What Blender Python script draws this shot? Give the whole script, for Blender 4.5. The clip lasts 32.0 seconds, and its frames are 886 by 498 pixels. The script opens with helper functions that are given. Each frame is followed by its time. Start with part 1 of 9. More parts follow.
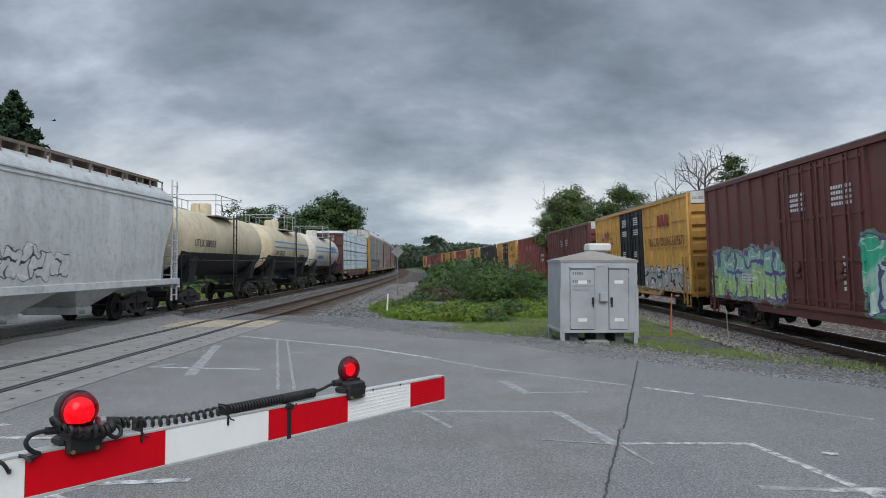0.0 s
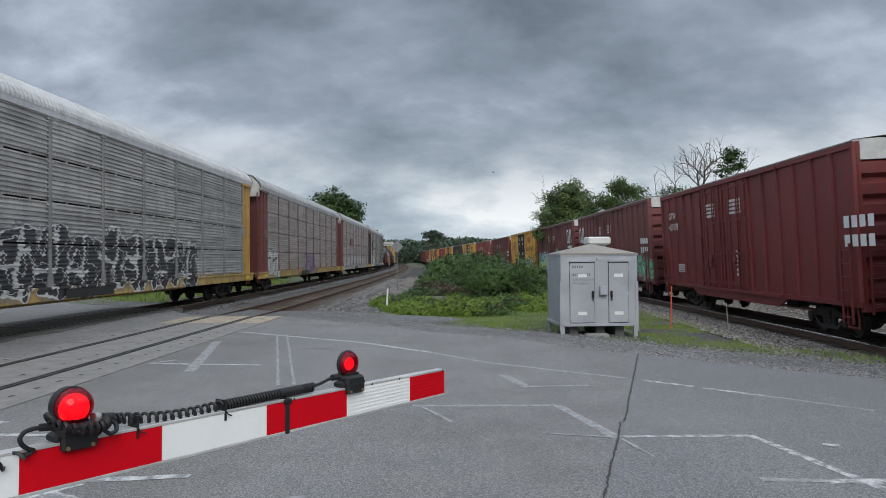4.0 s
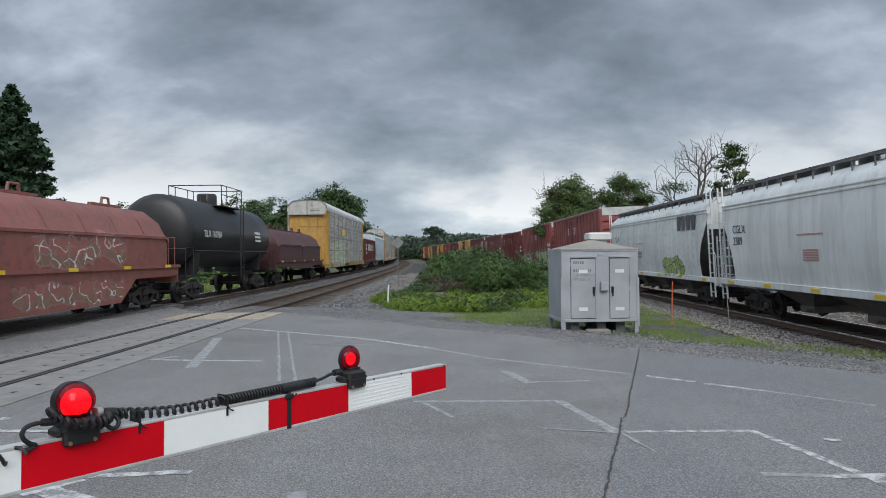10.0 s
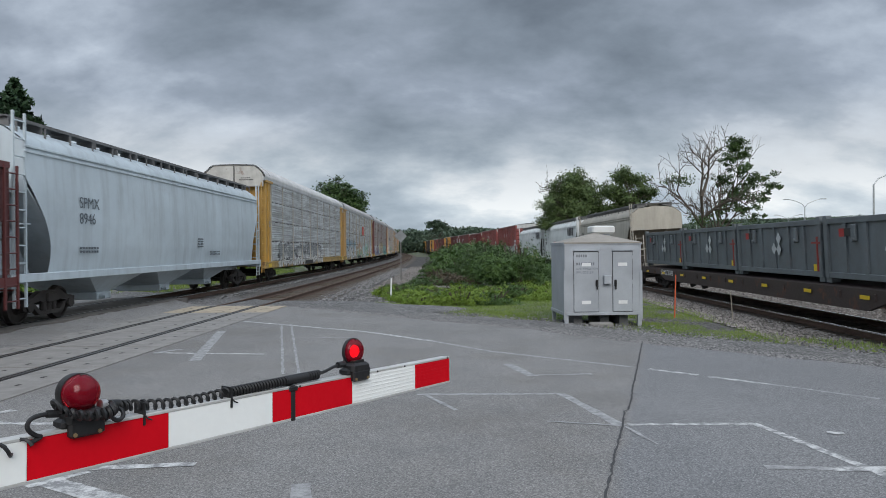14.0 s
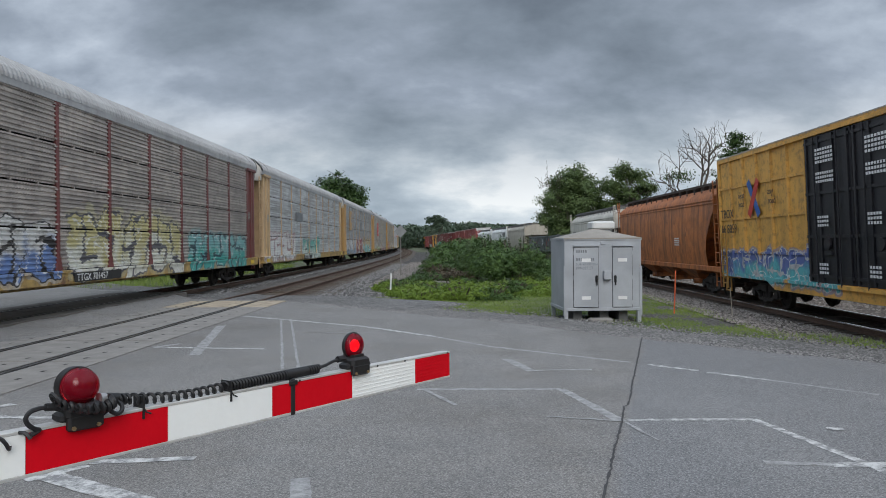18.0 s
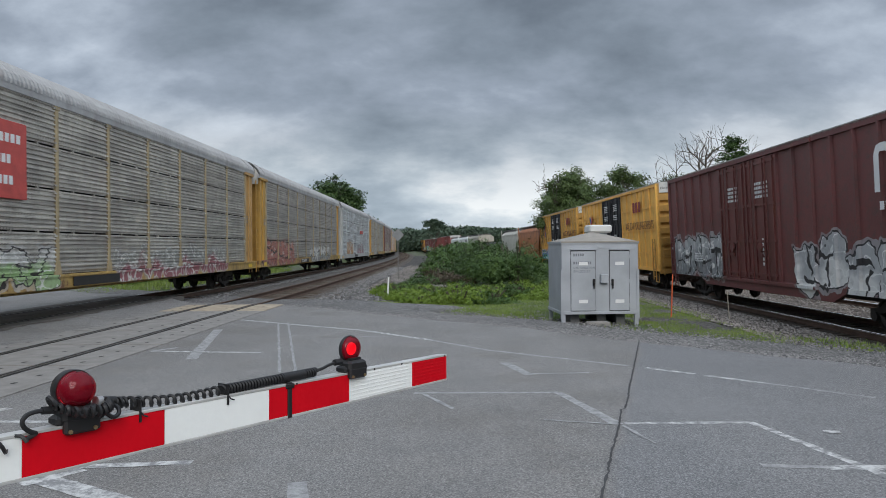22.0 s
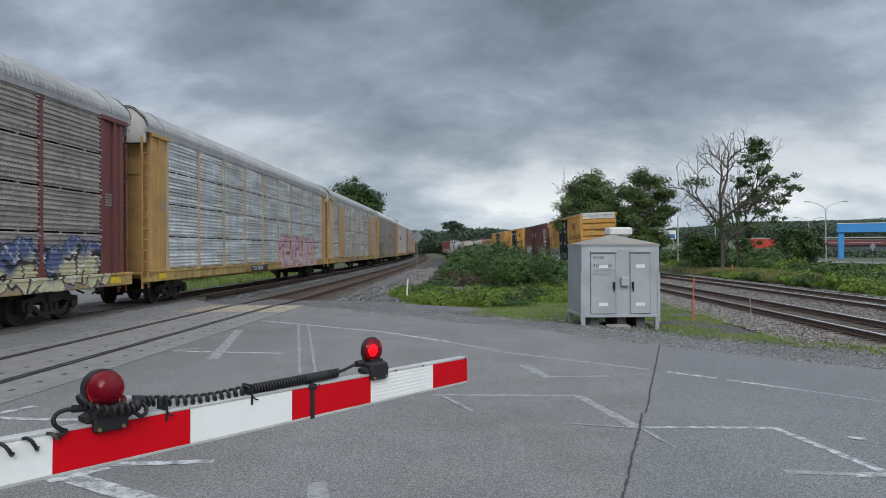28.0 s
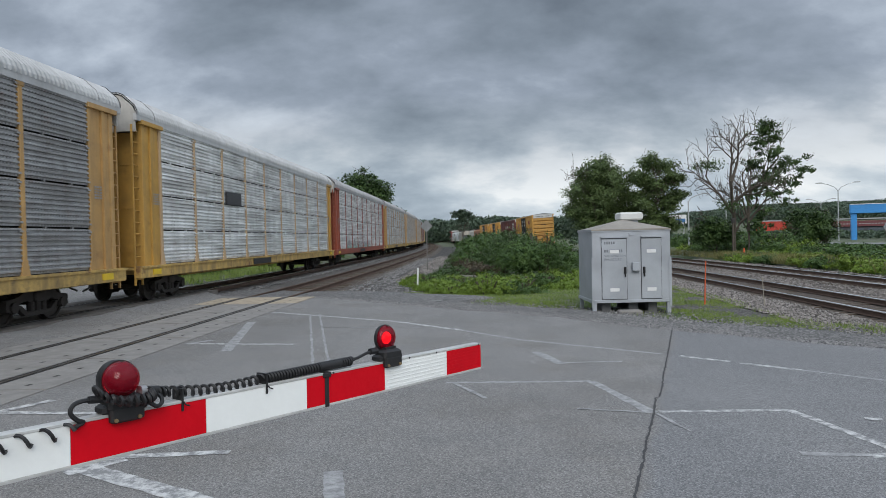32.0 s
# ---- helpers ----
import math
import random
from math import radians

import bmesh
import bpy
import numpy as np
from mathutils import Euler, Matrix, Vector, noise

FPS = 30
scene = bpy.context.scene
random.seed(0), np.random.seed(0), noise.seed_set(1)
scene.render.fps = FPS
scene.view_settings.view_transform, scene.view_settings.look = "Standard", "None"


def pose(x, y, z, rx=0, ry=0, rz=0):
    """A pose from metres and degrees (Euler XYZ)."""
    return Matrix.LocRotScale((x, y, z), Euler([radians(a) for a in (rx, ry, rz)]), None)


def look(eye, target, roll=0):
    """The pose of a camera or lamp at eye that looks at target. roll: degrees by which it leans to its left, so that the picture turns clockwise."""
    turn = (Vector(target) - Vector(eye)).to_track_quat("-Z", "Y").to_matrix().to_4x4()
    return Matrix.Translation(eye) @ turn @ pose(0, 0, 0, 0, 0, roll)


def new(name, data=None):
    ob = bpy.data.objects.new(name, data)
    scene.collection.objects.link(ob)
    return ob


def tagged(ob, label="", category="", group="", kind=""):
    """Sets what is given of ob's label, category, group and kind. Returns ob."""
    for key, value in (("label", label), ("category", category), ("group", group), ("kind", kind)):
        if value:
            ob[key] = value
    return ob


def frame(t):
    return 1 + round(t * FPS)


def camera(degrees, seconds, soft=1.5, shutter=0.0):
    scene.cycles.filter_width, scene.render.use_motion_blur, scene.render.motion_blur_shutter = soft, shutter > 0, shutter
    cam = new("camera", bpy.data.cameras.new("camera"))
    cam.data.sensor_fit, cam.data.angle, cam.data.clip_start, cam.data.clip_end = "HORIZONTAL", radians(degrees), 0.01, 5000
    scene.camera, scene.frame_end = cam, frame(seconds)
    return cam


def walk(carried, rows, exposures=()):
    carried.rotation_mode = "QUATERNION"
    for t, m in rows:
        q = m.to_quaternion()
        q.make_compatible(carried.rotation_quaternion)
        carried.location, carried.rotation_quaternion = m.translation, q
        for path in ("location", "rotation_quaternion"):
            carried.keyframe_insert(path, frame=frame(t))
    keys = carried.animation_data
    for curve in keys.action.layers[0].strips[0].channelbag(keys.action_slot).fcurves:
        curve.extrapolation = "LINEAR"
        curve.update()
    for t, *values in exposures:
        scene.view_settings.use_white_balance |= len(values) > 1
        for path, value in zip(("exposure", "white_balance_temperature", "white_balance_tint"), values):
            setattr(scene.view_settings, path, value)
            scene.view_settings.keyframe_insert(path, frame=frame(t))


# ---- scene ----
cam = camera(65.03, 32.0, soft=0.75, shutter=0.07)

# seconds, place, turn to the right, tilt up, lean
VIEWS = [
    (0.0, 0.0010, 0.0020, 1.9510, 0.000, 1.211, -0.000), (0.5, 0.0007, 0.0087, 1.9515, 0.032, 1.241, -0.024), (1.0, 0.0007, 0.0178, 1.9495, 0.073, 1.221, -0.072),
    (1.5, 0.0028, 0.0261, 1.9466, 0.089, 1.138, -0.150), (2.0, 0.0043, 0.0310, 1.9456, 0.070, 1.010, -0.208), (2.5, 0.0050, 0.0302, 1.9459, 0.043, 0.876, -0.256),
    (3.0, 0.0052, 0.0283, 1.9453, 0.030, 0.789, -0.312), (3.5, 0.0050, 0.0301, 1.9438, 0.029, 0.772, -0.353), (5.5, 0.0031, 0.0233, 1.9418, 0.045, 0.837, -0.516),
    (6.0, 0.0051, 0.0235, 1.9422, 0.009, 0.849, -0.531), (6.5, 0.0051, 0.0257, 1.9420, -0.018, 0.848, -0.537), (7.0, 0.0023, 0.0280, 1.9417, -0.039, 0.831, -0.522),
    (7.5, 0.0012, 0.0289, 1.9413, -0.075, 0.796, -0.483), (8.0, 0.0018, 0.0314, 1.9402, -0.098, 0.742, -0.452), (8.5, 0.0018, 0.0324, 1.9395, -0.098, 0.674, -0.449),
    (9.0, 0.0021, 0.0306, 1.9388, -0.079, 0.603, -0.464), (9.5, 0.0025, 0.0312, 1.9379, -0.045, 0.533, -0.486), (10.0, 0.0014, 0.0336, 1.9373, -0.024, 0.463, -0.493),
    (10.5, -0.0004, 0.0348, 1.9373, -0.022, 0.392, -0.487), (11.0, 0.0000, 0.0337, 1.9373, -0.047, 0.341, -0.484), (11.5, 0.0004, 0.0314, 1.9371, -0.087, 0.318, -0.476),
    (12.0, -0.0012, 0.0291, 1.9366, -0.122, 0.303, -0.468), (12.5, -0.0013, 0.0284, 1.9356, -0.154, 0.279, -0.478), (13.0, -0.0002, 0.0322, 1.9344, -0.192, 0.212, -0.476),
    (13.5, -0.0006, 0.0358, 1.9341, -0.230, 0.084, -0.472), (14.0, -0.0016, 0.0372, 1.9335, -0.261, -0.073, -0.507), (14.5, 0.0002, 0.0405, 1.9310, -0.314, -0.225, -0.563),
    (16.5, -0.0083, 0.0415, 1.9301, -0.712, -0.621, -0.476), (17.0, -0.0079, 0.0441, 1.9293, -0.590, -0.605, -0.421), (17.5, -0.0071, 0.0464, 1.9283, -0.425, -0.555, -0.385),
    (18.0, -0.0052, 0.0486, 1.9285, -0.240, -0.454, -0.362), (18.5, -0.0042, 0.0478, 1.9296, -0.053, -0.289, -0.349), (19.0, -0.0052, 0.0394, 1.9304, 0.108, -0.101, -0.322),
    (19.5, -0.0055, 0.0298, 1.9312, 0.218, 0.033, -0.272), (20.0, -0.0032, 0.0266, 1.9314, 0.252, 0.083, -0.244), (20.5, -0.0020, 0.0310, 1.9297, 0.219, 0.058, -0.280),
    (21.0, -0.0028, 0.0374, 1.9277, 0.132, -0.022, -0.331), (21.5, -0.0024, 0.0411, 1.9268, 0.031, -0.107, -0.368), (22.0, -0.0023, 0.0419, 1.9268, -0.026, -0.152, -0.400),
    (22.5, -0.0034, 0.0393, 1.9276, -0.025, -0.129, -0.408), (23.0, -0.0054, 0.0351, 1.9284, 0.018, -0.020, -0.391), (23.5, -0.0070, 0.0311, 1.9294, 0.041, 0.117, -0.338),
    (24.0, -0.0064, 0.0303, 1.9295, 0.000, 0.221, -0.299), (24.5, -0.0052, 0.0320, 1.9289, -0.113, 0.279, -0.311), (25.0, -0.0048, 0.0331, 1.9292, -0.295, 0.281, -0.325),
    (25.5, -0.0040, 0.0353, 1.9299, -0.523, 0.236, -0.318), (27.5, -0.0125, 0.0348, 1.9301, -1.388, 0.039, -0.240), (28.0, -0.0129, 0.0307, 1.9295, -1.587, 0.014, -0.186),
    (28.5, -0.0138, 0.0318, 1.9287, -1.742, -0.009, -0.211), (29.0, -0.0132, 0.0346, 1.9279, -1.867, -0.054, -0.328), (29.5, -0.0125, 0.0362, 1.9271, -1.970, -0.136, -0.531),
    (30.0, -0.0130, 0.0388, 1.9259, -2.040, -0.241, -0.790), (30.5, -0.0130, 0.0409, 1.9248, -2.094, -0.356, -1.018), (31.0, -0.0146, 0.0421, 1.9234, -2.139, -0.485, -1.190),
    (31.5, -0.0180, 0.0442, 1.9209, -2.224, -0.658, -1.295), (32.0, -0.0216, 0.0466, 1.9174, -2.393, -0.882, -1.296),
]


walk(cam, [(t, pose(x, y, z, 90 + up, 0, -turn) @ pose(0, 0, 0, 0, 0, lean)) for t, x, y, z, turn, up, lean in VIEWS],
     exposures=[(0, 0.0), (25, 0.0), (28, -0.05), (32, -0.05)])


# ---- world and light ----
def sky():
    w = bpy.data.worlds.new("overcast_sky")
    scene.world = w
    w.use_nodes = True
    nt = w.node_tree
    nt.nodes.clear()
    N, K = nt.nodes.new, nt.links.new

    def math_(op, a, b=None, clamp=False):
        n = N("ShaderNodeMath")
        n.operation, n.use_clamp = op, clamp
        for i, v in enumerate((a, b)):
            if v is None:
                continue
            if isinstance(v, (int, float)):
                n.inputs[i].default_value = v
            else:
                K(v, n.inputs[i])
        return n.outputs[0]

    def noise_(vec, scale, detail, rough, dist=0.0):
        n = N("ShaderNodeTexNoise")
        n.inputs["Scale"].default_value, n.inputs["Detail"].default_value = scale, detail
        n.inputs["Roughness"].default_value, n.inputs["Distortion"].default_value = rough, dist
        K(vec, n.inputs["Vector"])
        return n.outputs[0]

    def ramp_(fac, stops):
        n = N("ShaderNodeValToRGB")
        el = n.color_ramp.elements
        while len(el) < len(stops):
            el.new(0.5)
        for e, (p, c) in zip(el, stops):
            e.position, e.color = p, (*c, 1)
        K(fac, n.inputs[0])
        return n.outputs[0]

    def mix_(fac, a, b):
        n = N("ShaderNodeMix")
        n.data_type = "RGBA"
        if isinstance(fac, (int, float)):
            n.inputs[0].default_value = fac
        else:
            K(fac, n.inputs[0])
        K(a, n.inputs[6]), K(b, n.inputs[7])
        return n.outputs[2]

    co = N("ShaderNodeTexCoord").outputs["Generated"]
    sep = N("ShaderNodeSeparateXYZ")
    K(co, sep.inputs[0])
    up = math_("MAXIMUM", sep.outputs[2], 0.0)
    deep = math_("ADD", up, 0.5)
    u, v = math_("MULTIPLY", math_("DIVIDE", sep.outputs[0], deep), 0.72), math_("DIVIDE", sep.outputs[1], deep)
    com = N("ShaderNodeCombineXYZ")
    K(u, com.inputs[0]), K(v, com.inputs[1])
    com.inputs[2].default_value = 7.3
    cells = noise_(com.outputs[0], 3.3, 9.0, 0.55, 0.08)
    wide = noise_(com.outputs[0], 1.5, 2.0, 0.5)
    fine = noise_(com.outputs[0], 9.0, 5.0, 0.6, 0.1)
    total = math_("ADD", math_("ADD", math_("MULTIPLY", cells, 0.7), math_("MULTIPLY", wide, 0.25)), math_("MULTIPLY", fine, 0.1))
    total = math_("ADD", total, math_("SUBTRACT", math_("MULTIPLY", math_("MULTIPLY", sep.outputs[0], sep.outputs[0]), 0.26), 0.014))
    total = math_("ADD", total, math_("MULTIPLY", sep.outputs[0], 0.03))
    cloud = ramp_(total, [(0.40, (0.143, 0.174, 0.215)), (0.49, (0.212, 0.255, 0.310)), (0.57, (0.292, 0.342, 0.416)), (0.64, (0.425, 0.488, 0.575)), (0.72, (0.637, 0.705, 0.793))])
    bump = N("ShaderNodeMapRange")
    bump.interpolation_type = "SMOOTHSTEP"
    K(math_("ABSOLUTE", math_("SUBTRACT", up, 0.105)), bump.inputs[0])
    for i_, v_ in ((1, 0.0), (2, 0.1), (3, 0.075), (4, 0.0)):
        bump.inputs[i_].default_value = v_
    low = ramp_(math_("ADD", total, bump.outputs[0]), [(0.40, (0.280, 0.345, 0.417)), (0.50, (0.415, 0.49, 0.567)), (0.57, (0.598, 0.67, 0.731)), (0.64, (0.849, 0.885, 0.906))])
    band = ramp_(up, [(0.05, (1, 1, 1)), (0.2, (0, 0, 0))])
    body = mix_(band, cloud, low)
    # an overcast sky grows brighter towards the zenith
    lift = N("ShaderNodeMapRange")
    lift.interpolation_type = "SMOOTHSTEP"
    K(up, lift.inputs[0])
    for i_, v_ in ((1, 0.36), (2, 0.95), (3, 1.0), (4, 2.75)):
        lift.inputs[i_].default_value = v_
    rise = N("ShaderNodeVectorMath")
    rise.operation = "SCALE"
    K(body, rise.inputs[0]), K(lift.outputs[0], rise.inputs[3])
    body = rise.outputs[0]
    blue = N("ShaderNodeTexSky")
    blue.sky_type, blue.sun_disc = "NISHITA", False
    blue.sun_elevation, blue.sun_rotation = radians(38), radians(175)
    dim = N("ShaderNodeVectorMath")
    dim.operation = "SCALE"
    dim.inputs[3].default_value = 0.05
    K(blue.outputs[0], dim.inputs[0])
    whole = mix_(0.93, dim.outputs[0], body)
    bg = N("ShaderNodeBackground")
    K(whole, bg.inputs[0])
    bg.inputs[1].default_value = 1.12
    out = N("ShaderNodeOutputWorld")
    K(bg.outputs[0], out.inputs[0])


sky()
sun = new("sun", bpy.data.lights.new("sun", "SUN"))
sun.data.energy, sun.data.angle, sun.data.color = 2.0, radians(40), (1.0, 0.97, 0.93)
sun.matrix_world = look((2.5, -27, 21), (0, 0, 0))


# ---- materials ----
MATS = {}


class Nodes:
    """Short names for building a node material."""

    def __init__(self, name):
        self.mat = bpy.data.materials.new(name)
        self.mat.use_nodes = True
        self.nt = self.mat.node_tree
        self.bsdf = self.nt.nodes["Principled BSDF"]
        self.tc = self.nt.nodes.new("ShaderNodeTexCoord")
        self.pos = self.tc.outputs["Object"]

    def add(self, kind):
        return self.nt.nodes.new("ShaderNode" + kind)

    def put(self, v, socket):
        if hasattr(v, "is_linked"):
            self.nt.links.new(v, socket)
        elif isinstance(v, tuple) and len(v) == 3 and socket.type == "RGBA":
            socket.default_value = (*v, 1)
        else:
            socket.default_value = v

    def math(self, op, a, b=0.0, clamp=False):
        n = self.add("Math")
        n.operation, n.use_clamp = op, clamp
        self.put(a, n.inputs[0]), self.put(b, n.inputs[1])
        return n.outputs[0]

    def noise(self, scale, detail=4.0, rough=0.55, vec=None, stretch=(1, 1, 1), shift=(0, 0, 0), dist=0.0):
        m = self.add("Mapping")
        m.inputs["Scale"].default_value, m.inputs["Location"].default_value = stretch, shift
        self.put(vec or self.pos, m.inputs[0])
        n = self.add("TexNoise")
        n.inputs["Scale"].default_value, n.inputs["Detail"].default_value = scale, detail
        n.inputs["Roughness"].default_value, n.inputs["Distortion"].default_value = rough, dist
        self.put(m.outputs[0], n.inputs["Vector"])
        return n.outputs[0]

    def steps(self, fac, stops):
        n = self.add("ValToRGB")
        el = n.color_ramp.elements
        while len(el) < len(stops):
            el.new(0.5)
        for e, (p, c) in zip(el, stops):
            e.position = p
            e.color = (*c, 1) if isinstance(c, tuple) else (c, c, c, 1)
        self.put(fac, n.inputs[0])
        return n.outputs[0]

    def mix(self, fac, a, b, blend="MIX"):
        n = self.add("Mix")
        n.data_type, n.blend_type = "RGBA", blend
        self.put(fac, n.inputs[0]), self.put(a, n.inputs[6]), self.put(b, n.inputs[7])
        return n.outputs[2]

    def bump(self, height, strength, distance):
        b = self.add("Bump")
        b.inputs["Strength"].default_value, b.inputs["Distance"].default_value = strength, distance
        self.put(height, b.inputs["Height"])
        self.put(b.outputs[0], self.bsdf.inputs["Normal"])

    def done(self, col, rough, metal=0.0, spec=0.5):
        self.put(col, self.bsdf.inputs["Base Color"])
        self.put(rough, self.bsdf.inputs["Roughness"])
        self.put(metal, self.bsdf.inputs["Metallic"])
        self.put(spec, self.bsdf.inputs["Specular IOR Level"])
        return self.mat


def shade(c, k):
    return tuple(min(1.0, x * k) for x in c)


def plain(name, col, rough=0.6, metal=0.0, scale=3.0, vary=0.25, bump=0.15, grain=40.0):
    """A surface of one colour with wear at two scales."""
    if name in MATS:
        return MATS[name]
    n = Nodes(name)
    big, small = n.noise(scale), n.noise(grain, 3.0, 0.6)
    c = n.mix(n.steps(big, [(0.3, 0.0), (0.7, 1.0)]), shade(col, 1 - vary), shade(col, 1 + vary * 0.6))
    c = n.mix(n.steps(small, [(0.35, 0.0), (0.75, 0.5)]), c, shade(col, 1 - vary * 0.8))
    n.bump(small, bump, 0.01)
    MATS[name] = n.done(c, n.math("ADD", n.math("MULTIPLY", small, 0.2), rough - 0.1), metal)
    return MATS[name]


def car_paint(name, col, dirt=0.35, rust=0.12, patches=(), rough=0.55, metal=0.0, streak=0.2, dark=(0.06, 0.05, 0.045), low=0.0):
    """Weathered wagon paint in the wagon's own space: x along it, z up. patches: sprayed lettering (x0, x1, z0, z1, fill, fill, line, seed)."""
    if name in MATS:
        return MATS[name]
    n = Nodes(name)
    big = n.noise(0.5, 5.0)
    runs = n.noise(2.2, 4.0, 0.6, stretch=(1.6, 1, 0.16))
    fine = n.noise(18.0, 4.0, 0.65)
    c = n.mix(n.steps(big, [(0.3, 0.0), (0.72, 1.0)]), shade(col, 0.86), shade(col, 1.1))
    c = n.mix(n.math("MULTIPLY", n.steps(runs, [(0.46, 0.0), (0.72, 1.0)]), streak), c, dark)
    if name.startswith("panel_"):
        rows_ = n.noise(2.6, 3.0, 0.6, stretch=(0.1, 0, 1))
        c = n.mix(n.math("MULTIPLY", n.steps(rows_, [(0.45, 0.0), (0.62, 1.0)]), 0.32), c, dark)
        bands = n.noise(8.5, 2.0, 0.6, stretch=(0.03, 0, 1), shift=(0, 0, 3))
        c = n.mix(n.math("MULTIPLY", n.steps(bands, [(0.46, 0.0), (0.56, 1.0)]), 0.38), c, dark)
        # rows of small punched holes
        cut = n.add("SeparateXYZ")
        n.put(n.pos, cut.inputs[0])
        hx = n.math("SUBTRACT", n.math("FRACT", n.math("DIVIDE", cut.outputs[0], 0.11)), 0.5)
        hz = n.math("SUBTRACT", n.math("FRACT", n.math("DIVIDE", n.math("SUBTRACT", cut.outputs[2], 1.18), 0.1194)), 0.25)
        hole = n.math("LESS_THAN", n.math("ADD", n.math("MULTIPLY", hx, hx), n.math("MULTIPLY", n.math("MULTIPLY", hz, hz), 1.7)), 0.05)
        some = n.steps(n.noise(0.9, 2.0, 0.6, shift=(2, 9, 4)), [(0.4, 0.1), (0.6, 0.8)])
        c = n.mix(n.math("MULTIPLY", hole, some), c, shade(dark, 0.35))
    rusty = n.math("MULTIPLY", n.steps(n.noise(1.7, 6.0, 0.68, shift=(3, 1, 7)), [(0.58, 0.0), (0.68, 1.0)]), rust * 3)
    c = n.mix(rusty, c, (0.16, 0.06, 0.03))
    grime = n.math("MULTIPLY", n.steps(n.noise(3.0, 5.0, 0.6, shift=(5, 2, 1)), [(0.4, 0.0), (0.75, 1.0)]), dirt)
    c = n.mix(grime, c, dark)
    sep = n.add("SeparateXYZ")
    n.put(n.pos, sep.inputs[0])
    X, Z = sep.outputs[0], sep.outputs[2]
    grit = n.steps(n.noise(5.0, 5.0, 0.7, shift=(1, 6, 2)), [(0.5, 0.0), (0.7, 1.0)])
    for x0, x1, z0, z1, fa, fb, line, seed in patches:
        # a row of sprayed letters: warped blocks with cuts in them, an outline and a halo
        wide, tall = x1 - x0, z1 - z0
        count = max(2, round(wide / (tall * 0.85)))
        wob = n.math("MULTIPLY", n.math("SUBTRACT", n.noise(1.6, 2.0, 0.5, shift=(seed, 0, 0), stretch=(1, 0, 1)), 0.5), 0.9)
        wob2 = n.math("MULTIPLY", n.math("SUBTRACT", n.noise(1.5, 2.0, 0.5, shift=(0, 0, seed * 3), stretch=(1, 0, 1)), 0.5), 0.8)
        a = n.math("MULTIPLY", n.math("SUBTRACT", n.math("ADD", X, wob), x0), count / wide)
        cell = n.math("FLOOR", a)
        rnd = n.add("TexWhiteNoise")
        rnd.noise_dimensions = "1D"
        n.put(n.math("ADD", cell, seed * 17.0), rnd.inputs["W"])
        pick = n.add("SeparateColor")
        n.put(rnd.outputs["Color"], pick.inputs[0])
        r1, r2, r3 = (n.math("SUBTRACT", o, 0.5) for o in pick.outputs[:3])
        v = n.math("ADD", n.math("SUBTRACT", n.math("MULTIPLY", n.math("SUBTRACT", n.math("ADD", Z, wob2), z0), 2.0 / tall), 1.0), n.math("MULTIPLY", r2, 0.4))
        u = n.math("SUBTRACT", n.math("MULTIPLY", n.math("SUBTRACT", a, cell), 2.0), 1.0)
        u = n.math("MULTIPLY", n.math("ADD", u, n.math("MULTIPLY", n.math("MULTIPLY", r1, v), 0.6)), 0.93)
        au, av = n.math("ABSOLUTE", u), n.math("ABSOLUTE", v)
        d = n.math("ADD", n.math("POWER", au, 3.2), n.math("POWER", av, 3.2))
        d = n.math("ADD", d, n.math("MULTIPLY", n.math("SUBTRACT", n.noise(2.6, 1.0, 0.5, shift=(seed, 0, 4), stretch=(1, 0, 1)), 0.5), 0.9))
        bar1 = n.math("MULTIPLY", n.math("LESS_THAN", n.math("ABSOLUTE", n.math("ADD", u, n.math("MULTIPLY", r2, 0.7))), 0.085), n.math("GREATER_THAN", n.math("MULTIPLY", v, r3), -0.08))
        bar2 = n.math("MULTIPLY", n.math("LESS_THAN", n.math("ABSOLUTE", n.math("ADD", v, n.math("MULTIPLY", r3, 0.9))), 0.08), n.math("GREATER_THAN", n.math("MULTIPLY", u, r1), -0.05))
        row = n.math("MULTIPLY", n.math("GREATER_THAN", a, 0.0), n.math("LESS_THAN", a, float(count)))
        inside = n.math("MULTIPLY", row, n.math("LESS_THAN", d, 1.0))
        halo = n.math("MULTIPLY", row, n.math("LESS_THAN", d, 1.45))
        edge = n.math("MAXIMUM", n.math("GREATER_THAN", d, 0.80), n.math("MAXIMUM", bar1, bar2))
        tone = n.mix(n.steps(n.math("ADD", n.math("MULTIPLY", v, 0.3), n.noise(1.1, 2.0, shift=(seed, seed, 0), stretch=(1, 0, 1))), [(0.42, 0.0), (0.58, 1.0)]), fa, fb)
        shine = n.math("LESS_THAN", n.math("ABSOLUTE", n.math("SUBTRACT", n.noise(2.4, 0.5, 0.4, shift=(seed, 4, 1), stretch=(1, 0, 1)), 0.5)), 0.018)
        tone = n.mix(n.math("MULTIPLY", shine, 0.8), tone, (0.78, 0.78, 0.76))
        c2 = n.mix(edge, tone, line)
        mist = n.math("MULTIPLY", halo, n.steps(n.noise(1.2, 3.0, 0.6, shift=(seed, 2, 0), stretch=(1, 0, 1)), [(0.35, 0.35), (0.6, 0.9)]))
        c = n.mix(n.math("MULTIPLY", mist, 0.8), c, n.mix(0.25, shade(fb, 0.85), (0.5, 0.5, 0.52)))
        c = n.mix(n.math("MULTIPLY", inside, 0.96), c, c2)
        c = n.mix(n.math("MULTIPLY", grit, 0.3), c, dark)
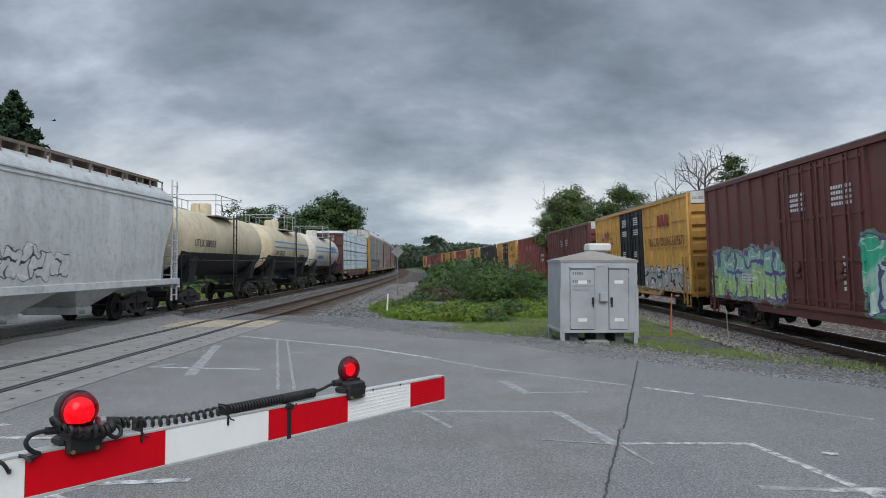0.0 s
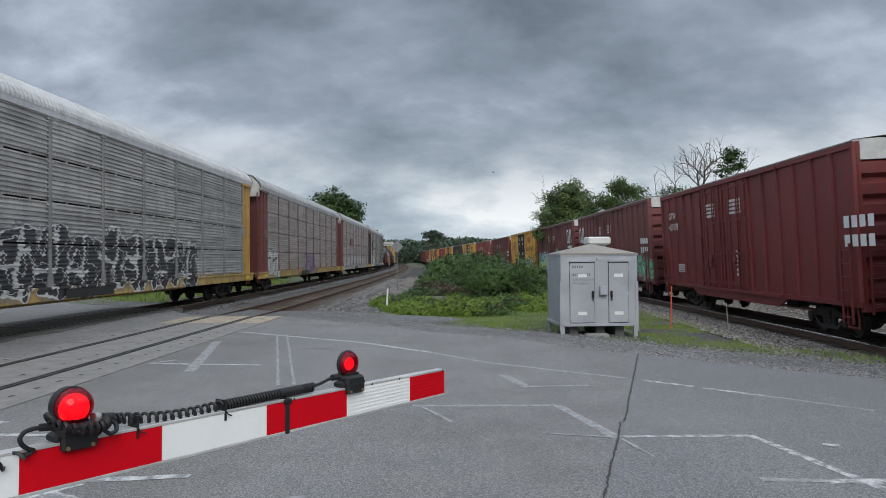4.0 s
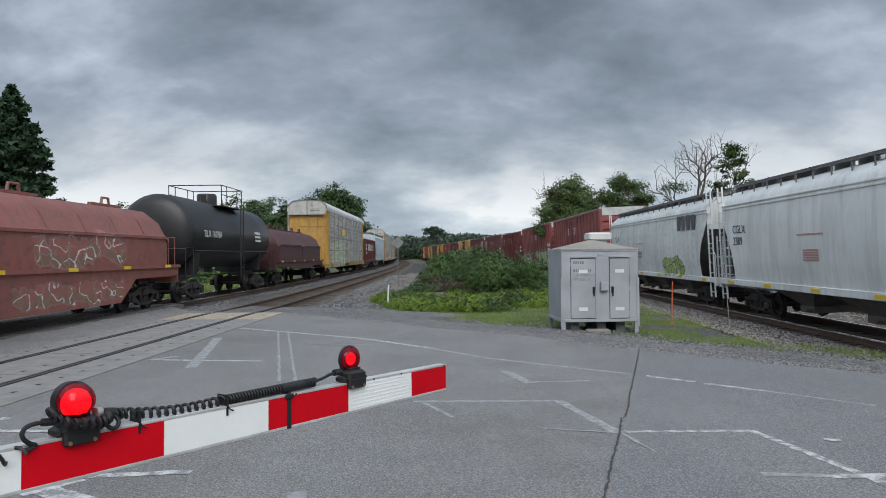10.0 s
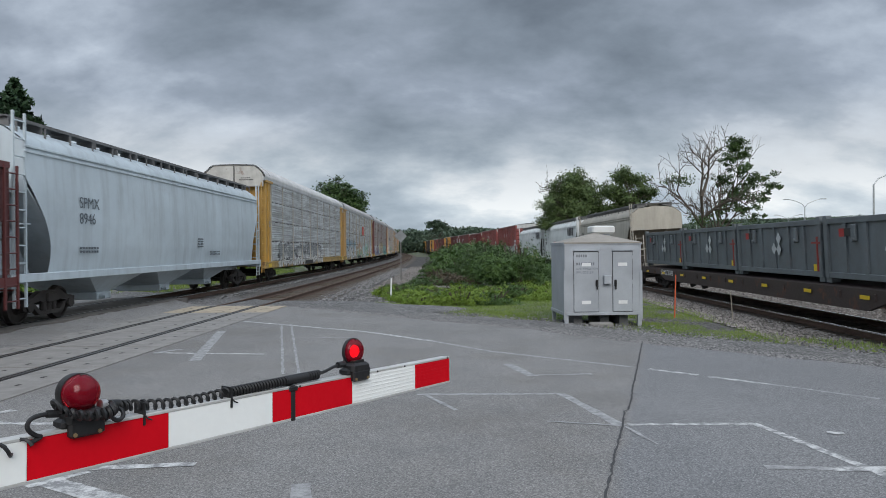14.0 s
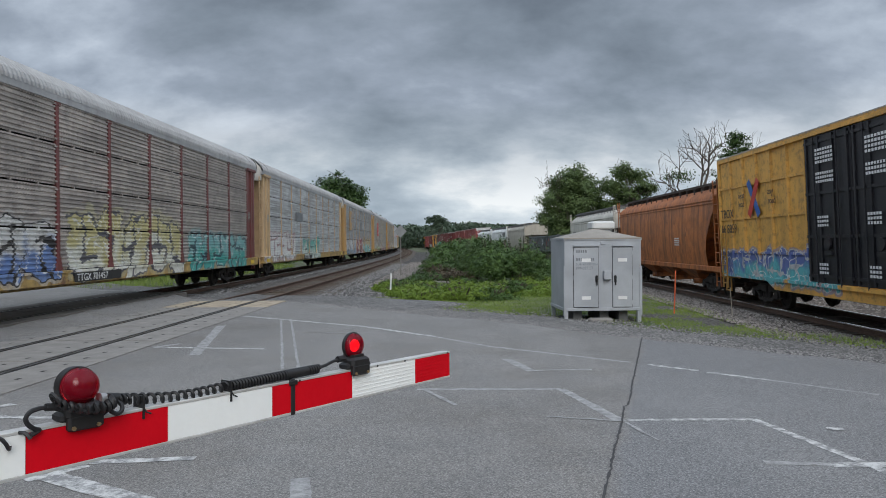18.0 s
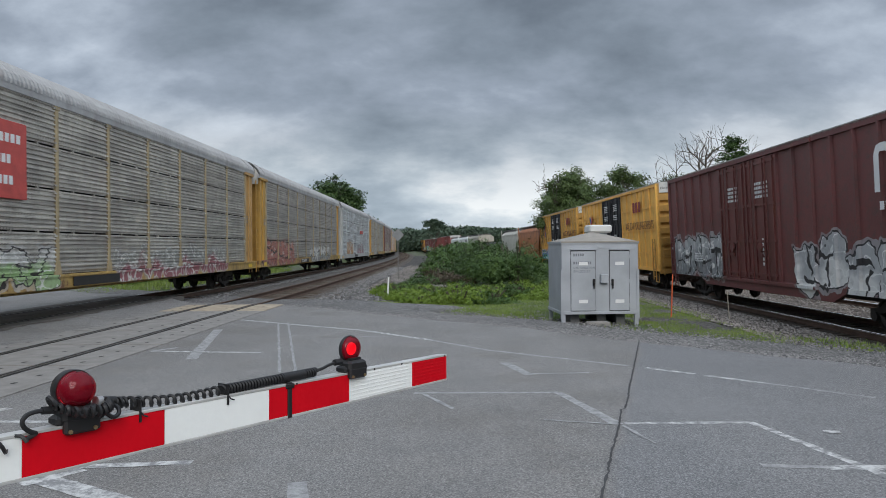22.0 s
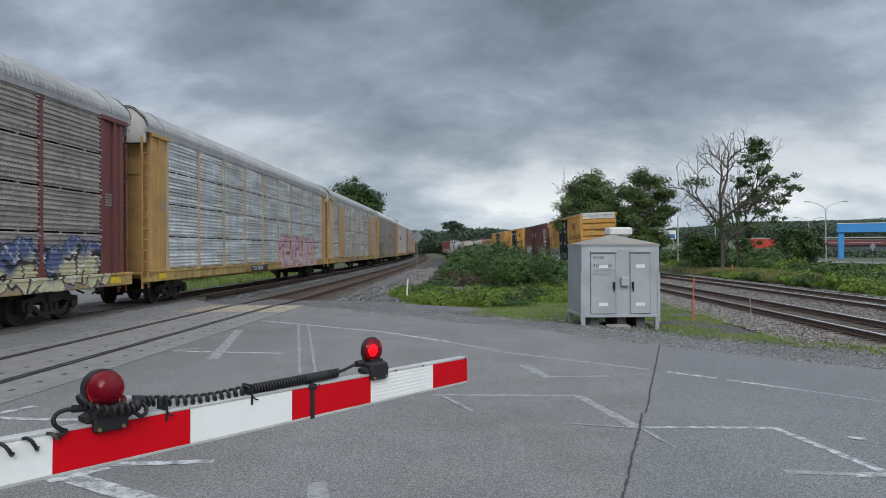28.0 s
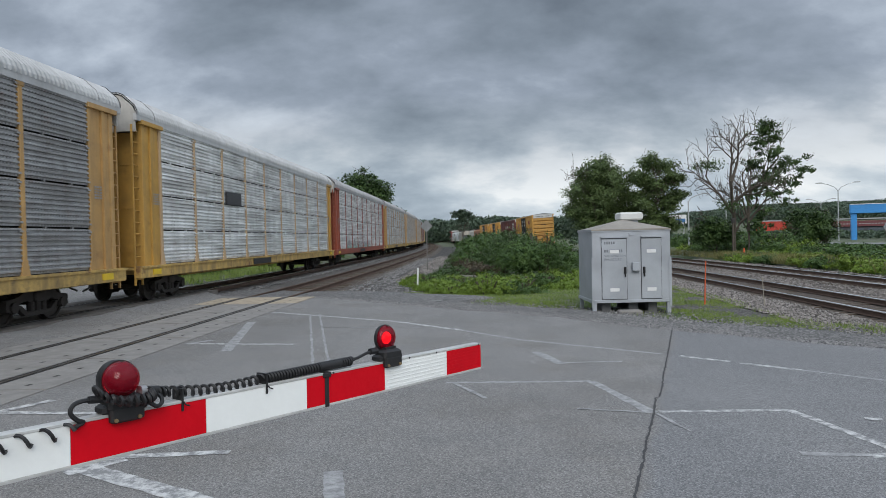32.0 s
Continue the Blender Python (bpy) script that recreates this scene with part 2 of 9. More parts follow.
    n.bump(n.math("ADD", n.math("MULTIPLY", fine, 0.4), n.noise(1.1, 2.0)), 0.25, 0.02)
    MATS[name] = n.done(c, n.math("ADD", n.math("MULTIPLY", fine, 0.25), rough - 0.12), metal)
    return MATS[name]


STEEL_DARK = plain("dark_steel", (0.045, 0.042, 0.04), 0.7, 0.2)
TRUCK_MAT = plain("dusty_cast_steel", (0.036, 0.031, 0.028), 0.85, 0.0, 2.0, 0.4)
WHEEL_MAT = plain("wheel_steel", (0.05, 0.044, 0.04), 0.6, 0.4, 4.0, 0.4)
BLACK = plain("black_paint", (0.02, 0.02, 0.021), 0.5)
WHITE = plain("white_paint", (0.72, 0.73, 0.73), 0.5, vary=0.1)
YELLOW_TAG = plain("yellow_reflector", (0.75, 0.52, 0.03), 0.4, vary=0.1)
GALV = plain("galvanised_steel", (0.42, 0.44, 0.45), 0.5, 0.35, 1.5, 0.25)
RUBBER = plain("black_rubber", (0.012, 0.012, 0.013), 0.55)


# ---- mesh tools ----
class G:
    """Collects vertices and faces."""

    def __init__(self):
        self.v, self.f = [], []

    def box(self, x0, x1, y0, y1, z0, z1, b=0.0):
        """b: width of the bevelled edge."""
        if b <= 0:
            i = len(self.v)
            self.v += [(x, y, z) for z in (z0, z1) for y in (y0, y1) for x in (x0, x1)]
            self.f += [tuple(i + k for k in q) for q in ((0, 2, 3, 1), (4, 5, 7, 6), (0, 1, 5, 4), (2, 6, 7, 3), (0, 4, 6, 2), (1, 3, 7, 5))]
            return self
        ring = lambda o, z: [(x0 + o, y0 + o + b, z), (x0 + o + b, y0 + o, z), (x1 - o - b, y0 + o, z), (x1 - o, y0 + o + b, z),
                             (x1 - o, y1 - o - b, z), (x1 - o - b, y1 - o, z), (x0 + o + b, y1 - o, z), (x0 + o, y1 - o - b, z)]
        self.loft([ring(b, z0), ring(0, z0 + b), ring(0, z1 - b), ring(b, z1)])
        return self

    def loft(self, rings, caps=True, close=True):
        n, i = len(rings[0]), len(self.v)
        for r in rings:
            self.v += [tuple(p) for p in r]
        for k in range(len(rings) - 1):
            for j in range(n if close else n - 1):
                a, b = i + k * n + j, i + k * n + (j + 1) % n
                self.f.append((a, b, b + n, a + n))
        if caps and close:
            self.f.append(tuple(i + j for j in reversed(range(n))))
            self.f.append(tuple(i + (len(rings) - 1) * n + j for j in range(n)))
        return self

    def cyl(self, p, q, r, n=10, r2=None, caps=True):
        p, q = Vector(p), Vector(q)
        d = (q - p).normalized()
        s = d.orthogonal().normalized()
        t = d.cross(s)
        rings = []
        for c, rr in ((p, r), (q, r if r2 is None else r2)):
            rings.append([tuple(c + (s * math.cos(a) + t * math.sin(a)) * rr) for a in (2 * math.pi * k / n for k in range(n))])
        return self.loft(rings, caps)

    def tube(self, pts, r, n=6):
        pts = [Vector(p) for p in pts]
        rings = []
        side = None
        for k, p in enumerate(pts):
            d = (pts[min(k + 1, len(pts) - 1)] - pts[max(k - 1, 0)]).normalized()
            side = d.orthogonal().normalized() if side is None else (side - d * side.dot(d)).normalized()
            t = d.cross(side)
            rings.append([tuple(p + (side * math.cos(a) + t * math.sin(a)) * r) for a in (2 * math.pi * j / n for j in range(n))])
        return self.loft(rings)

    def prism_x(self, poly, x0, x1):
        """poly: (y, z) outline."""
        return self.loft([[(x, y, z) for y, z in poly] for x in (x0, x1)])

    def prism_y(self, poly, y0, y1):
        """poly: (x, z) outline."""
        return self.loft([[(x, y, z) for x, z in poly] for y in (y0, y1)])

    def prism_z(self, poly, z0, z1):
        return self.loft([[(x, y, z) for x, y in poly] for z in (z0, z1)])

    def sheet(self, rows):
        """A grid of points."""
        n, i = len(rows[0]), len(self.v)
        for r in rows:
            self.v += [tuple(p) for p in r]
        for k in range(len(rows) - 1):
            for j in range(n - 1):
                a = i + k * n + j
                self.f.append((a, a + 1, a + n + 1, a + n))
        return self

    def spun(self, profile, n=16, centre=(0, 0, 0)):
        """profile: (radius, z) turned about z."""
        return self.loft([[(centre[0] + r * math.cos(a), centre[1] + r * math.sin(a), centre[2] + z) for a in (2 * math.pi * k / n for k in range(n))] for r, z in profile])


MESHES = {}


def mesh_of(key, g, smooth=False):
    me = bpy.data.meshes.new(str(key))
    me.from_pydata(g.v, [], g.f)
    me.materials.append(None)
    b = bmesh.new()
    b.from_mesh(me)
    bmesh.ops.recalc_face_normals(b, faces=b.faces)
    b.to_mesh(me)
    b.free()
    if smooth:
        me.shade_smooth()
        me.set_sharp_from_angle(angle=radians(38))
    me.update()
    return me


def obj(name, me, mat, parent=None, label="", m=None):
    ob = new(name, me)
    ob.material_slots[0].link = "OBJECT"
    ob.material_slots[0].material = mat
    if parent:
        ob.parent = parent
    if m is not None:
        ob.matrix_basis = m
    if label:
        ob["label"] = label
    return ob


def part(name, g, mat, parent, label="", smooth=False, key=None, m=None):
    """One mesh under a thing or a part. g: a G, or a function that makes one; key: meshes of one key are shared."""
    if key is None or key not in MESHES:
        me = mesh_of(name, g() if callable(g) else g, smooth)
        if key is not None:
            MESHES[key] = me
    else:
        me = MESHES[key]
    return obj(name, me, mat, parent, label, m)


def thing(name, label, category, group="", kind="", m=None):
    ob = tagged(new(name), label, category, group, kind)
    ob.empty_display_size = 0.3
    if m is not None:
        ob.matrix_basis = m
    return ob


def solid(name, g, mat, label, category, group="", kind="", smooth=False, m=None):
    return tagged(obj(name, mesh_of(name, g, smooth), mat, None, "", m), label, category, group, kind)


FONT = {}


def on_side(side, x, y, z):
    """Where lettering starts on a wagon's near side; it reads along the wagon."""
    return Matrix.Translation((x, side * y, z)) @ pose(0, 0, 0, 90, 0, 0 if side < 0 else 180)


def text_part(name, words, size, mat, parent, m, label=""):
    """Flat lettering, its lower left corner at m, facing m's z."""
    key = ("text", words, size)
    if key not in FONT:
        cu = bpy.data.curves.new("lettering", "FONT")
        cu.body, cu.size, cu.extrude, cu.resolution_u = words, size, 0.002, 3
        ob = new("lettering", cu)
        dg = bpy.context.evaluated_depsgraph_get()
        me = bpy.data.meshes.new_from_object(ob.evaluated_get(dg))
        me.materials.clear()
        me.materials.append(None)
        bpy.data.objects.remove(ob)
        FONT[key] = me
    return obj(name, FONT[key], mat, parent, label, m)


# ---- the two lines of track ----
def track(x0, turns):
    """A path from abeam of the eye: turns: (distance, heading to the right in radians)."""
    s = np.arange(-800, 1101, 1.0)
    h = np.interp(s, [a for a, b in turns], [b for a, b in turns])
    dx, dy = np.sin(h), np.cos(h)
    X, Y = np.concatenate([[0], np.cumsum((dx[1:] + dx[:-1]) / 2)]), np.concatenate([[0], np.cumsum((dy[1:] + dy[:-1]) / 2)])
    return s, X - X[800] + x0, Y - Y[800], h


LEFT_BEND = [(-800, 0.0451), (-40, 0.0451), (300, -0.1064), (1100, -0.463)]
RIGHT_BEND = [(-800, 0.03), (-30, 0.03), (0, 0.0451), (140, -0.093), (270, -0.093), (1100, -0.463)]
LEFT = track(-11.75, LEFT_BEND)
NEAR = track(-7.75, LEFT_BEND)
RIGHT = track(11.25, RIGHT_BEND)
RIGHT2 = track(16.6, RIGHT_BEND)
LEFT_Z, NEAR_Z, RIGHT_Z = 0.14, 0.0, -0.34
CANT = 2.5  # degrees by which the far tracks lean to the left


def at_track(line, s, off=0.0):
    """Place and heading at s, off metres to the right."""
    x, y, h = (np.interp(s, line[0], line[i]) for i in (1, 2, 3))
    return x + off * math.cos(h), y - off * math.sin(h), h


def on_track(line, s, z, lift=0.0, cant=0.0):
    x, y, h = at_track(line, s)
    return Matrix.Translation((x, y, z + lift)) @ pose(0, 0, 0, 0, 0, 90 - math.degrees(h)) @ pose(0, 0, 0, cant)


MOVERS = []


# ---- wagons: x forward along the line, z up from the rail ----
def truck(car, x):
    def frame_():
        g = G()
        for y in (-1.02, 1.02):
            a, b = y - 0.07, y + 0.07
            g.prism_y([(-1.12, 0.36), (-1.12, 0.60), (-0.72, 0.66), (-0.42, 0.80), (0.42, 0.80), (0.72, 0.66), (1.12, 0.60), (1.12, 0.36), (0.98, 0.32), (0.78, 0.36),
                       (0.72, 0.50), (0.42, 0.56), (0.36, 0.52), (-0.36, 0.52), (-0.42, 0.56), (-0.72, 0.50), (-0.78, 0.36), (-0.98, 0.32)], a, b)
            g.prism_y([(-0.66, 0.34), (-0.46, 0.20), (0.46, 0.20), (0.66, 0.34), (0.72, 0.48), (0.62, 0.46), (0.42, 0.30), (-0.42, 0.30), (-0.62, 0.46), (-0.72, 0.48)], a, b)
            for k in (-0.22, 0.0, 0.22):
                g.cyl((k, y, 0.28), (k, y, 0.54), 0.085, 8)
            for k in (-0.89, 0.89):
                g.cyl((k, y - 0.12, 0.43), (k, y + 0.12, 0.43), 0.13, 10)
        g.box(-0.2, 0.2, -1.15, 1.15, 0.5, 0.74, 0.03)
        return g

    def wheels_():
        g = G()
        g.cyl((0, -0.9, 0), (0, 0.9, 0), 0.08, 8)
        for y in (-0.75, 0.75):
            o = 1 if y > 0 else -1
            prof = [(0.06, -0.09), (0.16, -0.09), (0.20, -0.03), (0.36, -0.02), (0.38, -0.06), (0.425, -0.06), (0.435, 0.05), (0.46, 0.06), (0.46, 0.085), (0.38, 0.085), (0.36, 0.04), (0.06, 0.07)]
            g.loft([[(r * math.cos(a), y - o * z, r * math.sin(a)) for a in (2 * math.pi * k / 22 for k in range(22))] for r, z in prof])
        return g

    t = part("truck", frame_, TRUCK_MAT, car, "dusty cast steel bogie", key="truck", m=pose(x, 0, 0))
    for k in (-0.89, 0.89):
        part("wheelset", wheels_, WHEEL_MAT, t, "worn steel wheels on an axle", True, "wheelset", pose(k, 0, 0.435))


def coupler(car, x):
    def c_():
        g = G()
        g.box(-0.1, 0.45, -0.07, 0.07, 0.80, 0.95, 0.02)
        g.box(0.40, 0.62, -0.15, 0.13, 0.74, 1.02, 0.04)
        g.tube([(0.2, 0.25, 0.8), (0.4, 0.28, 0.6), (0.62, 0.2, 0.5)], 0.03)
        return g
    part("coupler", c_, STEEL_DARK, car, "", key="coupler", m=pose(x, 0, 0, 0, 0, 0 if x > 0 else 180))


def ladder_g(x, y, z0, z1, w, n, along="x", r=0.018):
    g = G()
    d = (w / 2, 0) if along == "x" else (0, w / 2)
    for s in (-1, 1):
        g.box(x + s * d[0] - 0.025, x + s * d[0] + 0.025, y + s * d[1] - 0.025, y + s * d[1] + 0.025, z0, z1)
    for k in range(n):
        z = z0 + (k + 0.5) * (z1 - z0) / n
        g.cyl((x - d[0], y - d[1], z), (x + d[0], y + d[1], z), r, 5)
    return g


def running_gear(car, half, pivot, name):
    for s in (-1, 1):
        truck(car, s * pivot)
        coupler(car, s * half)


def corrugated(x0, x1, z0, z1, y, out, pitch, depth, flat=0.45):
    """A sheet with ribs that run along x."""
    g, zs = G(), []
    n = max(1, round((z1 - z0) / pitch))
    p = (z1 - z0) / n
    for k in range(n):
        b = z0 + k * p
        zs += [(0, b), (0, b + p * flat), (depth, b + p * (flat + 0.15)), (depth, b + p * 0.88)]
    zs.append((0, z1))
    g.sheet([[(x, y + out * d, z) for d, z in zs] for x in (x0, x1)])
    return g


ARCH = [(1.0, 0.0), (1.0, 0.16), (0.96, 0.4), (0.75, 0.87), (0.66, 0.96), (0.36, 0.99), (0.0, 1.0), (-0.36, 0.99), (-0.66, 0.96), (-0.75, 0.87), (-0.96, 0.4), (-1.0, 0.16), (-1.0, 0.0)]


GABLE = car_paint("hood_pale", (0.50, 0.49, 0.46), 0.25, 0.2)


def autorack(side, frame_col, panel, doors, roof, sill, label, s0, group, boards=(), inner=None, number=""):
    """A closed car carrier: posts, perforated sheet panels, arched roof."""
    car = thing("autorack_wagon", label, "railcar", group)
    H, W, bays = 13.3, 1.52, 9
    inner = inner or doors
    running_gear(car, H, 10.3, "rack")

    def sills():
        g = G()
        for y in (-1, 1):
            g.box(-H, H, y * W - 0.1, y * W + 0.1, 0.80, 1.12, 0.02)
            g.box(-H, H, y * (W + 0.02) - 0.12, y * (W + 0.02) + 0.12, 1.10, 1.16)
        g.prism_y([(-8.6, 0.85), (-7.6, 0.62), (7.6, 0.62), (8.6, 0.85)], -0.35, 0.35)
        for k in range(-6, 7):
            g.box(k * 2.0 - 0.06, k * 2.0 + 0.06, -W, W, 0.86, 1.05)
        g.box(-H, H, -W, W, 1.04, 1.10)
        return g
    part("side_sill", sills, sill, car, "", key="rack_sill")

    def roof_():
        g, rows = G(), []
        n = 640
        for k in range(n + 1):
            x = -H + 2 * H * k / n
            d = 0.028 if k % 4 in (1, 2) else 0.0
            row = []
            for y, z in ARCH:
                row.append((x, (W + 0.06 + d) * y, 5.58 + (0.635 + d) * z))
            rows.append(row)
        g.sheet(rows)
        for y in (-1, 1):
            g.box(-H, H, y * (W + 0.02) - 0.05, y * (W + 0.02) + 0.05, 5.42, 5.62)
        return g
    part("roof", roof_, roof, car, "ribbed arched sheet roof", key="rack_roof")

    def hoops():
        g = G()
        for s in (-1, 1):
            for x in (s * (H - 0.02), s * (H - 1.1)):
                g.tube([(x, (W + 0.08) * y, 5.59 + 0.655 * z) for y, z in ARCH], 0.012, 5)
        return g
    part("roof_band", hoops, STEEL_DARK, car, "", key="rack_hoops")

    # far wall in one piece, near wall bay by bay
    def far_wall():
        g = G()
        y = -side * W
        a = corrugated(-H + 1.5, H - 1.5, 1.16, 5.42, y, -side, 0.2, 0.03)
        g.v, g.f = a.v, a.f
        for k in range(bays + 1):
            x = -H + 1.5 + k * (2 * H - 3.0) / bays
            g.box(x - 0.07, x + 0.07, min(y, y - side * 0.1), max(y, y - side * 0.1), 1.1, 5.42)
        for s in (-1, 1):
            g.box(*sorted((s * (H - 1.5), s * H)), y - 0.03, y + 0.03, 1.1, 5.42)
        return g
    part("side_wall", far_wall, panel, car, "", key=("rack_far", side))
    step = (2 * H - 3.0) / bays
    for k in range(bays):
        x = -H + 1.5 + k * step

        def bay(x=x):
            g = G()
            for r in range(4):
                a = corrugated(x + 0.05, x + step - 0.05, 1.18 + r * 1.075, 1.18 + r * 1.075 + 1.03, side * W, side, 0.115, 0.036, 0.42)
                i = len(g.v)
                g.v += a.v
                g.f += [tuple(i + q for q in f) for f in a.f]
                for e in (x + 0.1, x + step - 0.1):
                    for dz in (-0.1, 0.1):
                        g.box(e - 0.05, e + 0.05, *sorted((side * W, side * (W + 0.062))), 1.18 + r * 1.075 + 1.055 + dz - 0.022, 1.18 + r * 1.075 + 1.055 + dz + 0.022)
                for c in (0.3, 0.7):
                    g.box(x + step * c - 0.03, x + step * c + 0.03, side * W - 0.02, side * W + 0.035, 1.18 + r * 1.075 + 1.0, 1.18 + r * 1.075 + 1.09)
            return g
        part("panel", bay, panel, car, key=("rack_bay", side, k))
    for k in range(bays + 1):
        x = -H + 1.5 + k * step

        def post(x=x):
            g = G()
            y = side * W
            g.box(x - 0.07, x + 0.07, *sorted((y - side * 0.04, y + side * 0.05)), 1.1, 5.43, 0.012)
            g.box(x - 0.13, x + 0.13, *sorted((y - side * 0.02, y + side * 0.062)), 5.32, 5.44, 0.01)
            g.prism_y([(x - 0.07, 1.5), (x - 0.16, 1.12), (x + 0.16, 1.12), (x + 0.07, 1.5)], *sorted((y + side * 0.02, y + side * 0.06)))
            return g
        part("post", post, frame_col, car, key=("rack_post", side, k))

    # void between decks behind the panels: a dark sheet added for its shade
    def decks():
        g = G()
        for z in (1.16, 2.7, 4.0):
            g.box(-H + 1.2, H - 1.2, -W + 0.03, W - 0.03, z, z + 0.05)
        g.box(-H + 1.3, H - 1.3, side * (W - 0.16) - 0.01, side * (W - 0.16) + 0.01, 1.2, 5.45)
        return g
    part("deck", decks, STEEL_DARK, car, "", key=("rack_decks_shade", side))
    for s in (-1, 1):
        def end_door(s=s):
            g = G()
            g.box(*sorted((s * (H - 0.5), s * (H - 0.42))), -W + 0.12, W - 0.12, 1.12, 5.12)
            return g
        ed = part("end_door", end_door, inner, car, "", key=("rack_end", s))
        for y in (-0.72, 0.0, 0.72):
            part("stiffener", lambda s=s, y=y: G().box(*sorted((s * (H - 0.425), s * (H - 0.36))), y - 0.05, y + 0.05, 1.15, 5.1), inner, ed, key=("rack_stiff", s, y))
        for z in (1.6, 2.9, 4.2):
            part("crossbar", lambda s=s, z=z: G().box(*sorted((s * (H - 0.425), s * (H - 0.38))), -W + 0.15, W - 0.15, z - 0.04, z + 0.04), inner, ed, key=("rack_cross", s, z))

        def gable(s=s):
            g = G()
            pts = [(-W, 5.1), (W, 5.1)] + [(W * y, 5.57 + 0.625 * z) for y, z in ARCH]
            g.prism_x(pts, *sorted((s * (H - 0.1), s * (H - 0.05))))
            return g
        gb = part("gable", gable, GABLE, car, "pale end hood", key=("rack_gable", s))
        part("seam", lambda s=s: G().box(*sorted((s * (H - 0.05), s * (H - 0.035))), -0.03, 0.03, 5.1, 6.16), STEEL_DARK, gb, "", key=("rack_gable_seam", s))
        part("stencil", lambda s=s: G().box(*sorted((s * (H - 0.05), s * (H - 0.042))), *sorted((side * 0.25, side * 1.0)), 5.42, 5.46).box(*sorted((s * (H - 0.05), s * (H - 0.042))), *sorted((side * 0.35, side * 0.85)), 5.52, 5.56), STEEL_DARK, gb, "", key=("rack_gable_note", s, side))

        for y in (-1, 1):
            def corner(s=s, y=y):
                g = G()
                g.box(*sorted((s * (H - 1.5), s * (H - 0.42))), *sorted((y * W, y * (W - 0.05))), 1.12, 5.42)
                g.box(*sorted((s * (H - 1.62), s * (H - 0.25))), *sorted((y * (W - 0.02), y * (W + 0.10))), 5.34, 5.46)
                g.box(*sorted((s * (H - 0.56), s * (H - 0.36))), *sorted((y * (W - 0.24), y * (W + 0.03))), 1.12, 5.42, 0.02)
                g.box(*sorted((s * (H - 0.95), s * (H - 0.83))), *sorted((y * (W - 0.02), y * (W + 0.06))), 1.12, 5.38)
                return g
            part("corner_panel", corner, doors, car, "", key=("rack_corner", s, y))
        part("ladder", lambda s=s: ladder_g(s * (H - 0.22), side * (W - 0.1), 0.6, 5.3, 0.42, 14), doors, car, "", key=("rack_ladder", s, side))
        part("reflector", lambda s=s: G().box(*sorted((s * (H - 1.2), s * (H - 0.7))), *sorted((side * (W + 0.1), side * (W + 0.125))), 0.88, 1.05), YELLOW_TAG, car, "yellow reflective plate",
             key=("rack_tag", s, side))
    for x, z, w, h, mat in boards:
        part("sign_board", G().box(x - w / 2, x + w / 2, *sorted((side * (W + 0.03), side * (W + 0.115))), z, z + h, 0.01), mat, car, "painted board with railway mark")
        if mat is RED_SIGN and h > 1:
            for r in range(3):
                part("lettering", bars(side * (W + 0.118), side, x - w * 0.4, z + h * (0.72 - 0.27 * r), w * (0.8, 0.62, 0.66)[r], 0.2, (8, 7, 7)[r]), WHITE, car, "white lettering bars on the board")
    part("number_plate", lambda: G().box(-3.4, -0.9, *sorted((side * (W + 0.135), side * (W + 0.145))), 0.84, 1.08), BLACK, car, "black plate with white characters", key=("rack_plate", side))
    if number:
        text_part("lettering", number, 0.27, WHITE, car, on_side(side, -3.3, W + 0.15, 0.87))
    for x, w, n in ((-12.3, 0.5, 4), (12.0, 0.5, 4)):
        part("stencil", lambda x=x, w=w, n=n: bars(side * (W + 0.012), side, x, 3.3, w, 0.045, n, 5), plain("grey_notes", (0.34, 0.33, 0.31)), car, key=("rack_stencil", side, x))
    MOVERS.append((car, "left" if side < 0 else "right", s0, 0.0))
    return car


def bars(y, side, x, z, w, h, n, rows=1, gap=0.5):
    """Unreadable lettering as small flat bars."""
    g = G()
    for r in range(rows):
        for k in range(n):
            a = x + k * w / n
            zz = z - r * h * 1.6
            g.box(a, a + w / n * (1 - gap * 0.6), *sorted((y, y + side * 0.004)), zz, zz + h)
    return g


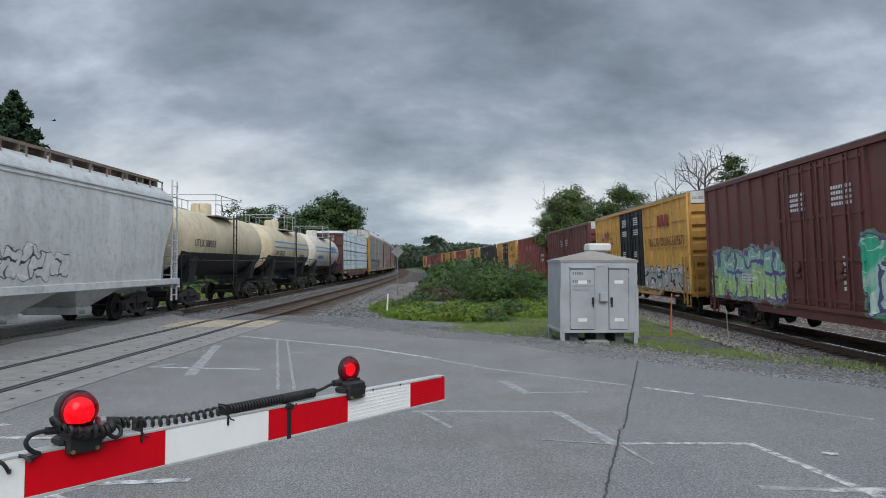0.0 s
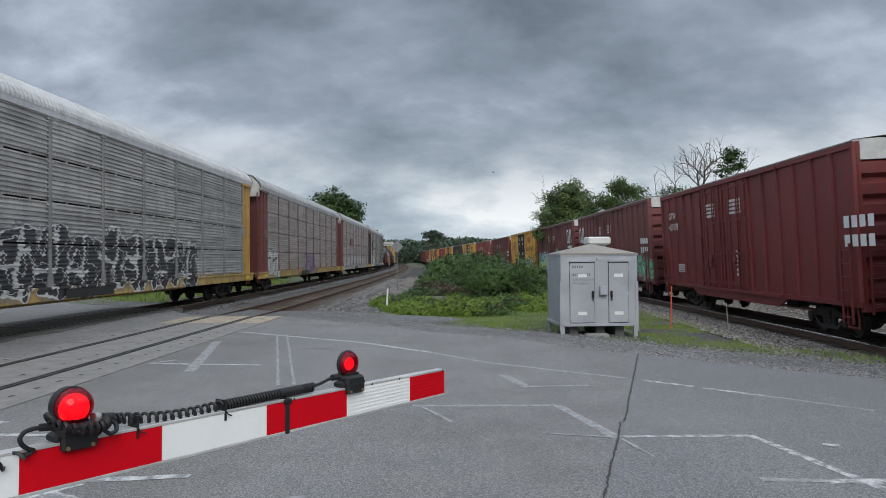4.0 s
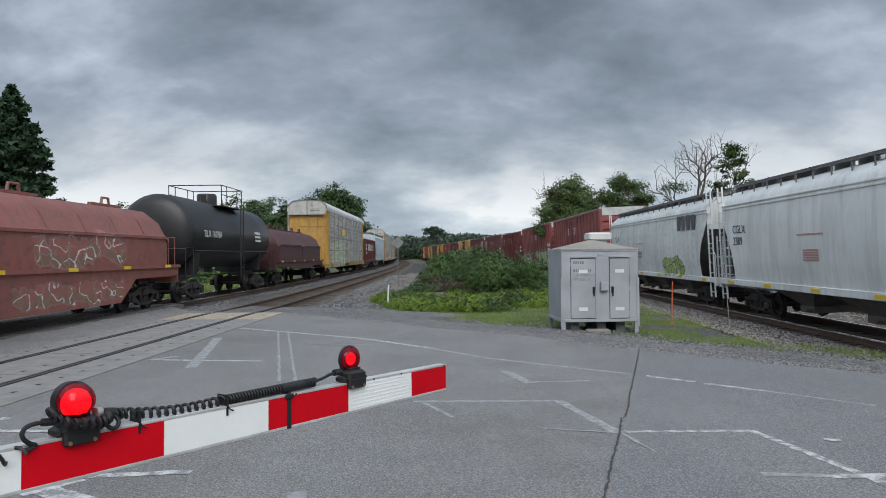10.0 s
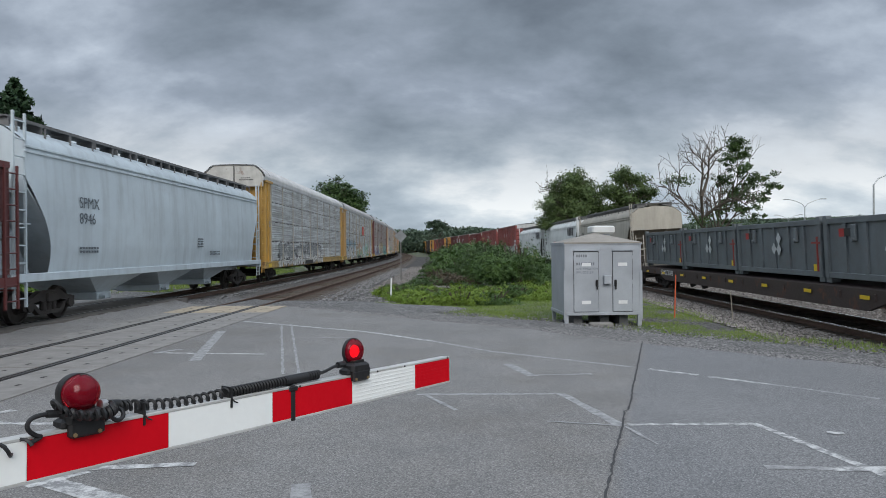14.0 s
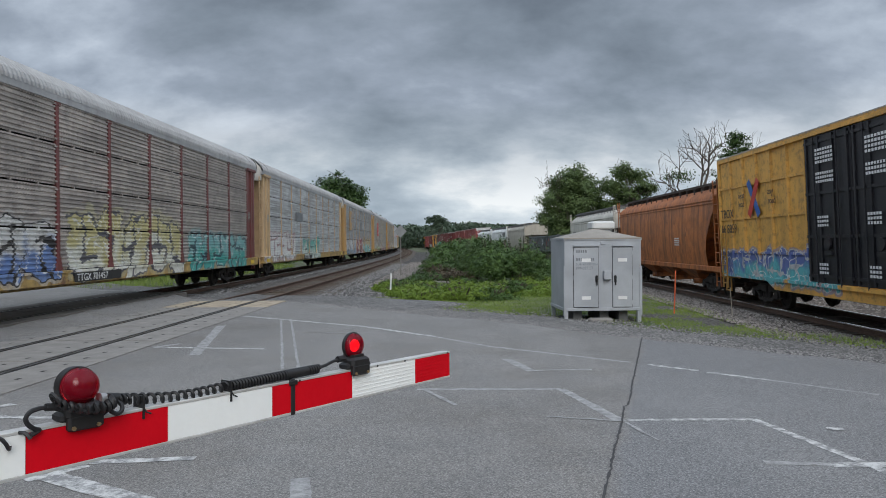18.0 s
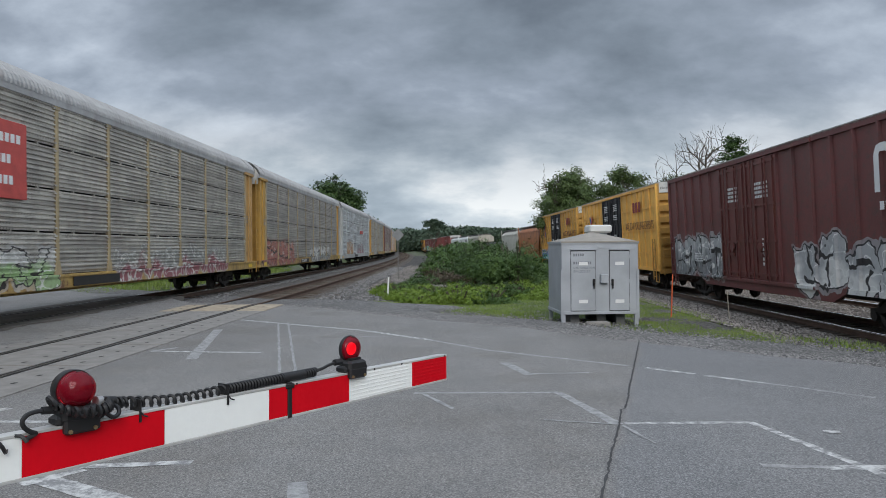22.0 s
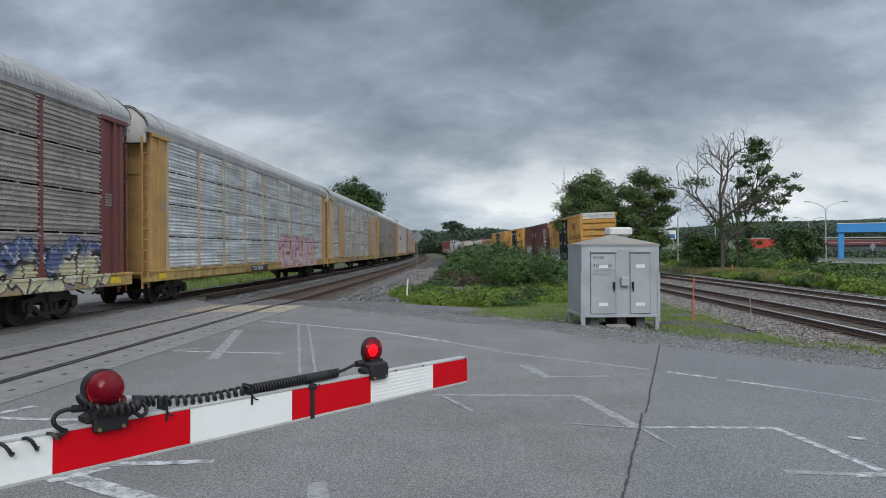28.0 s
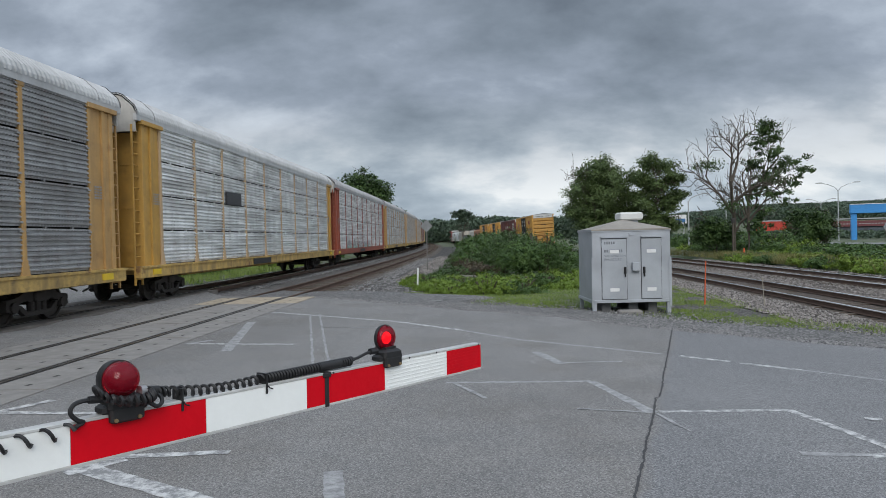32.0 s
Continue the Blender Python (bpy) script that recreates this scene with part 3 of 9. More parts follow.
def boxcar(side, body, door, roof, end, label, s0, group, L=18.5, top=5.0, door_x=0.0, door_w=4.6, ribs=True, grid=False, marks=None, mark_mat=None, logo=None):
    """A high box wagon with side posts, plug doors and ribbed ends."""
    car = thing("box_wagon", label, "railcar", group)
    H, W = L / 2, 1.55
    running_gear(car, H + 0.35, H - 2.6, "box")
    key = ("box", round(L, 1), round(top, 2), round(door_x, 1), round(door_w, 1))

    for y in (-1, 1):
        def wall_(y=y):
            g = G()
            g.box(-H, H, *sorted((y * W, y * (W - 0.06))), 1.02, top - 0.06)
            g.box(-H, H, *sorted((y * (W - 0.04), y * (W + 0.07))), top - 0.16, top)
            return g
        part("side_wall", wall_, body, car, "", key=(key, "wall", y))
        part("side_sill", lambda y=y: G().prism_y([(-H, 1.12), (-H, 0.98), (-H + 3.9, 0.98), (-H + 4.5, 0.72), (H - 4.5, 0.72), (H - 3.9, 0.98), (H, 0.98), (H, 1.12)],
             *sorted((y * (W - 0.03), y * (W + 0.045)))), body, car, "", key=(key, "sill", y))
    part("underframe", lambda: G().box(-H, H, -W, W, 0.98, 1.06).box(-H, H, -0.3, 0.3, 0.66, 1.0), STEEL_DARK, car, "", key=(key, "floor"))
    if ribs:
        d0, d1 = door_x - door_w / 2, door_x + door_w / 2
        xs = []
        n1, n2 = max(2, round((d0 + H) / 1.15)), max(2, round((H - d1) / 1.15))
        xs += [-H + 0.06 + k * (d0 + H - 0.12) / n1 for k in range(n1 + 1)]
        xs += [d1 + 0.06 + k * (H - d1 - 0.12) / n2 for k in range(n2 + 1)]
        for k, x in enumerate(xs):
            def rib(x=x):
                y = side * W
                g = G()
                g.loft([[(x - 0.075, y, z), (x - 0.045, y + side * 0.075, z), (x + 0.045, y + side * 0.075, z), (x + 0.075, y, z)] for z in (1.1, top - 0.15)])
                return g
            part("side_post", rib, body, car, key=(key, "rib", side, k))
        if grid:
            for a, b in ((-H, d0), (d1, H)):
                for z in (1.9, 3.1, 4.25):
                    part("side_rail", lambda a=a, b=b, z=z: G().box(a, b, *sorted((side * W, side * (W + 0.05))), z - 0.04, z + 0.04), body, car, "", key=(key, "rails", side, a, z))

    def leaf(x0, x1):
        g = G()
        y = side * W
        g.box(x0, x1, *sorted((y, y + side * 0.06)), 1.12, top - 0.18, 0.012)
        return g

    def lock(x0, x1):
        g = G()
        y = side * (W + 0.12)
        for c in (0.25, 0.75):
            x = x0 + (x1 - x0) * c
            g.cyl((x, y, 1.05), (x, y, top - 0.2), 0.022, 6)
        x = x0 + (x1 - x0) * 0.5
        g.box(x - 0.18, x + 0.18, y - 0.02, y + 0.02, 1.9, 2.0)
        g.cyl((x, y - 0.03, 2.2), (x, y + 0.03, 2.2), 0.16, 10)
        return g
    for a, b in ((door_x - door_w / 2, door_x - 0.02), (door_x + 0.02, door_x + door_w / 2)):
        p = part("door", lambda a=a, b=b: leaf(a, b), door, car, "", key=(key, "door", side, a))
        y = side * W
        for c in (0.06, 0.36, 0.66, 0.94):
            x = a + (b - a) * c
            part("stiffener", lambda x=x: G().box(x - 0.04, x + 0.04, *sorted((y + side * 0.055, y + side * 0.11)), 1.16, top - 0.22), door, p, key=(key, "stiff", side, a, c))
        for z in (1.3, 2.4, 3.6, top - 0.35):
            part("crossbar", lambda z=z, a=a, b=b: G().box(a + 0.02, b - 0.02, *sorted((y + side * 0.055, y + side * 0.095)), z - 0.04, z + 0.04), door, p, key=(key, "crossbar", side, a, z))
        part("lock_bar", lambda a=a, b=b: lock(a, b), door, p, "", key=(key, "lock", side, a))
    part("far_door", lambda: G().box(door_x - door_w / 2, door_x + door_w / 2, *sorted((-side * W, -side * (W + 0.07))), 1.12, top - 0.18), door, car, "", key=(key, "fardoor", side))
    part("door_track", lambda: G().box(door_x - door_w, door_x + door_w, *sorted((side * W, side * (W + 0.13))), 1.0, 1.1).box(
        door_x - door_w, door_x + door_w, *sorted((side * W, side * (W + 0.12))), top - 0.17, top - 0.08), body, car, "", key=(key, "track", side))

    def roof_():
        g, rows = G(), []
        n = 48
        for k in range(n + 1):
            x = -H + L * k / n
            d = 0.03 if k % 4 == 0 else 0.0
            rows.append([(x, y, top + 0.015 + 0.14 * (1 - abs(y) / (W + 0.05)) + d) for y in (-W - 0.05, -W / 2, 0, W / 2, W + 0.05)])
        g.sheet(rows)
        for y in (-1, 1):
            g.box(-H, H, y * (W + 0.02) - 0.05, y * (W + 0.02) + 0.05, top - 0.04, top + 0.03)
        return g
    part("roof", roof_, roof, car, "weathered sheet roof", key=(key, "roof"))
    for s in (-1, 1):
        def wall(s=s):
            g = G()
            zs = []
            n = 7
            p = (top - 0.45 - 1.05) / n
            for k in range(n):
                b = 1.05 + k * p
                zs += [(0, b), (0, b + 0.1 * p), (0.13, b + 0.3 * p), (0.13, b + 0.8 * p)]
            zs.append((0, top - 0.45))
            g.sheet([[(s * (H - 0.16 + d), y, z) for d, z in zs] for y in (-W + 0.05, W - 0.05)])
            g.box(*sorted((s * (H - 0.2), s * (H - 0.14))), -W, W, 0.95, 1.08)
            for y in (-1, 1):
                g.box(*sorted((s * (H - 0.2), s * H)), *sorted((y * W, y * (W - 0.12))), 0.95, top)
            return g
        e = part("end_wall", wall, end, car, "ribbed steel end", key=(key, "end", s))
        part("end_band", lambda s=s: G().box(*sorted((s * (H - 0.18), s * (H - 0.03))), -W + 0.02, W - 0.02, top - 0.47, top + 0.06), plain("grey_white_band", (0.5, 0.51, 0.5), 0.6), e, "white painted height warning band", key=(key, "band", s))
        part("ladder", lambda s=s: ladder_g(s * (H - 0.5), side * (W + 0.12), 0.55, 2.6 if s > 0 else 2.6, 0.42, 6), end, car, "", key=(key, "ladder", s, side))
        part("grab_rail", lambda s=s: G().tube([(s * (H - 0.02), -W + 0.1, 2.62), (s * (H + 0.1), -W + 0.1, 2.62), (s * (H + 0.1), W - 0.1, 2.62), (s * (H - 0.02), W - 0.1, 2.62)], 0.022, 5), end, car, "", key=(key, "grab", s))
        part("crossover_platform", lambda s=s: G().box(*sorted((s * (H - 0.02), s * (H + 0.28))), -0.85, 0.95, 1.06, 1.11, 0.01), GALV, car, "narrow grated end platform", key=(key, "platform", s))
        part("end_sill", lambda s=s: G().box(*sorted((s * (H - 0.15), s * (H + 0.02))), -W, W, 0.86, 1.06, 0.015), end, car, "", key=(key, "endsill", s))
        part("draft_gear", lambda s=s: G().box(*sorted((s * (H - 0.6), s * (H + 0.35))), -0.42, 0.42, 0.62, 0.98, 0.03).box(*sorted((s * (H - 0.1), s * (H + 0.15))), -0.75, 0.75, 0.5, 0.66, 0.02), plain("rusty_draft_gear", (0.07, 0.045, 0.035), 0.85), car, "rusty coupler pocket", key=(key, "draft", s))

        def retainer(s=s):
            g = G()
            g.box(*sorted((s * (H - 0.02), s * (H + 0.06))), -0.22, 0.22, 1.85, 2.45, 0.02)
            return g
        hb = part("hand_brake", retainer, end, car, "hand brake housing", key=(key, "hb", s))
        part("brake_wheel", lambda s=s: G().tube([(s * (H + 0.13), 0.22 * math.cos(a), 2.2 + 0.22 * math.sin(a)) for a in (2 * math.pi * j / 14 for j in range(15))], 0.022, 5).box(*sorted((s * (H + 0.11), s * (H + 0.15))), -0.2, 0.2, 2.18, 2.22).box(*sorted((s * (H + 0.11), s * (H + 0.15))), -0.02, 0.02, 2.0, 2.4), plain("rusty_wheel", (0.16, 0.09, 0.05), 0.8), hb, "", key=(key, "bw", s))
        part("stencil", lambda s=s: G().box(*sorted((s * (H - 0.025), s * (H - 0.02))), -0.5, 0.3, 3.93, 3.97).box(*sorted((s * (H - 0.025), s * (H - 0.02))), -0.4, 0.3, 3.85, 3.89).box(*sorted((s * (H - 0.025), s * (H - 0.02))), -0.4, 0.35, 3.39, 3.43), BLACK, e, "black stencilled notes", key=(key, "est", s))
        part("end_ladder", lambda s=s: ladder_g(s * (H + 0.06), side * (W - 0.4), 0.8, 2.6, 0.42, 5, "y"), end, car, "", key=(key, "eladder", s, side))

        for y in (-1, 1):
            def steps_(s=s, y=y):
                g = G()
                g.box(*sorted((s * (H - 0.75), s * (H - 0.25))), y * W - 0.03, y * W + 0.03, 0.42, 0.46)
                for q in (0.75, 0.27):
                    g.box(*sorted((s * (H - q), s * (H - q + 0.04))), y * W - 0.02, y * W + 0.02, 0.42, 1.0)
                return g
            part("step", steps_, end, car, "", key=(key, "step", s, y))
    g = G()
    g.cyl((1.6, -0.5, 0.72), (2.6, -0.5, 0.72), 0.2, 10)
    g.box(-2.6, -1.8, 0.1, 0.5, 0.55, 0.9, 0.03)
    g.cyl((-4, 0.3, 0.8), (4, 0.3, 0.8), 0.025, 5)
    part("brake_gear", g, STEEL_DARK, car, key=(key, "brake"))
    if mark_mat:
        y = side * (W + 0.08)
        for k, (x, z, w, h, n, r) in enumerate(marks or ()):
            part("lettering", bars(y, side, x, z, w, h, n, r), mark_mat, car, "unreadable stencilled lettering")
    if logo:
        logo(car, side, W + 0.08)
    MOVERS.append((car, "left" if side < 0 else "right", s0, 0.0))
    return car


def hopper_car(side, body, label, s0, group, L=17.2, top=4.55, bays=3, sill=None, roof_rail=True, marks=(), mark_mat=None, shadow=None, tags=YELLOW_TAG, walk_mat=None):
    """A covered hopper: bulging sides, sloped ends, chutes, a walkway on the roof."""
    car = thing("hopper_wagon", label, "railcar", group)
    H, W = L / 2, 1.58
    sill, walk_mat = sill or body, walk_mat or plain("dull_walkway_steel", (0.17, 0.17, 0.17), 0.7, 0.2)
    running_gear(car, H - 0.1, H - 2.3, "hopper")
    key = ("hop", L, top, bays)

    def shell():
        prof = [(1.50, 1.25), (1.57, 1.9), (1.585, 2.6), (1.56, 3.3), (1.50, top - 0.75), (1.42, top - 0.5), (1.05, top - 0.22), (0.55, top - 0.1), (0.0, top - 0.08)]
        fine = []
        for (y0, z0), (y1, z1) in zip(prof, prof[1:]):
            n = max(1, round((z1 - z0) / 0.12))
            fine += [(y0 + (y1 - y0) * k / n, z0 + (z1 - z0) * k / n) for k in range(n)]
        fine.append(prof[-1])
        ring = fine + [(-y, z) for y, z in reversed(fine[:-1])]

        def reach(z):
            # the side is cut back in an arc below the end sheet
            u = min(1.0, max(0.0, (3.5 - z) / 2.25))
            return H - 0.6 - 0.95 * math.sin(math.pi * min(1.0, u * 1.25) / 2 if u < 0.8 else math.pi * (0.5 + (u - 0.8) * 0.55))
        rows = [[(x, y, z) for x in (-reach(z), -H / 2, 0.0, H / 2, reach(z))] for y, z in ring]
        return G().sheet(rows)
    part("body", shell, body, car, "", True, (key, "shell"))

    for s in (-1, 1):
        part("end_sheet", lambda s=s: G().box(*sorted((s * (H - 0.68), s * (H - 0.6))), -1.5, 1.5, 3.2, top - 0.55).prism_x(
            [(-1.45, top - 0.56), (-1.0, top - 0.23), (0, top - 0.11), (1.0, top - 0.23), (1.45, top - 0.56)], *sorted((s * (H - 0.68), s * (H - 0.6)))), body, car, "", key=(key, "ends", s))
        # shadow: a darker material that puts the open end's shade into the colour
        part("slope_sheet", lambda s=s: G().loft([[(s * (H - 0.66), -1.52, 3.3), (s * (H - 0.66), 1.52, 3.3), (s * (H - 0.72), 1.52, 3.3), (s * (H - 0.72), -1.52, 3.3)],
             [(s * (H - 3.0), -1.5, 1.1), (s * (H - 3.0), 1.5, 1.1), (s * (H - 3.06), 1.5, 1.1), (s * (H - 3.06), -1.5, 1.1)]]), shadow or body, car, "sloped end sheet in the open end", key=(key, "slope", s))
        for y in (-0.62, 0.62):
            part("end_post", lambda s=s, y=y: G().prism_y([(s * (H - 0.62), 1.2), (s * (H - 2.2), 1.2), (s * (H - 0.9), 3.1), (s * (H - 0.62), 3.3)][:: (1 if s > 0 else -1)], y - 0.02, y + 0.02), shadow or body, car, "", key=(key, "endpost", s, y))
    for dz in (0.70, 0.82):
        part("side_moulding", lambda dz=dz: G().box(-H + 0.6, H - 0.6, *sorted((side * 1.48, side * 1.54)), top - dz - 0.03, top - dz + 0.03, 0.01), body, car, "", key=(key, "mould", side, dz))

    def sills():
        g = G()
        for y in (-1, 1):
            g.box(-H + 0.1, H - 0.1, y * 1.5 - 0.06, y * 1.5 + 0.06, 1.08, 1.28, 0.01)
        for s in (-1, 1):
            g.box(*sorted((s * (H - 0.15), s * (H - 0.03))), -1.55, 1.55, 0.95, 1.28)
            g.box(*sorted((s * (H - 2.3), s * H)), -0.3, 0.3, 0.8, 1.05)
            g.box(*sorted((s * (H - 1.0), s * (H - 0.1))), -1.5, 1.5, 1.1, 1.14)
        return g
    part("side_sill", sills, sill, car, "", key=(key, "sills"))
    gap = (2 * (H - 3.4)) / bays
    for k in range(bays):
        c = -H + 3.4 + gap * (k + 0.5)

        def chute(c=c):
            g = G()
            g.loft([[(c - gap * 0.48, -1.42, 1.25), (c + gap * 0.48, -1.42, 1.25), (c + gap * 0.48, 1.42, 1.25), (c - gap * 0.48, 1.42, 1.25)],
                    [(c - 0.35, -0.75, 0.55), (c + 0.35, -0.75, 0.55), (c + 0.35, 0.75, 0.55), (c - 0.35, 0.75, 0.55)]])
            g.box(c - 0.42, c + 0.42, -0.8, 0.8, 0.34, 0.56, 0.02)
            g.cyl((c - 0.3, -1.0, 0.42), (c - 0.3, 1.0, 0.42), 0.05, 6)
            return g
        # the same darker colour carries the shade under the wagon
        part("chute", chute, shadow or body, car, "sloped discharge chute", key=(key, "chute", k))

    def walk_():
        g = G()
        for y in (-0.75, 0.75):
            g.box(-H + 0.7, H - 0.7, y - 0.28, y + 0.28, top + 0.02, top + 0.06)
            n = 14
            for k in range(n + 1):
                x = -H + 0.8 + (2 * H - 1.6) * k / n
                g.box(x - 0.02, x + 0.02, y - 0.28, y + 0.28, top - 0.22, top + 0.02)
        for s in (-1, 1):
            g.box(*sorted((s * (H - 1.1), s * (H - 0.7))), -1.0, 1.0, top + 0.02, top + 0.06)
        return g
    part("roof_walkway", walk_, walk_mat, car, "open grating walkway", key=(key, "walk"))

    def hatch():
        g = G()
        for k in range(5):
            x = -H + 2 + k * (2 * H - 4) / 4
            g.box(x - 1.1, x + 1.1, -0.3, 0.3, top - 0.12, top + 0.06, 0.03)
        return g
    part("hatch", hatch, body, car, "", key=(key, "hatch"))

    def stand():
        g = G()
        n = 16
        for k in range(n + 1):
            x = -H + 0.8 + (2 * H - 1.6) * k / n
            g.box(x - 0.018, x + 0.018, side * 1.2 - 0.018, side * 1.2 + 0.018, top - 0.36, top - 0.06)
        g.box(-H + 0.75, H - 0.75, side * 1.2 - 0.02, side * 1.2 + 0.02, top - 0.07, top - 0.03)
        return g
    if roof_rail:
        part("roof_rail", stand, walk_mat, car, "", key=(key, "stand", side))
    for s in (-1, 1):
        part("ladder", lambda s=s: ladder_g(s * (H - 0.42), side * 1.5, 0.5, top + 0.05, 0.44, 11), sill, car, "", key=(key, "ladder", s, side))
        part("end_ladder", lambda s=s: ladder_g(s * (H - 0.1), side * 1.15, 0.9, 2.9, 0.44, 6, "y"), sill, car, "", key=(key, "eladder", s, side))

        def rails_(s=s):
            g = G()
            for y in (-1.45, 1.45):
                g.tube([(s * (H - 0.15), y, 1.2), (s * (H - 0.15), y, 2.2), (s * (H - 0.5), y, 2.45), (s * (H - 0.9), y, 2.45)], 0.02, 5)
            g.tube([(s * (H - 0.12), -1.45, 2.1), (s * (H - 0.12), 1.45, 2.1)], 0.02, 5)
            return g
        part("grab_rail", rails_, sill, car, "", key=(key, "grab", s))
    if tags:
        for k in range(6):
            x = -H + 1.2 + k * (2 * H - 2.4) / 5
            part("reflector", lambda x=x: G().box(x - 0.25, x + 0.25, *sorted((side * 1.56, side * 1.575)), 1.12, 1.23), tags, car, key=(key, "tag", side, k))
    for x, z, w, h, n, r in marks:
        part("lettering", bars(side * 1.6, side, x, z, w, h, n, r), mark_mat or BLACK, car, "stencilled lettering")
    MOVERS.append((car, "left" if side < 0 else "right", s0, 0.0))
    return car


def tank_car(side, shell, label, s0, group, L=13.4, r=1.45,  under=None, rail=GALV, marks=(), mark_mat=None, bands=None, words=(), dashes=False, foot=0.1):
    """A tank wagon: barrel with dished ends, valve dome, railed platform."""
    car = thing("tank_wagon", label, "railcar", group)
    H = L / 2
    running_gear(car, H - 0.1, H - 1.9, "tank")
    key = ("tank", L, r)
    zc = 1.28 + r
    E = H - 0.62  # half length of the barrel with its dished ends

    def barrel(lo=None):
        g = G()
        rings = []
        for x, k in ((-E + 0.0, 0.05), (-E + 0.02, 0.4), (-E + 0.07, 0.68), (-E + 0.16, 0.86), (-E + 0.29, 0.965), (-E + 0.42, 1.0), (-H / 2, 1.0), (0, 1.0), (H / 2, 1.0), (E - 0.42, 1.0), (E - 0.29, 0.965), (E - 0.16, 0.86), (E - 0.07, 0.68), (E - 0.02, 0.4), (E - 0.0, 0.05)):
            rings.append([(x, r * k * math.cos(a), zc + r * k * math.sin(a)) for a in (2 * math.pi * j / 36 for j in range(36))])
        return g.loft(rings)
    part("barrel", barrel, shell, car, "", True, (key, "barrel"))
    if under:
        def lower():
            g, rows = G(), []
            for x, k in ((-E + 0.16, 0.868), (-E + 0.29, 0.972), (-E + 0.42, 1.006), (E - 0.42, 1.006), (E - 0.29, 0.972), (E - 0.16, 0.868)):
                rows.append([(x, r * k * math.cos(a), zc + r * k * math.sin(a)) for a in (math.pi + math.pi * (foot + (1 - 2 * foot) * j / 20) for j in range(21))])
            return g.sheet(rows)
        part("lower_band", lower, under, car, "black lower half of the barrel", True, (key, "under", foot))

    def seams():
        g = G()
        for x in (-H / 2, 0.0, H / 2):
            g.loft([[(x + o, (r + 0.008) * math.cos(a), zc + (r + 0.008) * math.sin(a)) for a in (2 * math.pi * j / 36 for j in range(36))] for o in (-0.02, 0.02)], caps=False)
        return g
    part("seam", seams, shell, car, "", True, (key, "seams"))

    def dome():
        g = G()
        g.spun([(0.45, -0.1), (0.45, 0.42), (0.40, 0.5), (0.0, 0.52)], 16, (0, 0, zc + r - 0.05))
        g.spun([(0.2, 0), (0.2, 0.3), (0.12, 0.36), (0, 0.36)], 10, (0.95, 0.1, zc + r - 0.05))
        g.spun([(0.12, 0), (0.12, 0.4), (0, 0.44)], 10, (-0.9, -0.15, zc + r - 0.05))
        return g
    part("dome", dome, shell, car, "valve dome", True, (key, "dome"))

    def rails_():
        g = G()
        z = zc + r
        for y in (-0.95, 0.95):
            g.box(-1.5, 1.5, y - 0.3, y + 0.3, z - 0.22, z - 0.18)
            g.tube([(-1.5, y * 1.25, z - 0.2), (-1.5, y * 1.25, z + 0.72), (1.5, y * 1.25, z + 0.72), (1.5, y * 1.25, z - 0.2)], 0.022, 5)
            g.tube([(-1.5, y * 1.25, z + 0.3), (1.5, y * 1.25, z + 0.3)], 0.018, 5)
            for x in (-0.75, 0.75):
                g.tube([(x, y * 1.25, z - 0.2), (x, y * 1.25, z + 0.72)], 0.02, 5)
        for x in (-1.5, 1.5):
            g.tube([(x, -1.19, z + 0.72), (x, 1.19, z + 0.72)], 0.022, 5)
        return g
    part("platform_rail", rails_, rail, car, "railed platform round the dome", key=(key, "rails"))
    part("ladder", lambda: ladder_g(0, side * (r + 0.16), 0.7, zc + r - 0.1, 0.42, 9), BLACK, car, key=(key, "ladder", side))

    def saddle():
        g = G()
        for s in (-1, 1):
            g.box(*sorted((s * (H - 2.6), s * (H - 0.02))), -0.32, 0.32, 0.8, 1.12, 0.02)
            g.prism_x([(-1.1, 1.05), (1.1, 1.05), (1.3, zc - 0.6), (-1.3, zc - 0.6)], *sorted((s * (H - 2.2), s * (H - 1.6))))
            g.box(*sorted((s * (H - 0.16), s * (H - 0.03))), -1.5, 1.5, 0.9, 1.1)
            for y in (-1, 1):
                g.box(*sorted((s * (H - 0.9), s * (H - 0.05))), y * 1.45 - 0.04, y * 1.45 + 0.04, 1.0, 1.1)
                g.tube([(s * (H - 0.1), y * 1.45, 1.1), (s * (H - 0.1), y * 1.45, 2.15), (s * (H - 0.9), y * 1.45, 2.15), (s * (H - 0.9), y * 1.45, 1.1)], 0.02, 5)
            g.tube([(s * (H - 0.1), -1.45, 2.1), (s * (H - 0.1), 1.45, 2.1)], 0.02, 5)
        for y in (-1, 1):
            g.tube([(-H + 0.9, y * (r + 0.02), zc - 0.75), (H - 0.9, y * (r + 0.02), zc - 0.75)], 0.022, 5)
        g.cyl((0, 0, zc - r - 0.2), (0, 0, zc - r + 0.1), 0.22, 10)
        g.cyl((-2.2, 0.5, 0.95), (-1.2, 0.5, 0.95), 0.18, 10)
        g.cyl((-H + 1, -0.2, 0.95), (H - 1, -0.2, 0.95), 0.03, 5)
        return g
    part("underframe", saddle, BLACK, car, "", key=(key, "saddle"))
    if bands:
        for a0 in (0.02, 0.24):
            def b_(a0=a0):
                g, rows = G(), []
                for o in (0.0, 0.065):
                    rows.append([(x, side * (r + 0.007) * math.cos(a0 + o), zc + (r + 0.007) * math.sin(a0 + o)) for x in (-E + 0.8, 0, E - 0.8)])
                return g.sheet(rows)
            part("stripe", b_, bands, car, "blue painted stripe", key=(key, "stripe", side, a0))
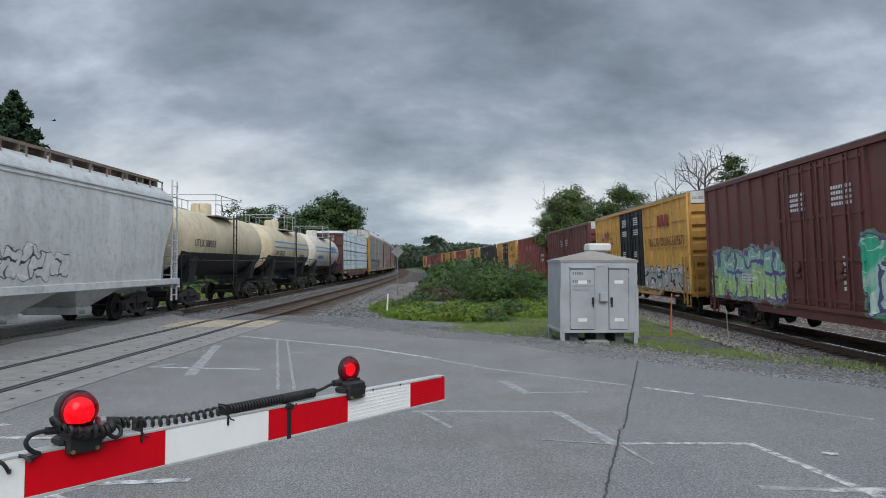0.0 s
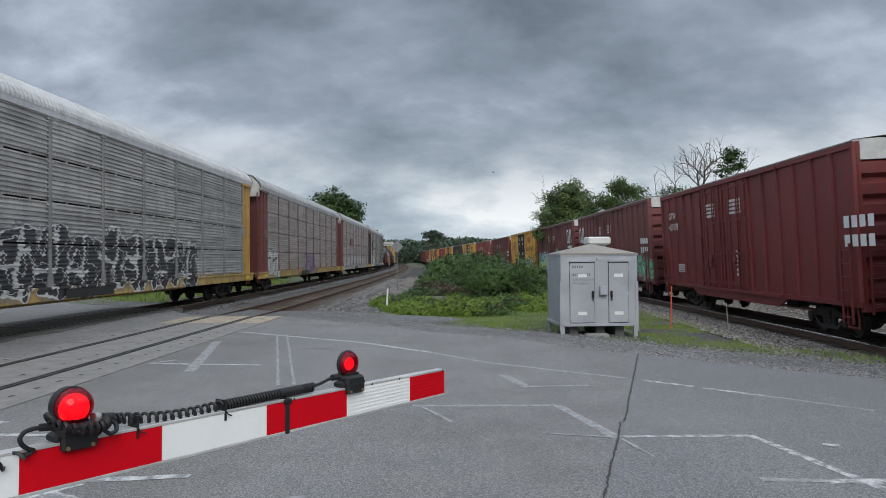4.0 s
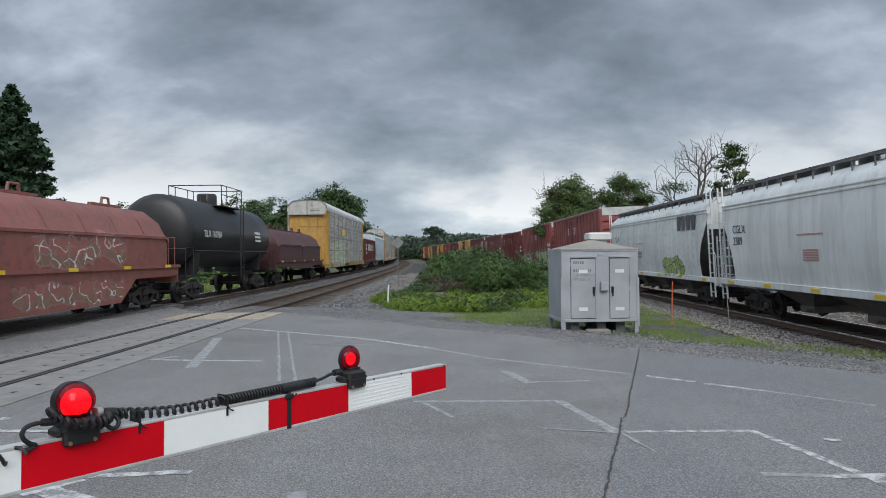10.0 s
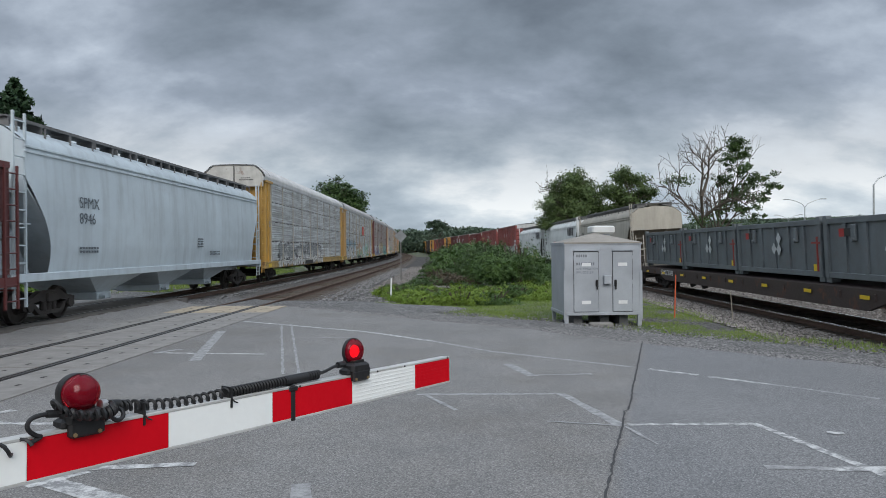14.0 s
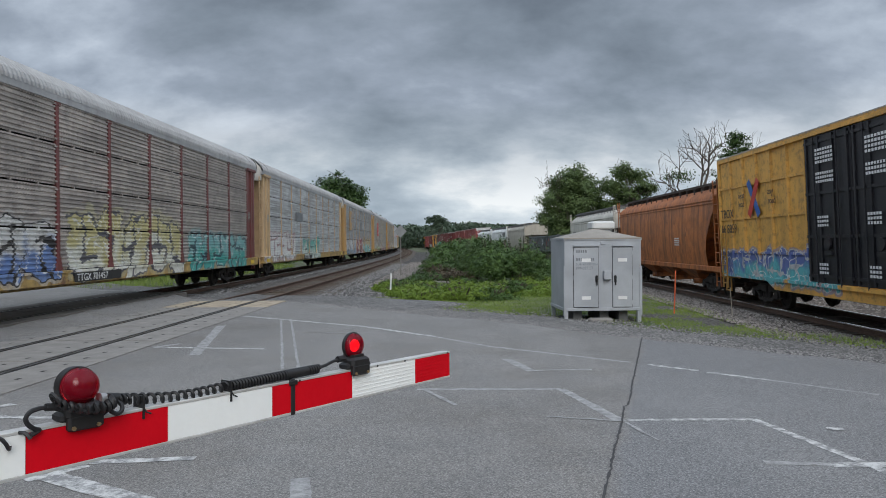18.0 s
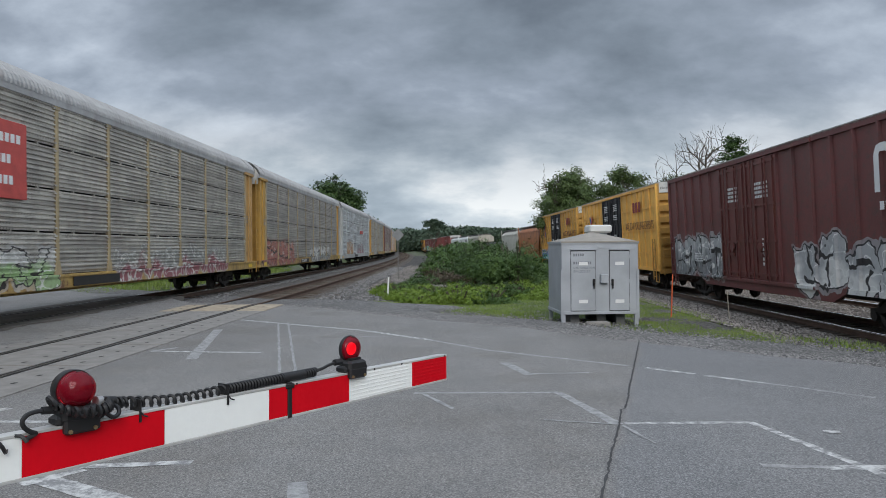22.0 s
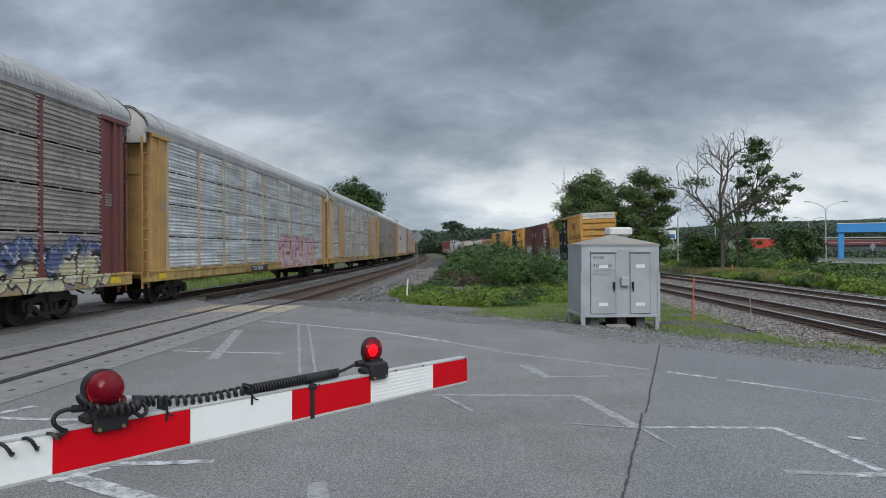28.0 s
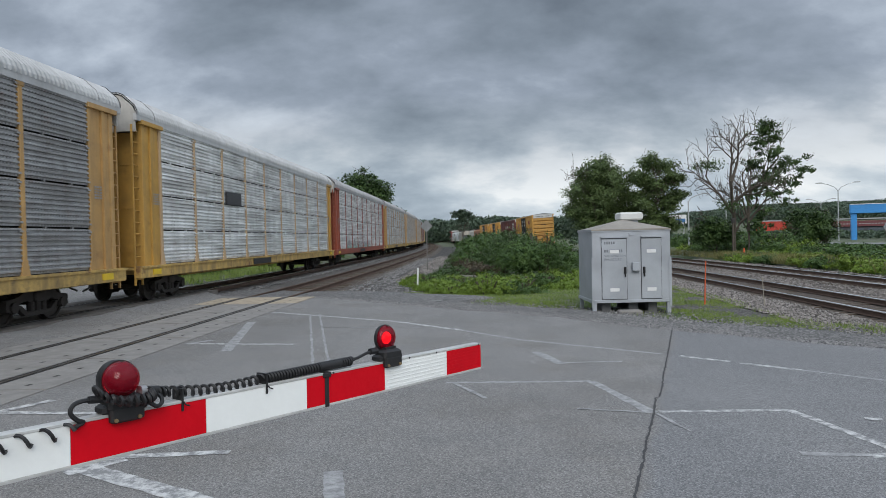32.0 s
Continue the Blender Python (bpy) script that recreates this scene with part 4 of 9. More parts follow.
    for x, z, size, wd in words:
        a = math.asin((z + size * 0.35 - zc) / r)
        m = Matrix.Translation((x, side * (r * math.cos(a) + 0.012), z)) @ Matrix.Rotation(side * a, 4, "X") @ pose(0, 0, 0, 90, 0, 0 if side < 0 else 180)
        text_part("lettering", wd, size, mark_mat or WHITE, car, m)
    if dashes:
        for x in (-4.6, -1.2, 3.4):
            def dash(x=x):
                rows = [[(x + o, side * (r + 0.01) * math.cos(a), zc + (r + 0.01) * math.sin(a)) for o in (-0.07, 0.07)] for a in (0.42 + 0.08 * j for j in range(6))]
                return G().sheet(rows)
            part("reflector", dash, YELLOW_TAG, car, "yellow reflective dash", key=(key, "dash", side, x))
        part("placard", lambda: G().box(2.3, 2.9, *sorted((side * (r + 0.01), side * (r + 0.02))), zc - 0.25, zc + 0.25), YELLOW_TAG, car, "yellow hazard placard", key=(key, "placard", side))
    for x, z, w, h, n, rr in marks:
        a = math.asin((z + h / 2 - zc) / r)
        m = Matrix.Translation((0, side * r * math.cos(a), zc + r * math.sin(a))) @ Matrix.Rotation(side * a, 4, "X")
        part("lettering", bars(0.012 * side, side, x, -h / 2, w, h, n, rr), mark_mat or WHITE, car, "stencilled lettering", m=m)
    MOVERS.append((car, "left" if side < 0 else "right", s0, 0.0))
    return car


def coil_car(side, body, hood, label, s0, group, L=14.8, deep=True):
    """A coil wagon with long rounded hoods over a trough."""
    car = thing("coil_wagon", label, "railcar", group)
    H = L / 2
    running_gear(car, H - 0.1, H - 1.9, "coil")

    def trough():
        g = G()
        lo = 0.42 if deep else 0.95
        for y in (-1, 1):
            g.prism_y([(-H + 0.2, 1.45), (-H + 0.2, 1.15), (-H + 3.4, 1.12), (-H + 4.4, lo), (H - 4.4, lo), (H - 3.4, 1.12), (H - 0.2, 1.15), (H - 0.2, 1.45)], y * 1.45 - 0.05, y * 1.45 + 0.05)
            g.box(-H + 0.1, H - 0.1, y * 1.5 - 0.1, y * 1.5 + 0.1, 1.42, 1.52)
        g.box(-H + 0.2, H - 0.2, -1.45, 1.45, 1.1, 1.2)
        for s in (-1, 1):
            g.box(*sorted((s * (H - 0.2), s * (H - 0.08))), -1.5, 1.5, 0.9, 1.5)
        return g
    part("trough", trough, body, car, "", key=("coil", L, deep))
    for k in (0,) if deep else (-1, 1):
        a, b = (-H + 0.9, H - 0.9) if deep else sorted((k * 0.05, k * (H - 0.9)))

        def hood_(a=a, b=b):
            g = G()
            prof = [(-1.46, 1.5), (-1.46, 2.42), (-1.52, 2.42), (-1.52, 2.5), (-1.44, 2.56), (-1.2, 3.02), (-0.75, 3.38), (0, 3.5), (0.75, 3.38), (1.2, 3.02), (1.44, 2.56), (1.52, 2.5), (1.52, 2.42), (1.46, 2.42), (1.46, 1.5)]
            g.loft([[(x, y * q, 1.5 + (z - 1.5) * h) for y, z in prof] for x, q, h in ((a, 0.98, 0.86), (a + 0.16, 1, 0.97), (a + 0.35, 1, 1), (b - 0.35, 1, 1), (b - 0.16, 1, 0.97), (b, 0.98, 0.86))])
            for j in range(1, 7):
                x = a + (b - a) * j / 7
                seams.append(G().loft([[(x + o, y * 1.004, z + 0.006) for y, z in prof] for o in (-0.025, 0.025)], caps=False))
            return g
        seams = []
        hg = hood_()
        h = part("hood", hg, hood, car, "removable rounded steel hood", True)
        for sg in seams:
            part("seam", sg, hood, h)

        def lugs(a=a, b=b):
            for c in (0.12, 0.5, 0.88):
                x = a + (b - a) * c
                part("lifting_bracket", G().tube([(x - 0.3, 0, 3.42), (x - 0.2, 0, 3.78), (x + 0.2, 0, 3.78), (x + 0.3, 0, 3.42)], 0.045, 6).box(x - 1.0, x + 1.0, -0.06, 0.06, 3.5, 3.58), hood, h, "", True)
        lugs()
    for k in range(5):
        x = -H + 1.2 + k * (L - 2.4) / 4
        part("reflector", lambda x=x: G().box(x - 0.22, x + 0.22, *sorted((side * 1.6, side * 1.615)), 1.43, 1.53), YELLOW_TAG, car, key=("coiltag", L, side, k))

    def rails_():
        g = G()
        for s in (-1, 1):
            for y in (-1.4, 1.4):
                g.tube([(s * (H - 0.15), y, 1.5), (s * (H - 0.15), y, 2.5), (s * (H - 0.7), y, 2.5), (s * (H - 0.7), y, 1.5)], 0.02, 5)
            g.tube([(s * (H - 0.15), -1.4, 2.5), (s * (H - 0.15), 1.4, 2.5)], 0.02, 5)
        return g
    part("hand_rail", rails_, body, car, key=("coilrail", L))
    MOVERS.append((car, "left" if side < 0 else "right", s0, 0.0))
    return car


def gondola(side, body, label, s0, group, L=15.4, mark_mat=None):
    """An open ballast wagon with posts, sloped ends and a big painted name."""
    car = thing("ballast_wagon", label, "railcar", group)
    H, W, top = L / 2, 1.52, 3.75
    running_gear(car, H - 0.1, H - 2.0, "gon")

    def tub():
        g = G()
        for y in (-1, 1):
            g.prism_y([(-H + 0.4, top), (-H + 0.4, 2.6), (-H + 2.2, 1.15), (H - 2.2, 1.15), (H - 0.4, 2.6), (H - 0.4, top)], *sorted((y * W, y * (W - 0.06))))
            g.box(-H + 0.35, H - 0.35, y * W - 0.09, y * W + 0.09, top - 0.08, top + 0.06)
            g.box(-H + 0.1, H - 0.1, y * W - 0.08, y * W + 0.08, 1.0, 1.22)
        for s in (-1, 1):
            g.box(*sorted((s * (H - 0.46), s * (H - 0.4))), -W, W, 2.55, top)
            g.loft([[(s * (H - 0.42), -W, 2.6), (s * (H - 0.42), W, 2.6), (s * (H - 0.36), W, 2.6), (s * (H - 0.36), -W, 2.6)],
                    [(s * (H - 2.3), -W, 1.1), (s * (H - 2.3), W, 1.1), (s * (H - 2.24), W, 1.1), (s * (H - 2.24), -W, 1.1)]])
            g.box(*sorted((s * (H - 0.46), s * (H - 0.3))), -W - 0.05, W + 0.05, top - 0.08, top + 0.06)
            g.box(*sorted((s * (H - 0.2), s * (H - 0.06))), -W, W, 0.9, 1.2)
            g.box(*sorted((s * (H - 2.3), s * H)), -0.3, 0.3, 0.8, 1.05)
            for y in (-W + 0.1, W - 0.1):
                g.box(*sorted((s * (H - 0.3), s * (H - 0.18))), y - 0.05, y + 0.05, 1.1, top)
        g.box(-H + 0.5, H - 0.5, -W + 0.1, W - 0.1, 2.6, 2.7)
        return g
    part("tub", tub, body, car, "", key="gon_tub")
    for k in range(11):
        x = -H + 0.9 + k * (L - 1.8) / 10
        part("side_post", lambda x=x: G().box(x - 0.06, x + 0.06, *sorted((side * W, side * (W + 0.11))), 1.15, top - 0.06, 0.01), body, car, key=("gon_post", side, k))
    for k in (-1, 1):
        def chute(k=k):
            g = G()
            c = k * 1.9
            g.loft([[(c - 1.7, -1.4, 1.1), (c + 1.7, -1.4, 1.1), (c + 1.7, 1.4, 1.1), (c - 1.7, 1.4, 1.1)], [(c - 0.8, -1.0, 0.42), (c + 0.8, -1.0, 0.42), (c + 0.8, 1.0, 0.42), (c - 0.8, 1.0, 0.42)]])
            return g
        part("chute", chute, plain("sandy_steel", (0.3, 0.24, 0.17), 0.8), car, "dusty discharge chute", key=("gon_chute", k))
    for s in (-1, 1):
        part("ladder", lambda s=s: ladder_g(s * (H - 0.32), side * (W + 0.08), 0.5, top, 0.44, 9), body, car, key=("gon_ladder", s, side))
    # the name as six plain blocks
    for k in range(6):
        w = 0.62
        x = -3.4 + k * 1.32
        part("name_block", lambda x=x, w=w: G().box(x + 0.1, x + w - 0.12, *sorted((side * (W + 0.115), side * (W + 0.12))), 2.35, 3.2), WHITE, car, "white painted block of the owner's name", key=("gon_name", side, k))
    part("lettering", bars(side * (W + 0.12), side, -6.2, 2.9, 1.4, 0.3, 4, 3), WHITE, car, "white stencilled lettering")
    MOVERS.append((car, "left" if side < 0 else "right", s0, 0.0))
    return car


def flat_deck(car, L, mat, key, z=1.15):
    H = L / 2

    def deck():
        g = G()
        for y in (-1, 1):
            g.prism_y([(-H, z), (-H, z - 0.3), (-H + 3.6, z - 0.3), (-H + 4.4, z - 0.55), (H - 4.4, z - 0.55), (H - 3.6, z - 0.3), (H, z - 0.3), (H, z)], y * 1.45 - 0.07, y * 1.45 + 0.07)
        g.box(-H, H, -1.45, 1.45, z - 0.08, z + 0.01)
        g.box(-H + 0.2, H - 0.2, -0.3, 0.3, z - 0.6, z - 0.05)
        for k in range(int(L / 1.6)):
            x = -H + 0.8 + k * 1.6
            g.box(x - 0.05, x + 0.05, -1.56, 1.56, z - 0.28, z - 0.1)
        return g
    part("deck", deck, mat, car, "", key=(key, "deck"))


def lumber_car(side, label, s0, group, L=24.4):
    car = thing("bulkhead_flat_wagon", label, "railcar", group)
    H = L / 2
    running_gear(car, H - 0.1, H - 2.2, "lumber")
    brown = car_paint("lumber_wagon_brown", (0.085, 0.028, 0.026))
    flat_deck(car, L, brown, "lumber")
    for s in (-1, 1):
        def bulk(s=s):
            g = G()
            g.box(*sorted((s * (H - 0.9), s * (H - 0.82))), -1.48, 1.48, 1.1, 4.7)
            return g
        bh = part("bulkhead", bulk, brown, car, "ribbed brown steel bulkhead", key=("bulk", s))
        for y in (-1.42, -0.7, 0.0, 0.7, 1.42):
            part("upright", lambda s=s, y=y: G().box(*sorted((s * (H - 0.822), s * (H - 0.62))), y - 0.06, y + 0.06, 1.1, 4.7), brown, bh, key=("bulk_up", s, y))
        for z in (1.8, 2.7, 3.6, 4.6):
            part("crossbar", lambda s=s, z=z: G().box(*sorted((s * (H - 0.822), s * (H - 0.7))), -1.48, 1.48, z - 0.06, z + 0.06), brown, bh, key=("bulk_cross", s, z))
        part("ladder", lambda s=s: ladder_g(s * (H - 0.4), side * 1.5, 0.5, 2.4, 0.42, 6), brown, car, key=("lumlad", s, side))
    wrap = plain("white_lumber_wrap", (0.68, 0.79, 0.84), 0.4, 0.0, 0.8, 0.2, 0.9, 5.0)
    ink = plain("teal_print", (0.16, 0.36, 0.34), 0.6)
    strap_mat = plain("dark_strap", (0.06, 0.065, 0.07), 0.6)
    text_part("lettering", "AOK\n27651", 0.27, WHITE, car, Matrix.Translation((-(H - 0.815), -0.1, 4.3)) @ pose(0, 0, 0, 90, 0, -90))
    text_part("lettering", "AOK 27651", 0.2, WHITE, car, on_side(side, -10.5, 1.575, 0.93))
    part("stencil", G().box(-(H - 0.812), -(H - 0.816), -0.62, -0.1, 3.25, 3.29).box(-(H - 0.812), -(H - 0.816), -0.62, -0.1, 3.15, 3.19).box(-(H - 0.812), -(H - 0.816), -0.55, -0.1, 3.05, 3.09), WHITE, car, "white stencilled notes")
    n, rows = 10, 4
    w = (L - 2.2) / n
    for k in range(n):
        for r in range(rows):
            x, z = -H + 1.1 + k * w, 1.2 + r * 0.945
            for y in (-1, 1):
                if y != side and (k % 3 or r):
                    pass
                b = part("lumber_pack", lambda: G().box(0.012, w - 0.016, -0.7, 0.7, 0, 0.89, 0.05), wrap, car, "bundle of lumber in white plastic wrap" if k == 0 else "", key="bundle",
                         m=pose(x, y * 0.73, z + random.uniform(0, 0.03), 0, random.uniform(-0.4, 0.4), random.uniform(-0.35, 0.35)))
                if y == side:
                    for c in (0.2, 0.45, 1.3, 1.55):
                        part("print", lambda c=c: G().prism_y([(c, 0.46), (c + 0.13, 0.46), (c + 0.1, 0.6), (c + 0.065, 0.72), (c + 0.03, 0.6)], *sorted((side * 0.7, side * 0.7025))), ink, b, key=("bundleprint", side, c))
                    for c in (0.0, w / 2):
                        part("strap", lambda c=c: G().box(c, c + 0.025, *sorted((side * 0.69, side * 0.712)), -0.05, 0.90).box(c - 0.02, c + 0.05, *sorted((side * 0.45, side * 0.716)), 0.86, 0.905), strap_mat, b, key=("strap", side, c))
            part("batten", lambda: G().box(0.3, 0.42, -1.42, 1.42, -0.055, 0).box(w - 0.5, w - 0.38, -1.42, 1.42, -0.055, 0), plain("batten_wood", (0.3, 0.2, 0.1)), car, key="batten", m=pose(x, 0, z))
    for k in range(7):
        x = -H + 1.5 + k * (L - 3) / 6
        part("reflector", lambda x=x: G().box(x - 0.2, x + 0.2, *sorted((side * 1.53, side * 1.545)), 0.95, 1.06), YELLOW_TAG, car, key=("lumtag", side, k))
    MOVERS.append((car, "left" if side < 0 else "right", s0, 0.0))


def container(side, label, s0, group):
    """An open-topped steel box of the short kind, with recessed lifting gear."""
    box = thing("steel_container", label, "container", group)
    grey = car_paint("container_grey", (0.135, 0.155, 0.165), 0.2, 0.05, rough=0.5)
    H, W, z0, z1 = 3.02, 1.24, 0.14, 1.78

    def shell():
        g = G()
        for y in (-1, 1):
            g.box(-H, H, *sorted((y * W, y * (W - 0.05))), z0, z1)
            g.box(-H, H, y * W - 0.06, y * W + 0.06, z1 - 0.14, z1 + 0.02, 0.01)
            g.box(-H, H, y * W - 0.06, y * W + 0.06, z0, z0 + 0.16, 0.01)
            for k in range(7):
                x = -H + 0.08 + k * (2 * H - 0.16) / 6
                g.box(x - 0.07, x + 0.07, y * W - 0.06, y * W + 0.055, z0 + 0.1, z1 - 0.1)
        for x in (-2.9, 2.9):
            for y in (-1.14, 1.14):
                g.box(x - 0.14, x + 0.14, y - 0.12, y + 0.12, 0.0, z0 + 0.02)
                g.box(x - 0.1, x + 0.1, y * 1.09 - 0.07, y * 1.09 + 0.07, z0, z1 + 0.1)
        for x in (-1, 1):
            g.box(*sorted((x * H, x * (H - 0.05))), -W, W, z0, z1)
            g.box(*sorted((x * (H - 0.02), x * (H + 0.04))), -W, W, z1 - 0.14, z1 + 0.02)
        g.box(-H, H, -W, W, z0, z0 + 0.08)
        g.box(-H + 0.05, H - 0.05, -W + 0.05, W - 0.05, z1 - 0.06, z1 - 0.02)
        return g
    part("shell", shell, grey, box, "", key="container")
    for x in (-1.5, 1.5):
        def lug(x=x):
            g = G()
            g.box(x - 0.1, x + 0.1, *sorted((side * W, side * (W + 0.09))), 1.15, 1.6, 0.02)
            g.cyl((x, side * (W + 0.05), 1.2), (x, side * (W + 0.14), 1.2), 0.07, 8)
            return g
        part("lifting_gear", lug, plain("mid_grey_paint", (0.15, 0.17, 0.18)), box, "", key=("conlug", side, x))
    for x, z in ((-0.35, 1.28), (-0.35, 0.92), (0.0, 0.95)):
        part("placard", lambda x=x, z=z: G().prism_y([(x - 0.17, z), (x, z - 0.19), (x + 0.17, z), (x, z + 0.19)], *sorted((side * (W + 0.056), side * (W + 0.066)))), plain("pale_placard", (0.5, 0.53, 0.53), 0.45), box, "pale diamond placard", key=("condia", side, x, z))
    part("tie_down", lambda: G().box(-2.86, -2.8, *sorted((side * (W + 0.05), side * (W + 0.1))), 0.3, 1.3).box(-2.98, -2.5, *sorted((side * (W + 0.05), side * (W + 0.09))), 1.1, 1.15), plain("red_latch", (0.3, 0.05, 0.04), 0.6), box, "red tie-down latch", key=("conlatch", side))
    part("label_plate", lambda: G().box(1.95, 2.2, *sorted((side * (W + 0.06), side * (W + 0.066))), 1.28, 1.5), plain("red_sticker", (0.4, 0.03, 0.03), 0.4), box, "small red and black sticker", key=("conplate", side))
    part("label_plate", lambda: G().box(1.55, 1.948, *sorted((side * (W + 0.06), side * (W + 0.066))), 1.28, 1.5), BLACK, box, key=("conplate2", side))
    part("reflector", lambda: G().box(-2.75, -2.55, *sorted((side * (W + 0.06), side * (W + 0.066))), 0.3, 0.5), YELLOW_TAG, box, key=("contag", side))
    MOVERS.append((box, "left" if side < 0 else "right", s0, 1.2))
    return box


def container_flat(side, label, s0, group, L=26.0):
    car = thing("flat_wagon", label, "railcar", group)
    running_gear(car, L / 2 - 0.1, L / 2 - 2.6, "flat")
    dark = car_paint("flat_wagon_dark", (0.05, 0.035, 0.032), 0.3, 0.2)
    flat_deck(car, L, dark, "flat")
    text_part("lettering", "SOXX 20343", 0.36, WHITE, car, on_side(side, 9.0, 1.58, 0.86))
    for k in range(9):
        x = -L / 2 + 1.5 + k * (L - 3) / 8
        part("reflector", lambda x=x: G().box(x - 0.2, x + 0.2, *sorted((side * 1.575, side * 1.59)), 0.9, 1.0), YELLOW_TAG, car, key=("flattag", side, k))
    for s in (-1, 1):
        part("hand_rail", lambda s=s: ladder_g(s * (L / 2 - 0.3), side * 1.5, 0.5, 1.6, 0.42, 4), dark, car, key=("flatlad", s, side))
    MOVERS.append((car, "left" if side < 0 else "right", s0, 0.0))
    for k in range(4):
        container(side, "grey open-topped steel container on a flat wagon", s0 + (k - 1.5) * 6.2, "containers on the flat wagon")


# ---- ground, road and track bed ----
def ground_height(x, y):
    """Low verge by the lines, a far wooded rise."""
    d = math.hypot(x, y)
    z = -0.2 + 0.05 * noise.noise((x * 0.15, y * 0.15, 0))
    if y > -70 and y < 560:
        for line, lo, hi in ((NEAR, -7.6, 5.0), (RIGHT, -3.2, 8.6)):
            o = x - np.interp(y, line[2], line[1])
            k = min(1.0, max(0.0, (o - lo + 1.2) / 1.2)) * min(1.0, max(0.0, (hi + 1.2 - o) / 1.2))
            z -= 0.85 * k
    if d > 260:
        a = math.degrees(math.atan2(x, y))
        k = min(1.0, (d - 260) / 500)
        z += k * (5 + 16 * max(0.0, min(1.0, (a - 8) / 14)))
    return z


def ground_g():
    g, rows = G(), []
    rad = [0.0, 4, 7] + list(range(8, 60)) + list(range(60, 120, 3)) + list(range(120, 260, 8)) + [270, 300, 340, 380, 430, 480, 550, 620, 700, 800, 950, 1100, 1600, 2400, 3600]
    for r in rad:
        rows.append([(r * math.sin(a), r * math.cos(a), ground_height(r * math.sin(a), r * math.cos(a))) for a in (2 * math.pi * k / 300 for k in range(301))])
    return g.sheet(rows)


def grass_mat():
    n = Nodes("rough_grass_ground")
    c = n.steps(n.noise(0.12, 5.0, 0.6), [(0.3, (0.035, 0.065, 0.015)), (0.55, (0.07, 0.11, 0.022)), (0.75, (0.11, 0.115, 0.04))])
    f = n.noise(9.0, 4.0, 0.65)
    c = n.mix(n.steps(f, [(0.4, 0.0), (0.7, 0.8)]), c, (0.03, 0.045, 0.012))
    c = n.mix(n.steps(n.noise(0.9, 5.0, 0.65), [(0.44, 0.0), (0.6, 0.85)]), c, n.mix(n.noise(22.0, 3.0, 0.7), (0.06, 0.055, 0.048), (0.22, 0.21, 0.195)))
    n.bump(f, 0.6, 0.06)
    return n.done(c, 0.9)


def gravel_mat(name, light, dark, scale=26.0):
    n = Nodes(name)
    v = n.add("TexVoronoi")
    v.inputs["Scale"].default_value = scale
    n.put(n.pos, v.inputs["Vector"])
    c = n.mix(n.steps(v.outputs["Color"], [(0.15, 0.0), (0.85, 1.0)]), dark, light)
    # gaps between the stones: their shade is painted into the colour
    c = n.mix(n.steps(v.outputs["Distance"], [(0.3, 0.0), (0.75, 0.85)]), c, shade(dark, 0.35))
    c = n.mix(n.steps(n.noise(0.35, 4.0), [(0.42, 0.0), (0.7, 0.6)]), c, shade(dark, 0.8))
    n.bump(n.math("SUBTRACT", 1.0, v.outputs["Distance"]), 0.9, 0.03)
    return n.done(c, 0.9)


GRASS_GROUND = grass_mat()
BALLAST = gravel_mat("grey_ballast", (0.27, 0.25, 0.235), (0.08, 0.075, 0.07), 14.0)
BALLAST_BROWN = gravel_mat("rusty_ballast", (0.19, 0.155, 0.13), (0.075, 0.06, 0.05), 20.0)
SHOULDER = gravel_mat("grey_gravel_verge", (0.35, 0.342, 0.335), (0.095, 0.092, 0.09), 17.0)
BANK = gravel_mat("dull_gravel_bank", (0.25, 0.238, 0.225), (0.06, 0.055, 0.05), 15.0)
solid("ground", ground_g(), GRASS_GROUND, "rough green grassland that reaches the wooded horizon", "ground", kind="structure")


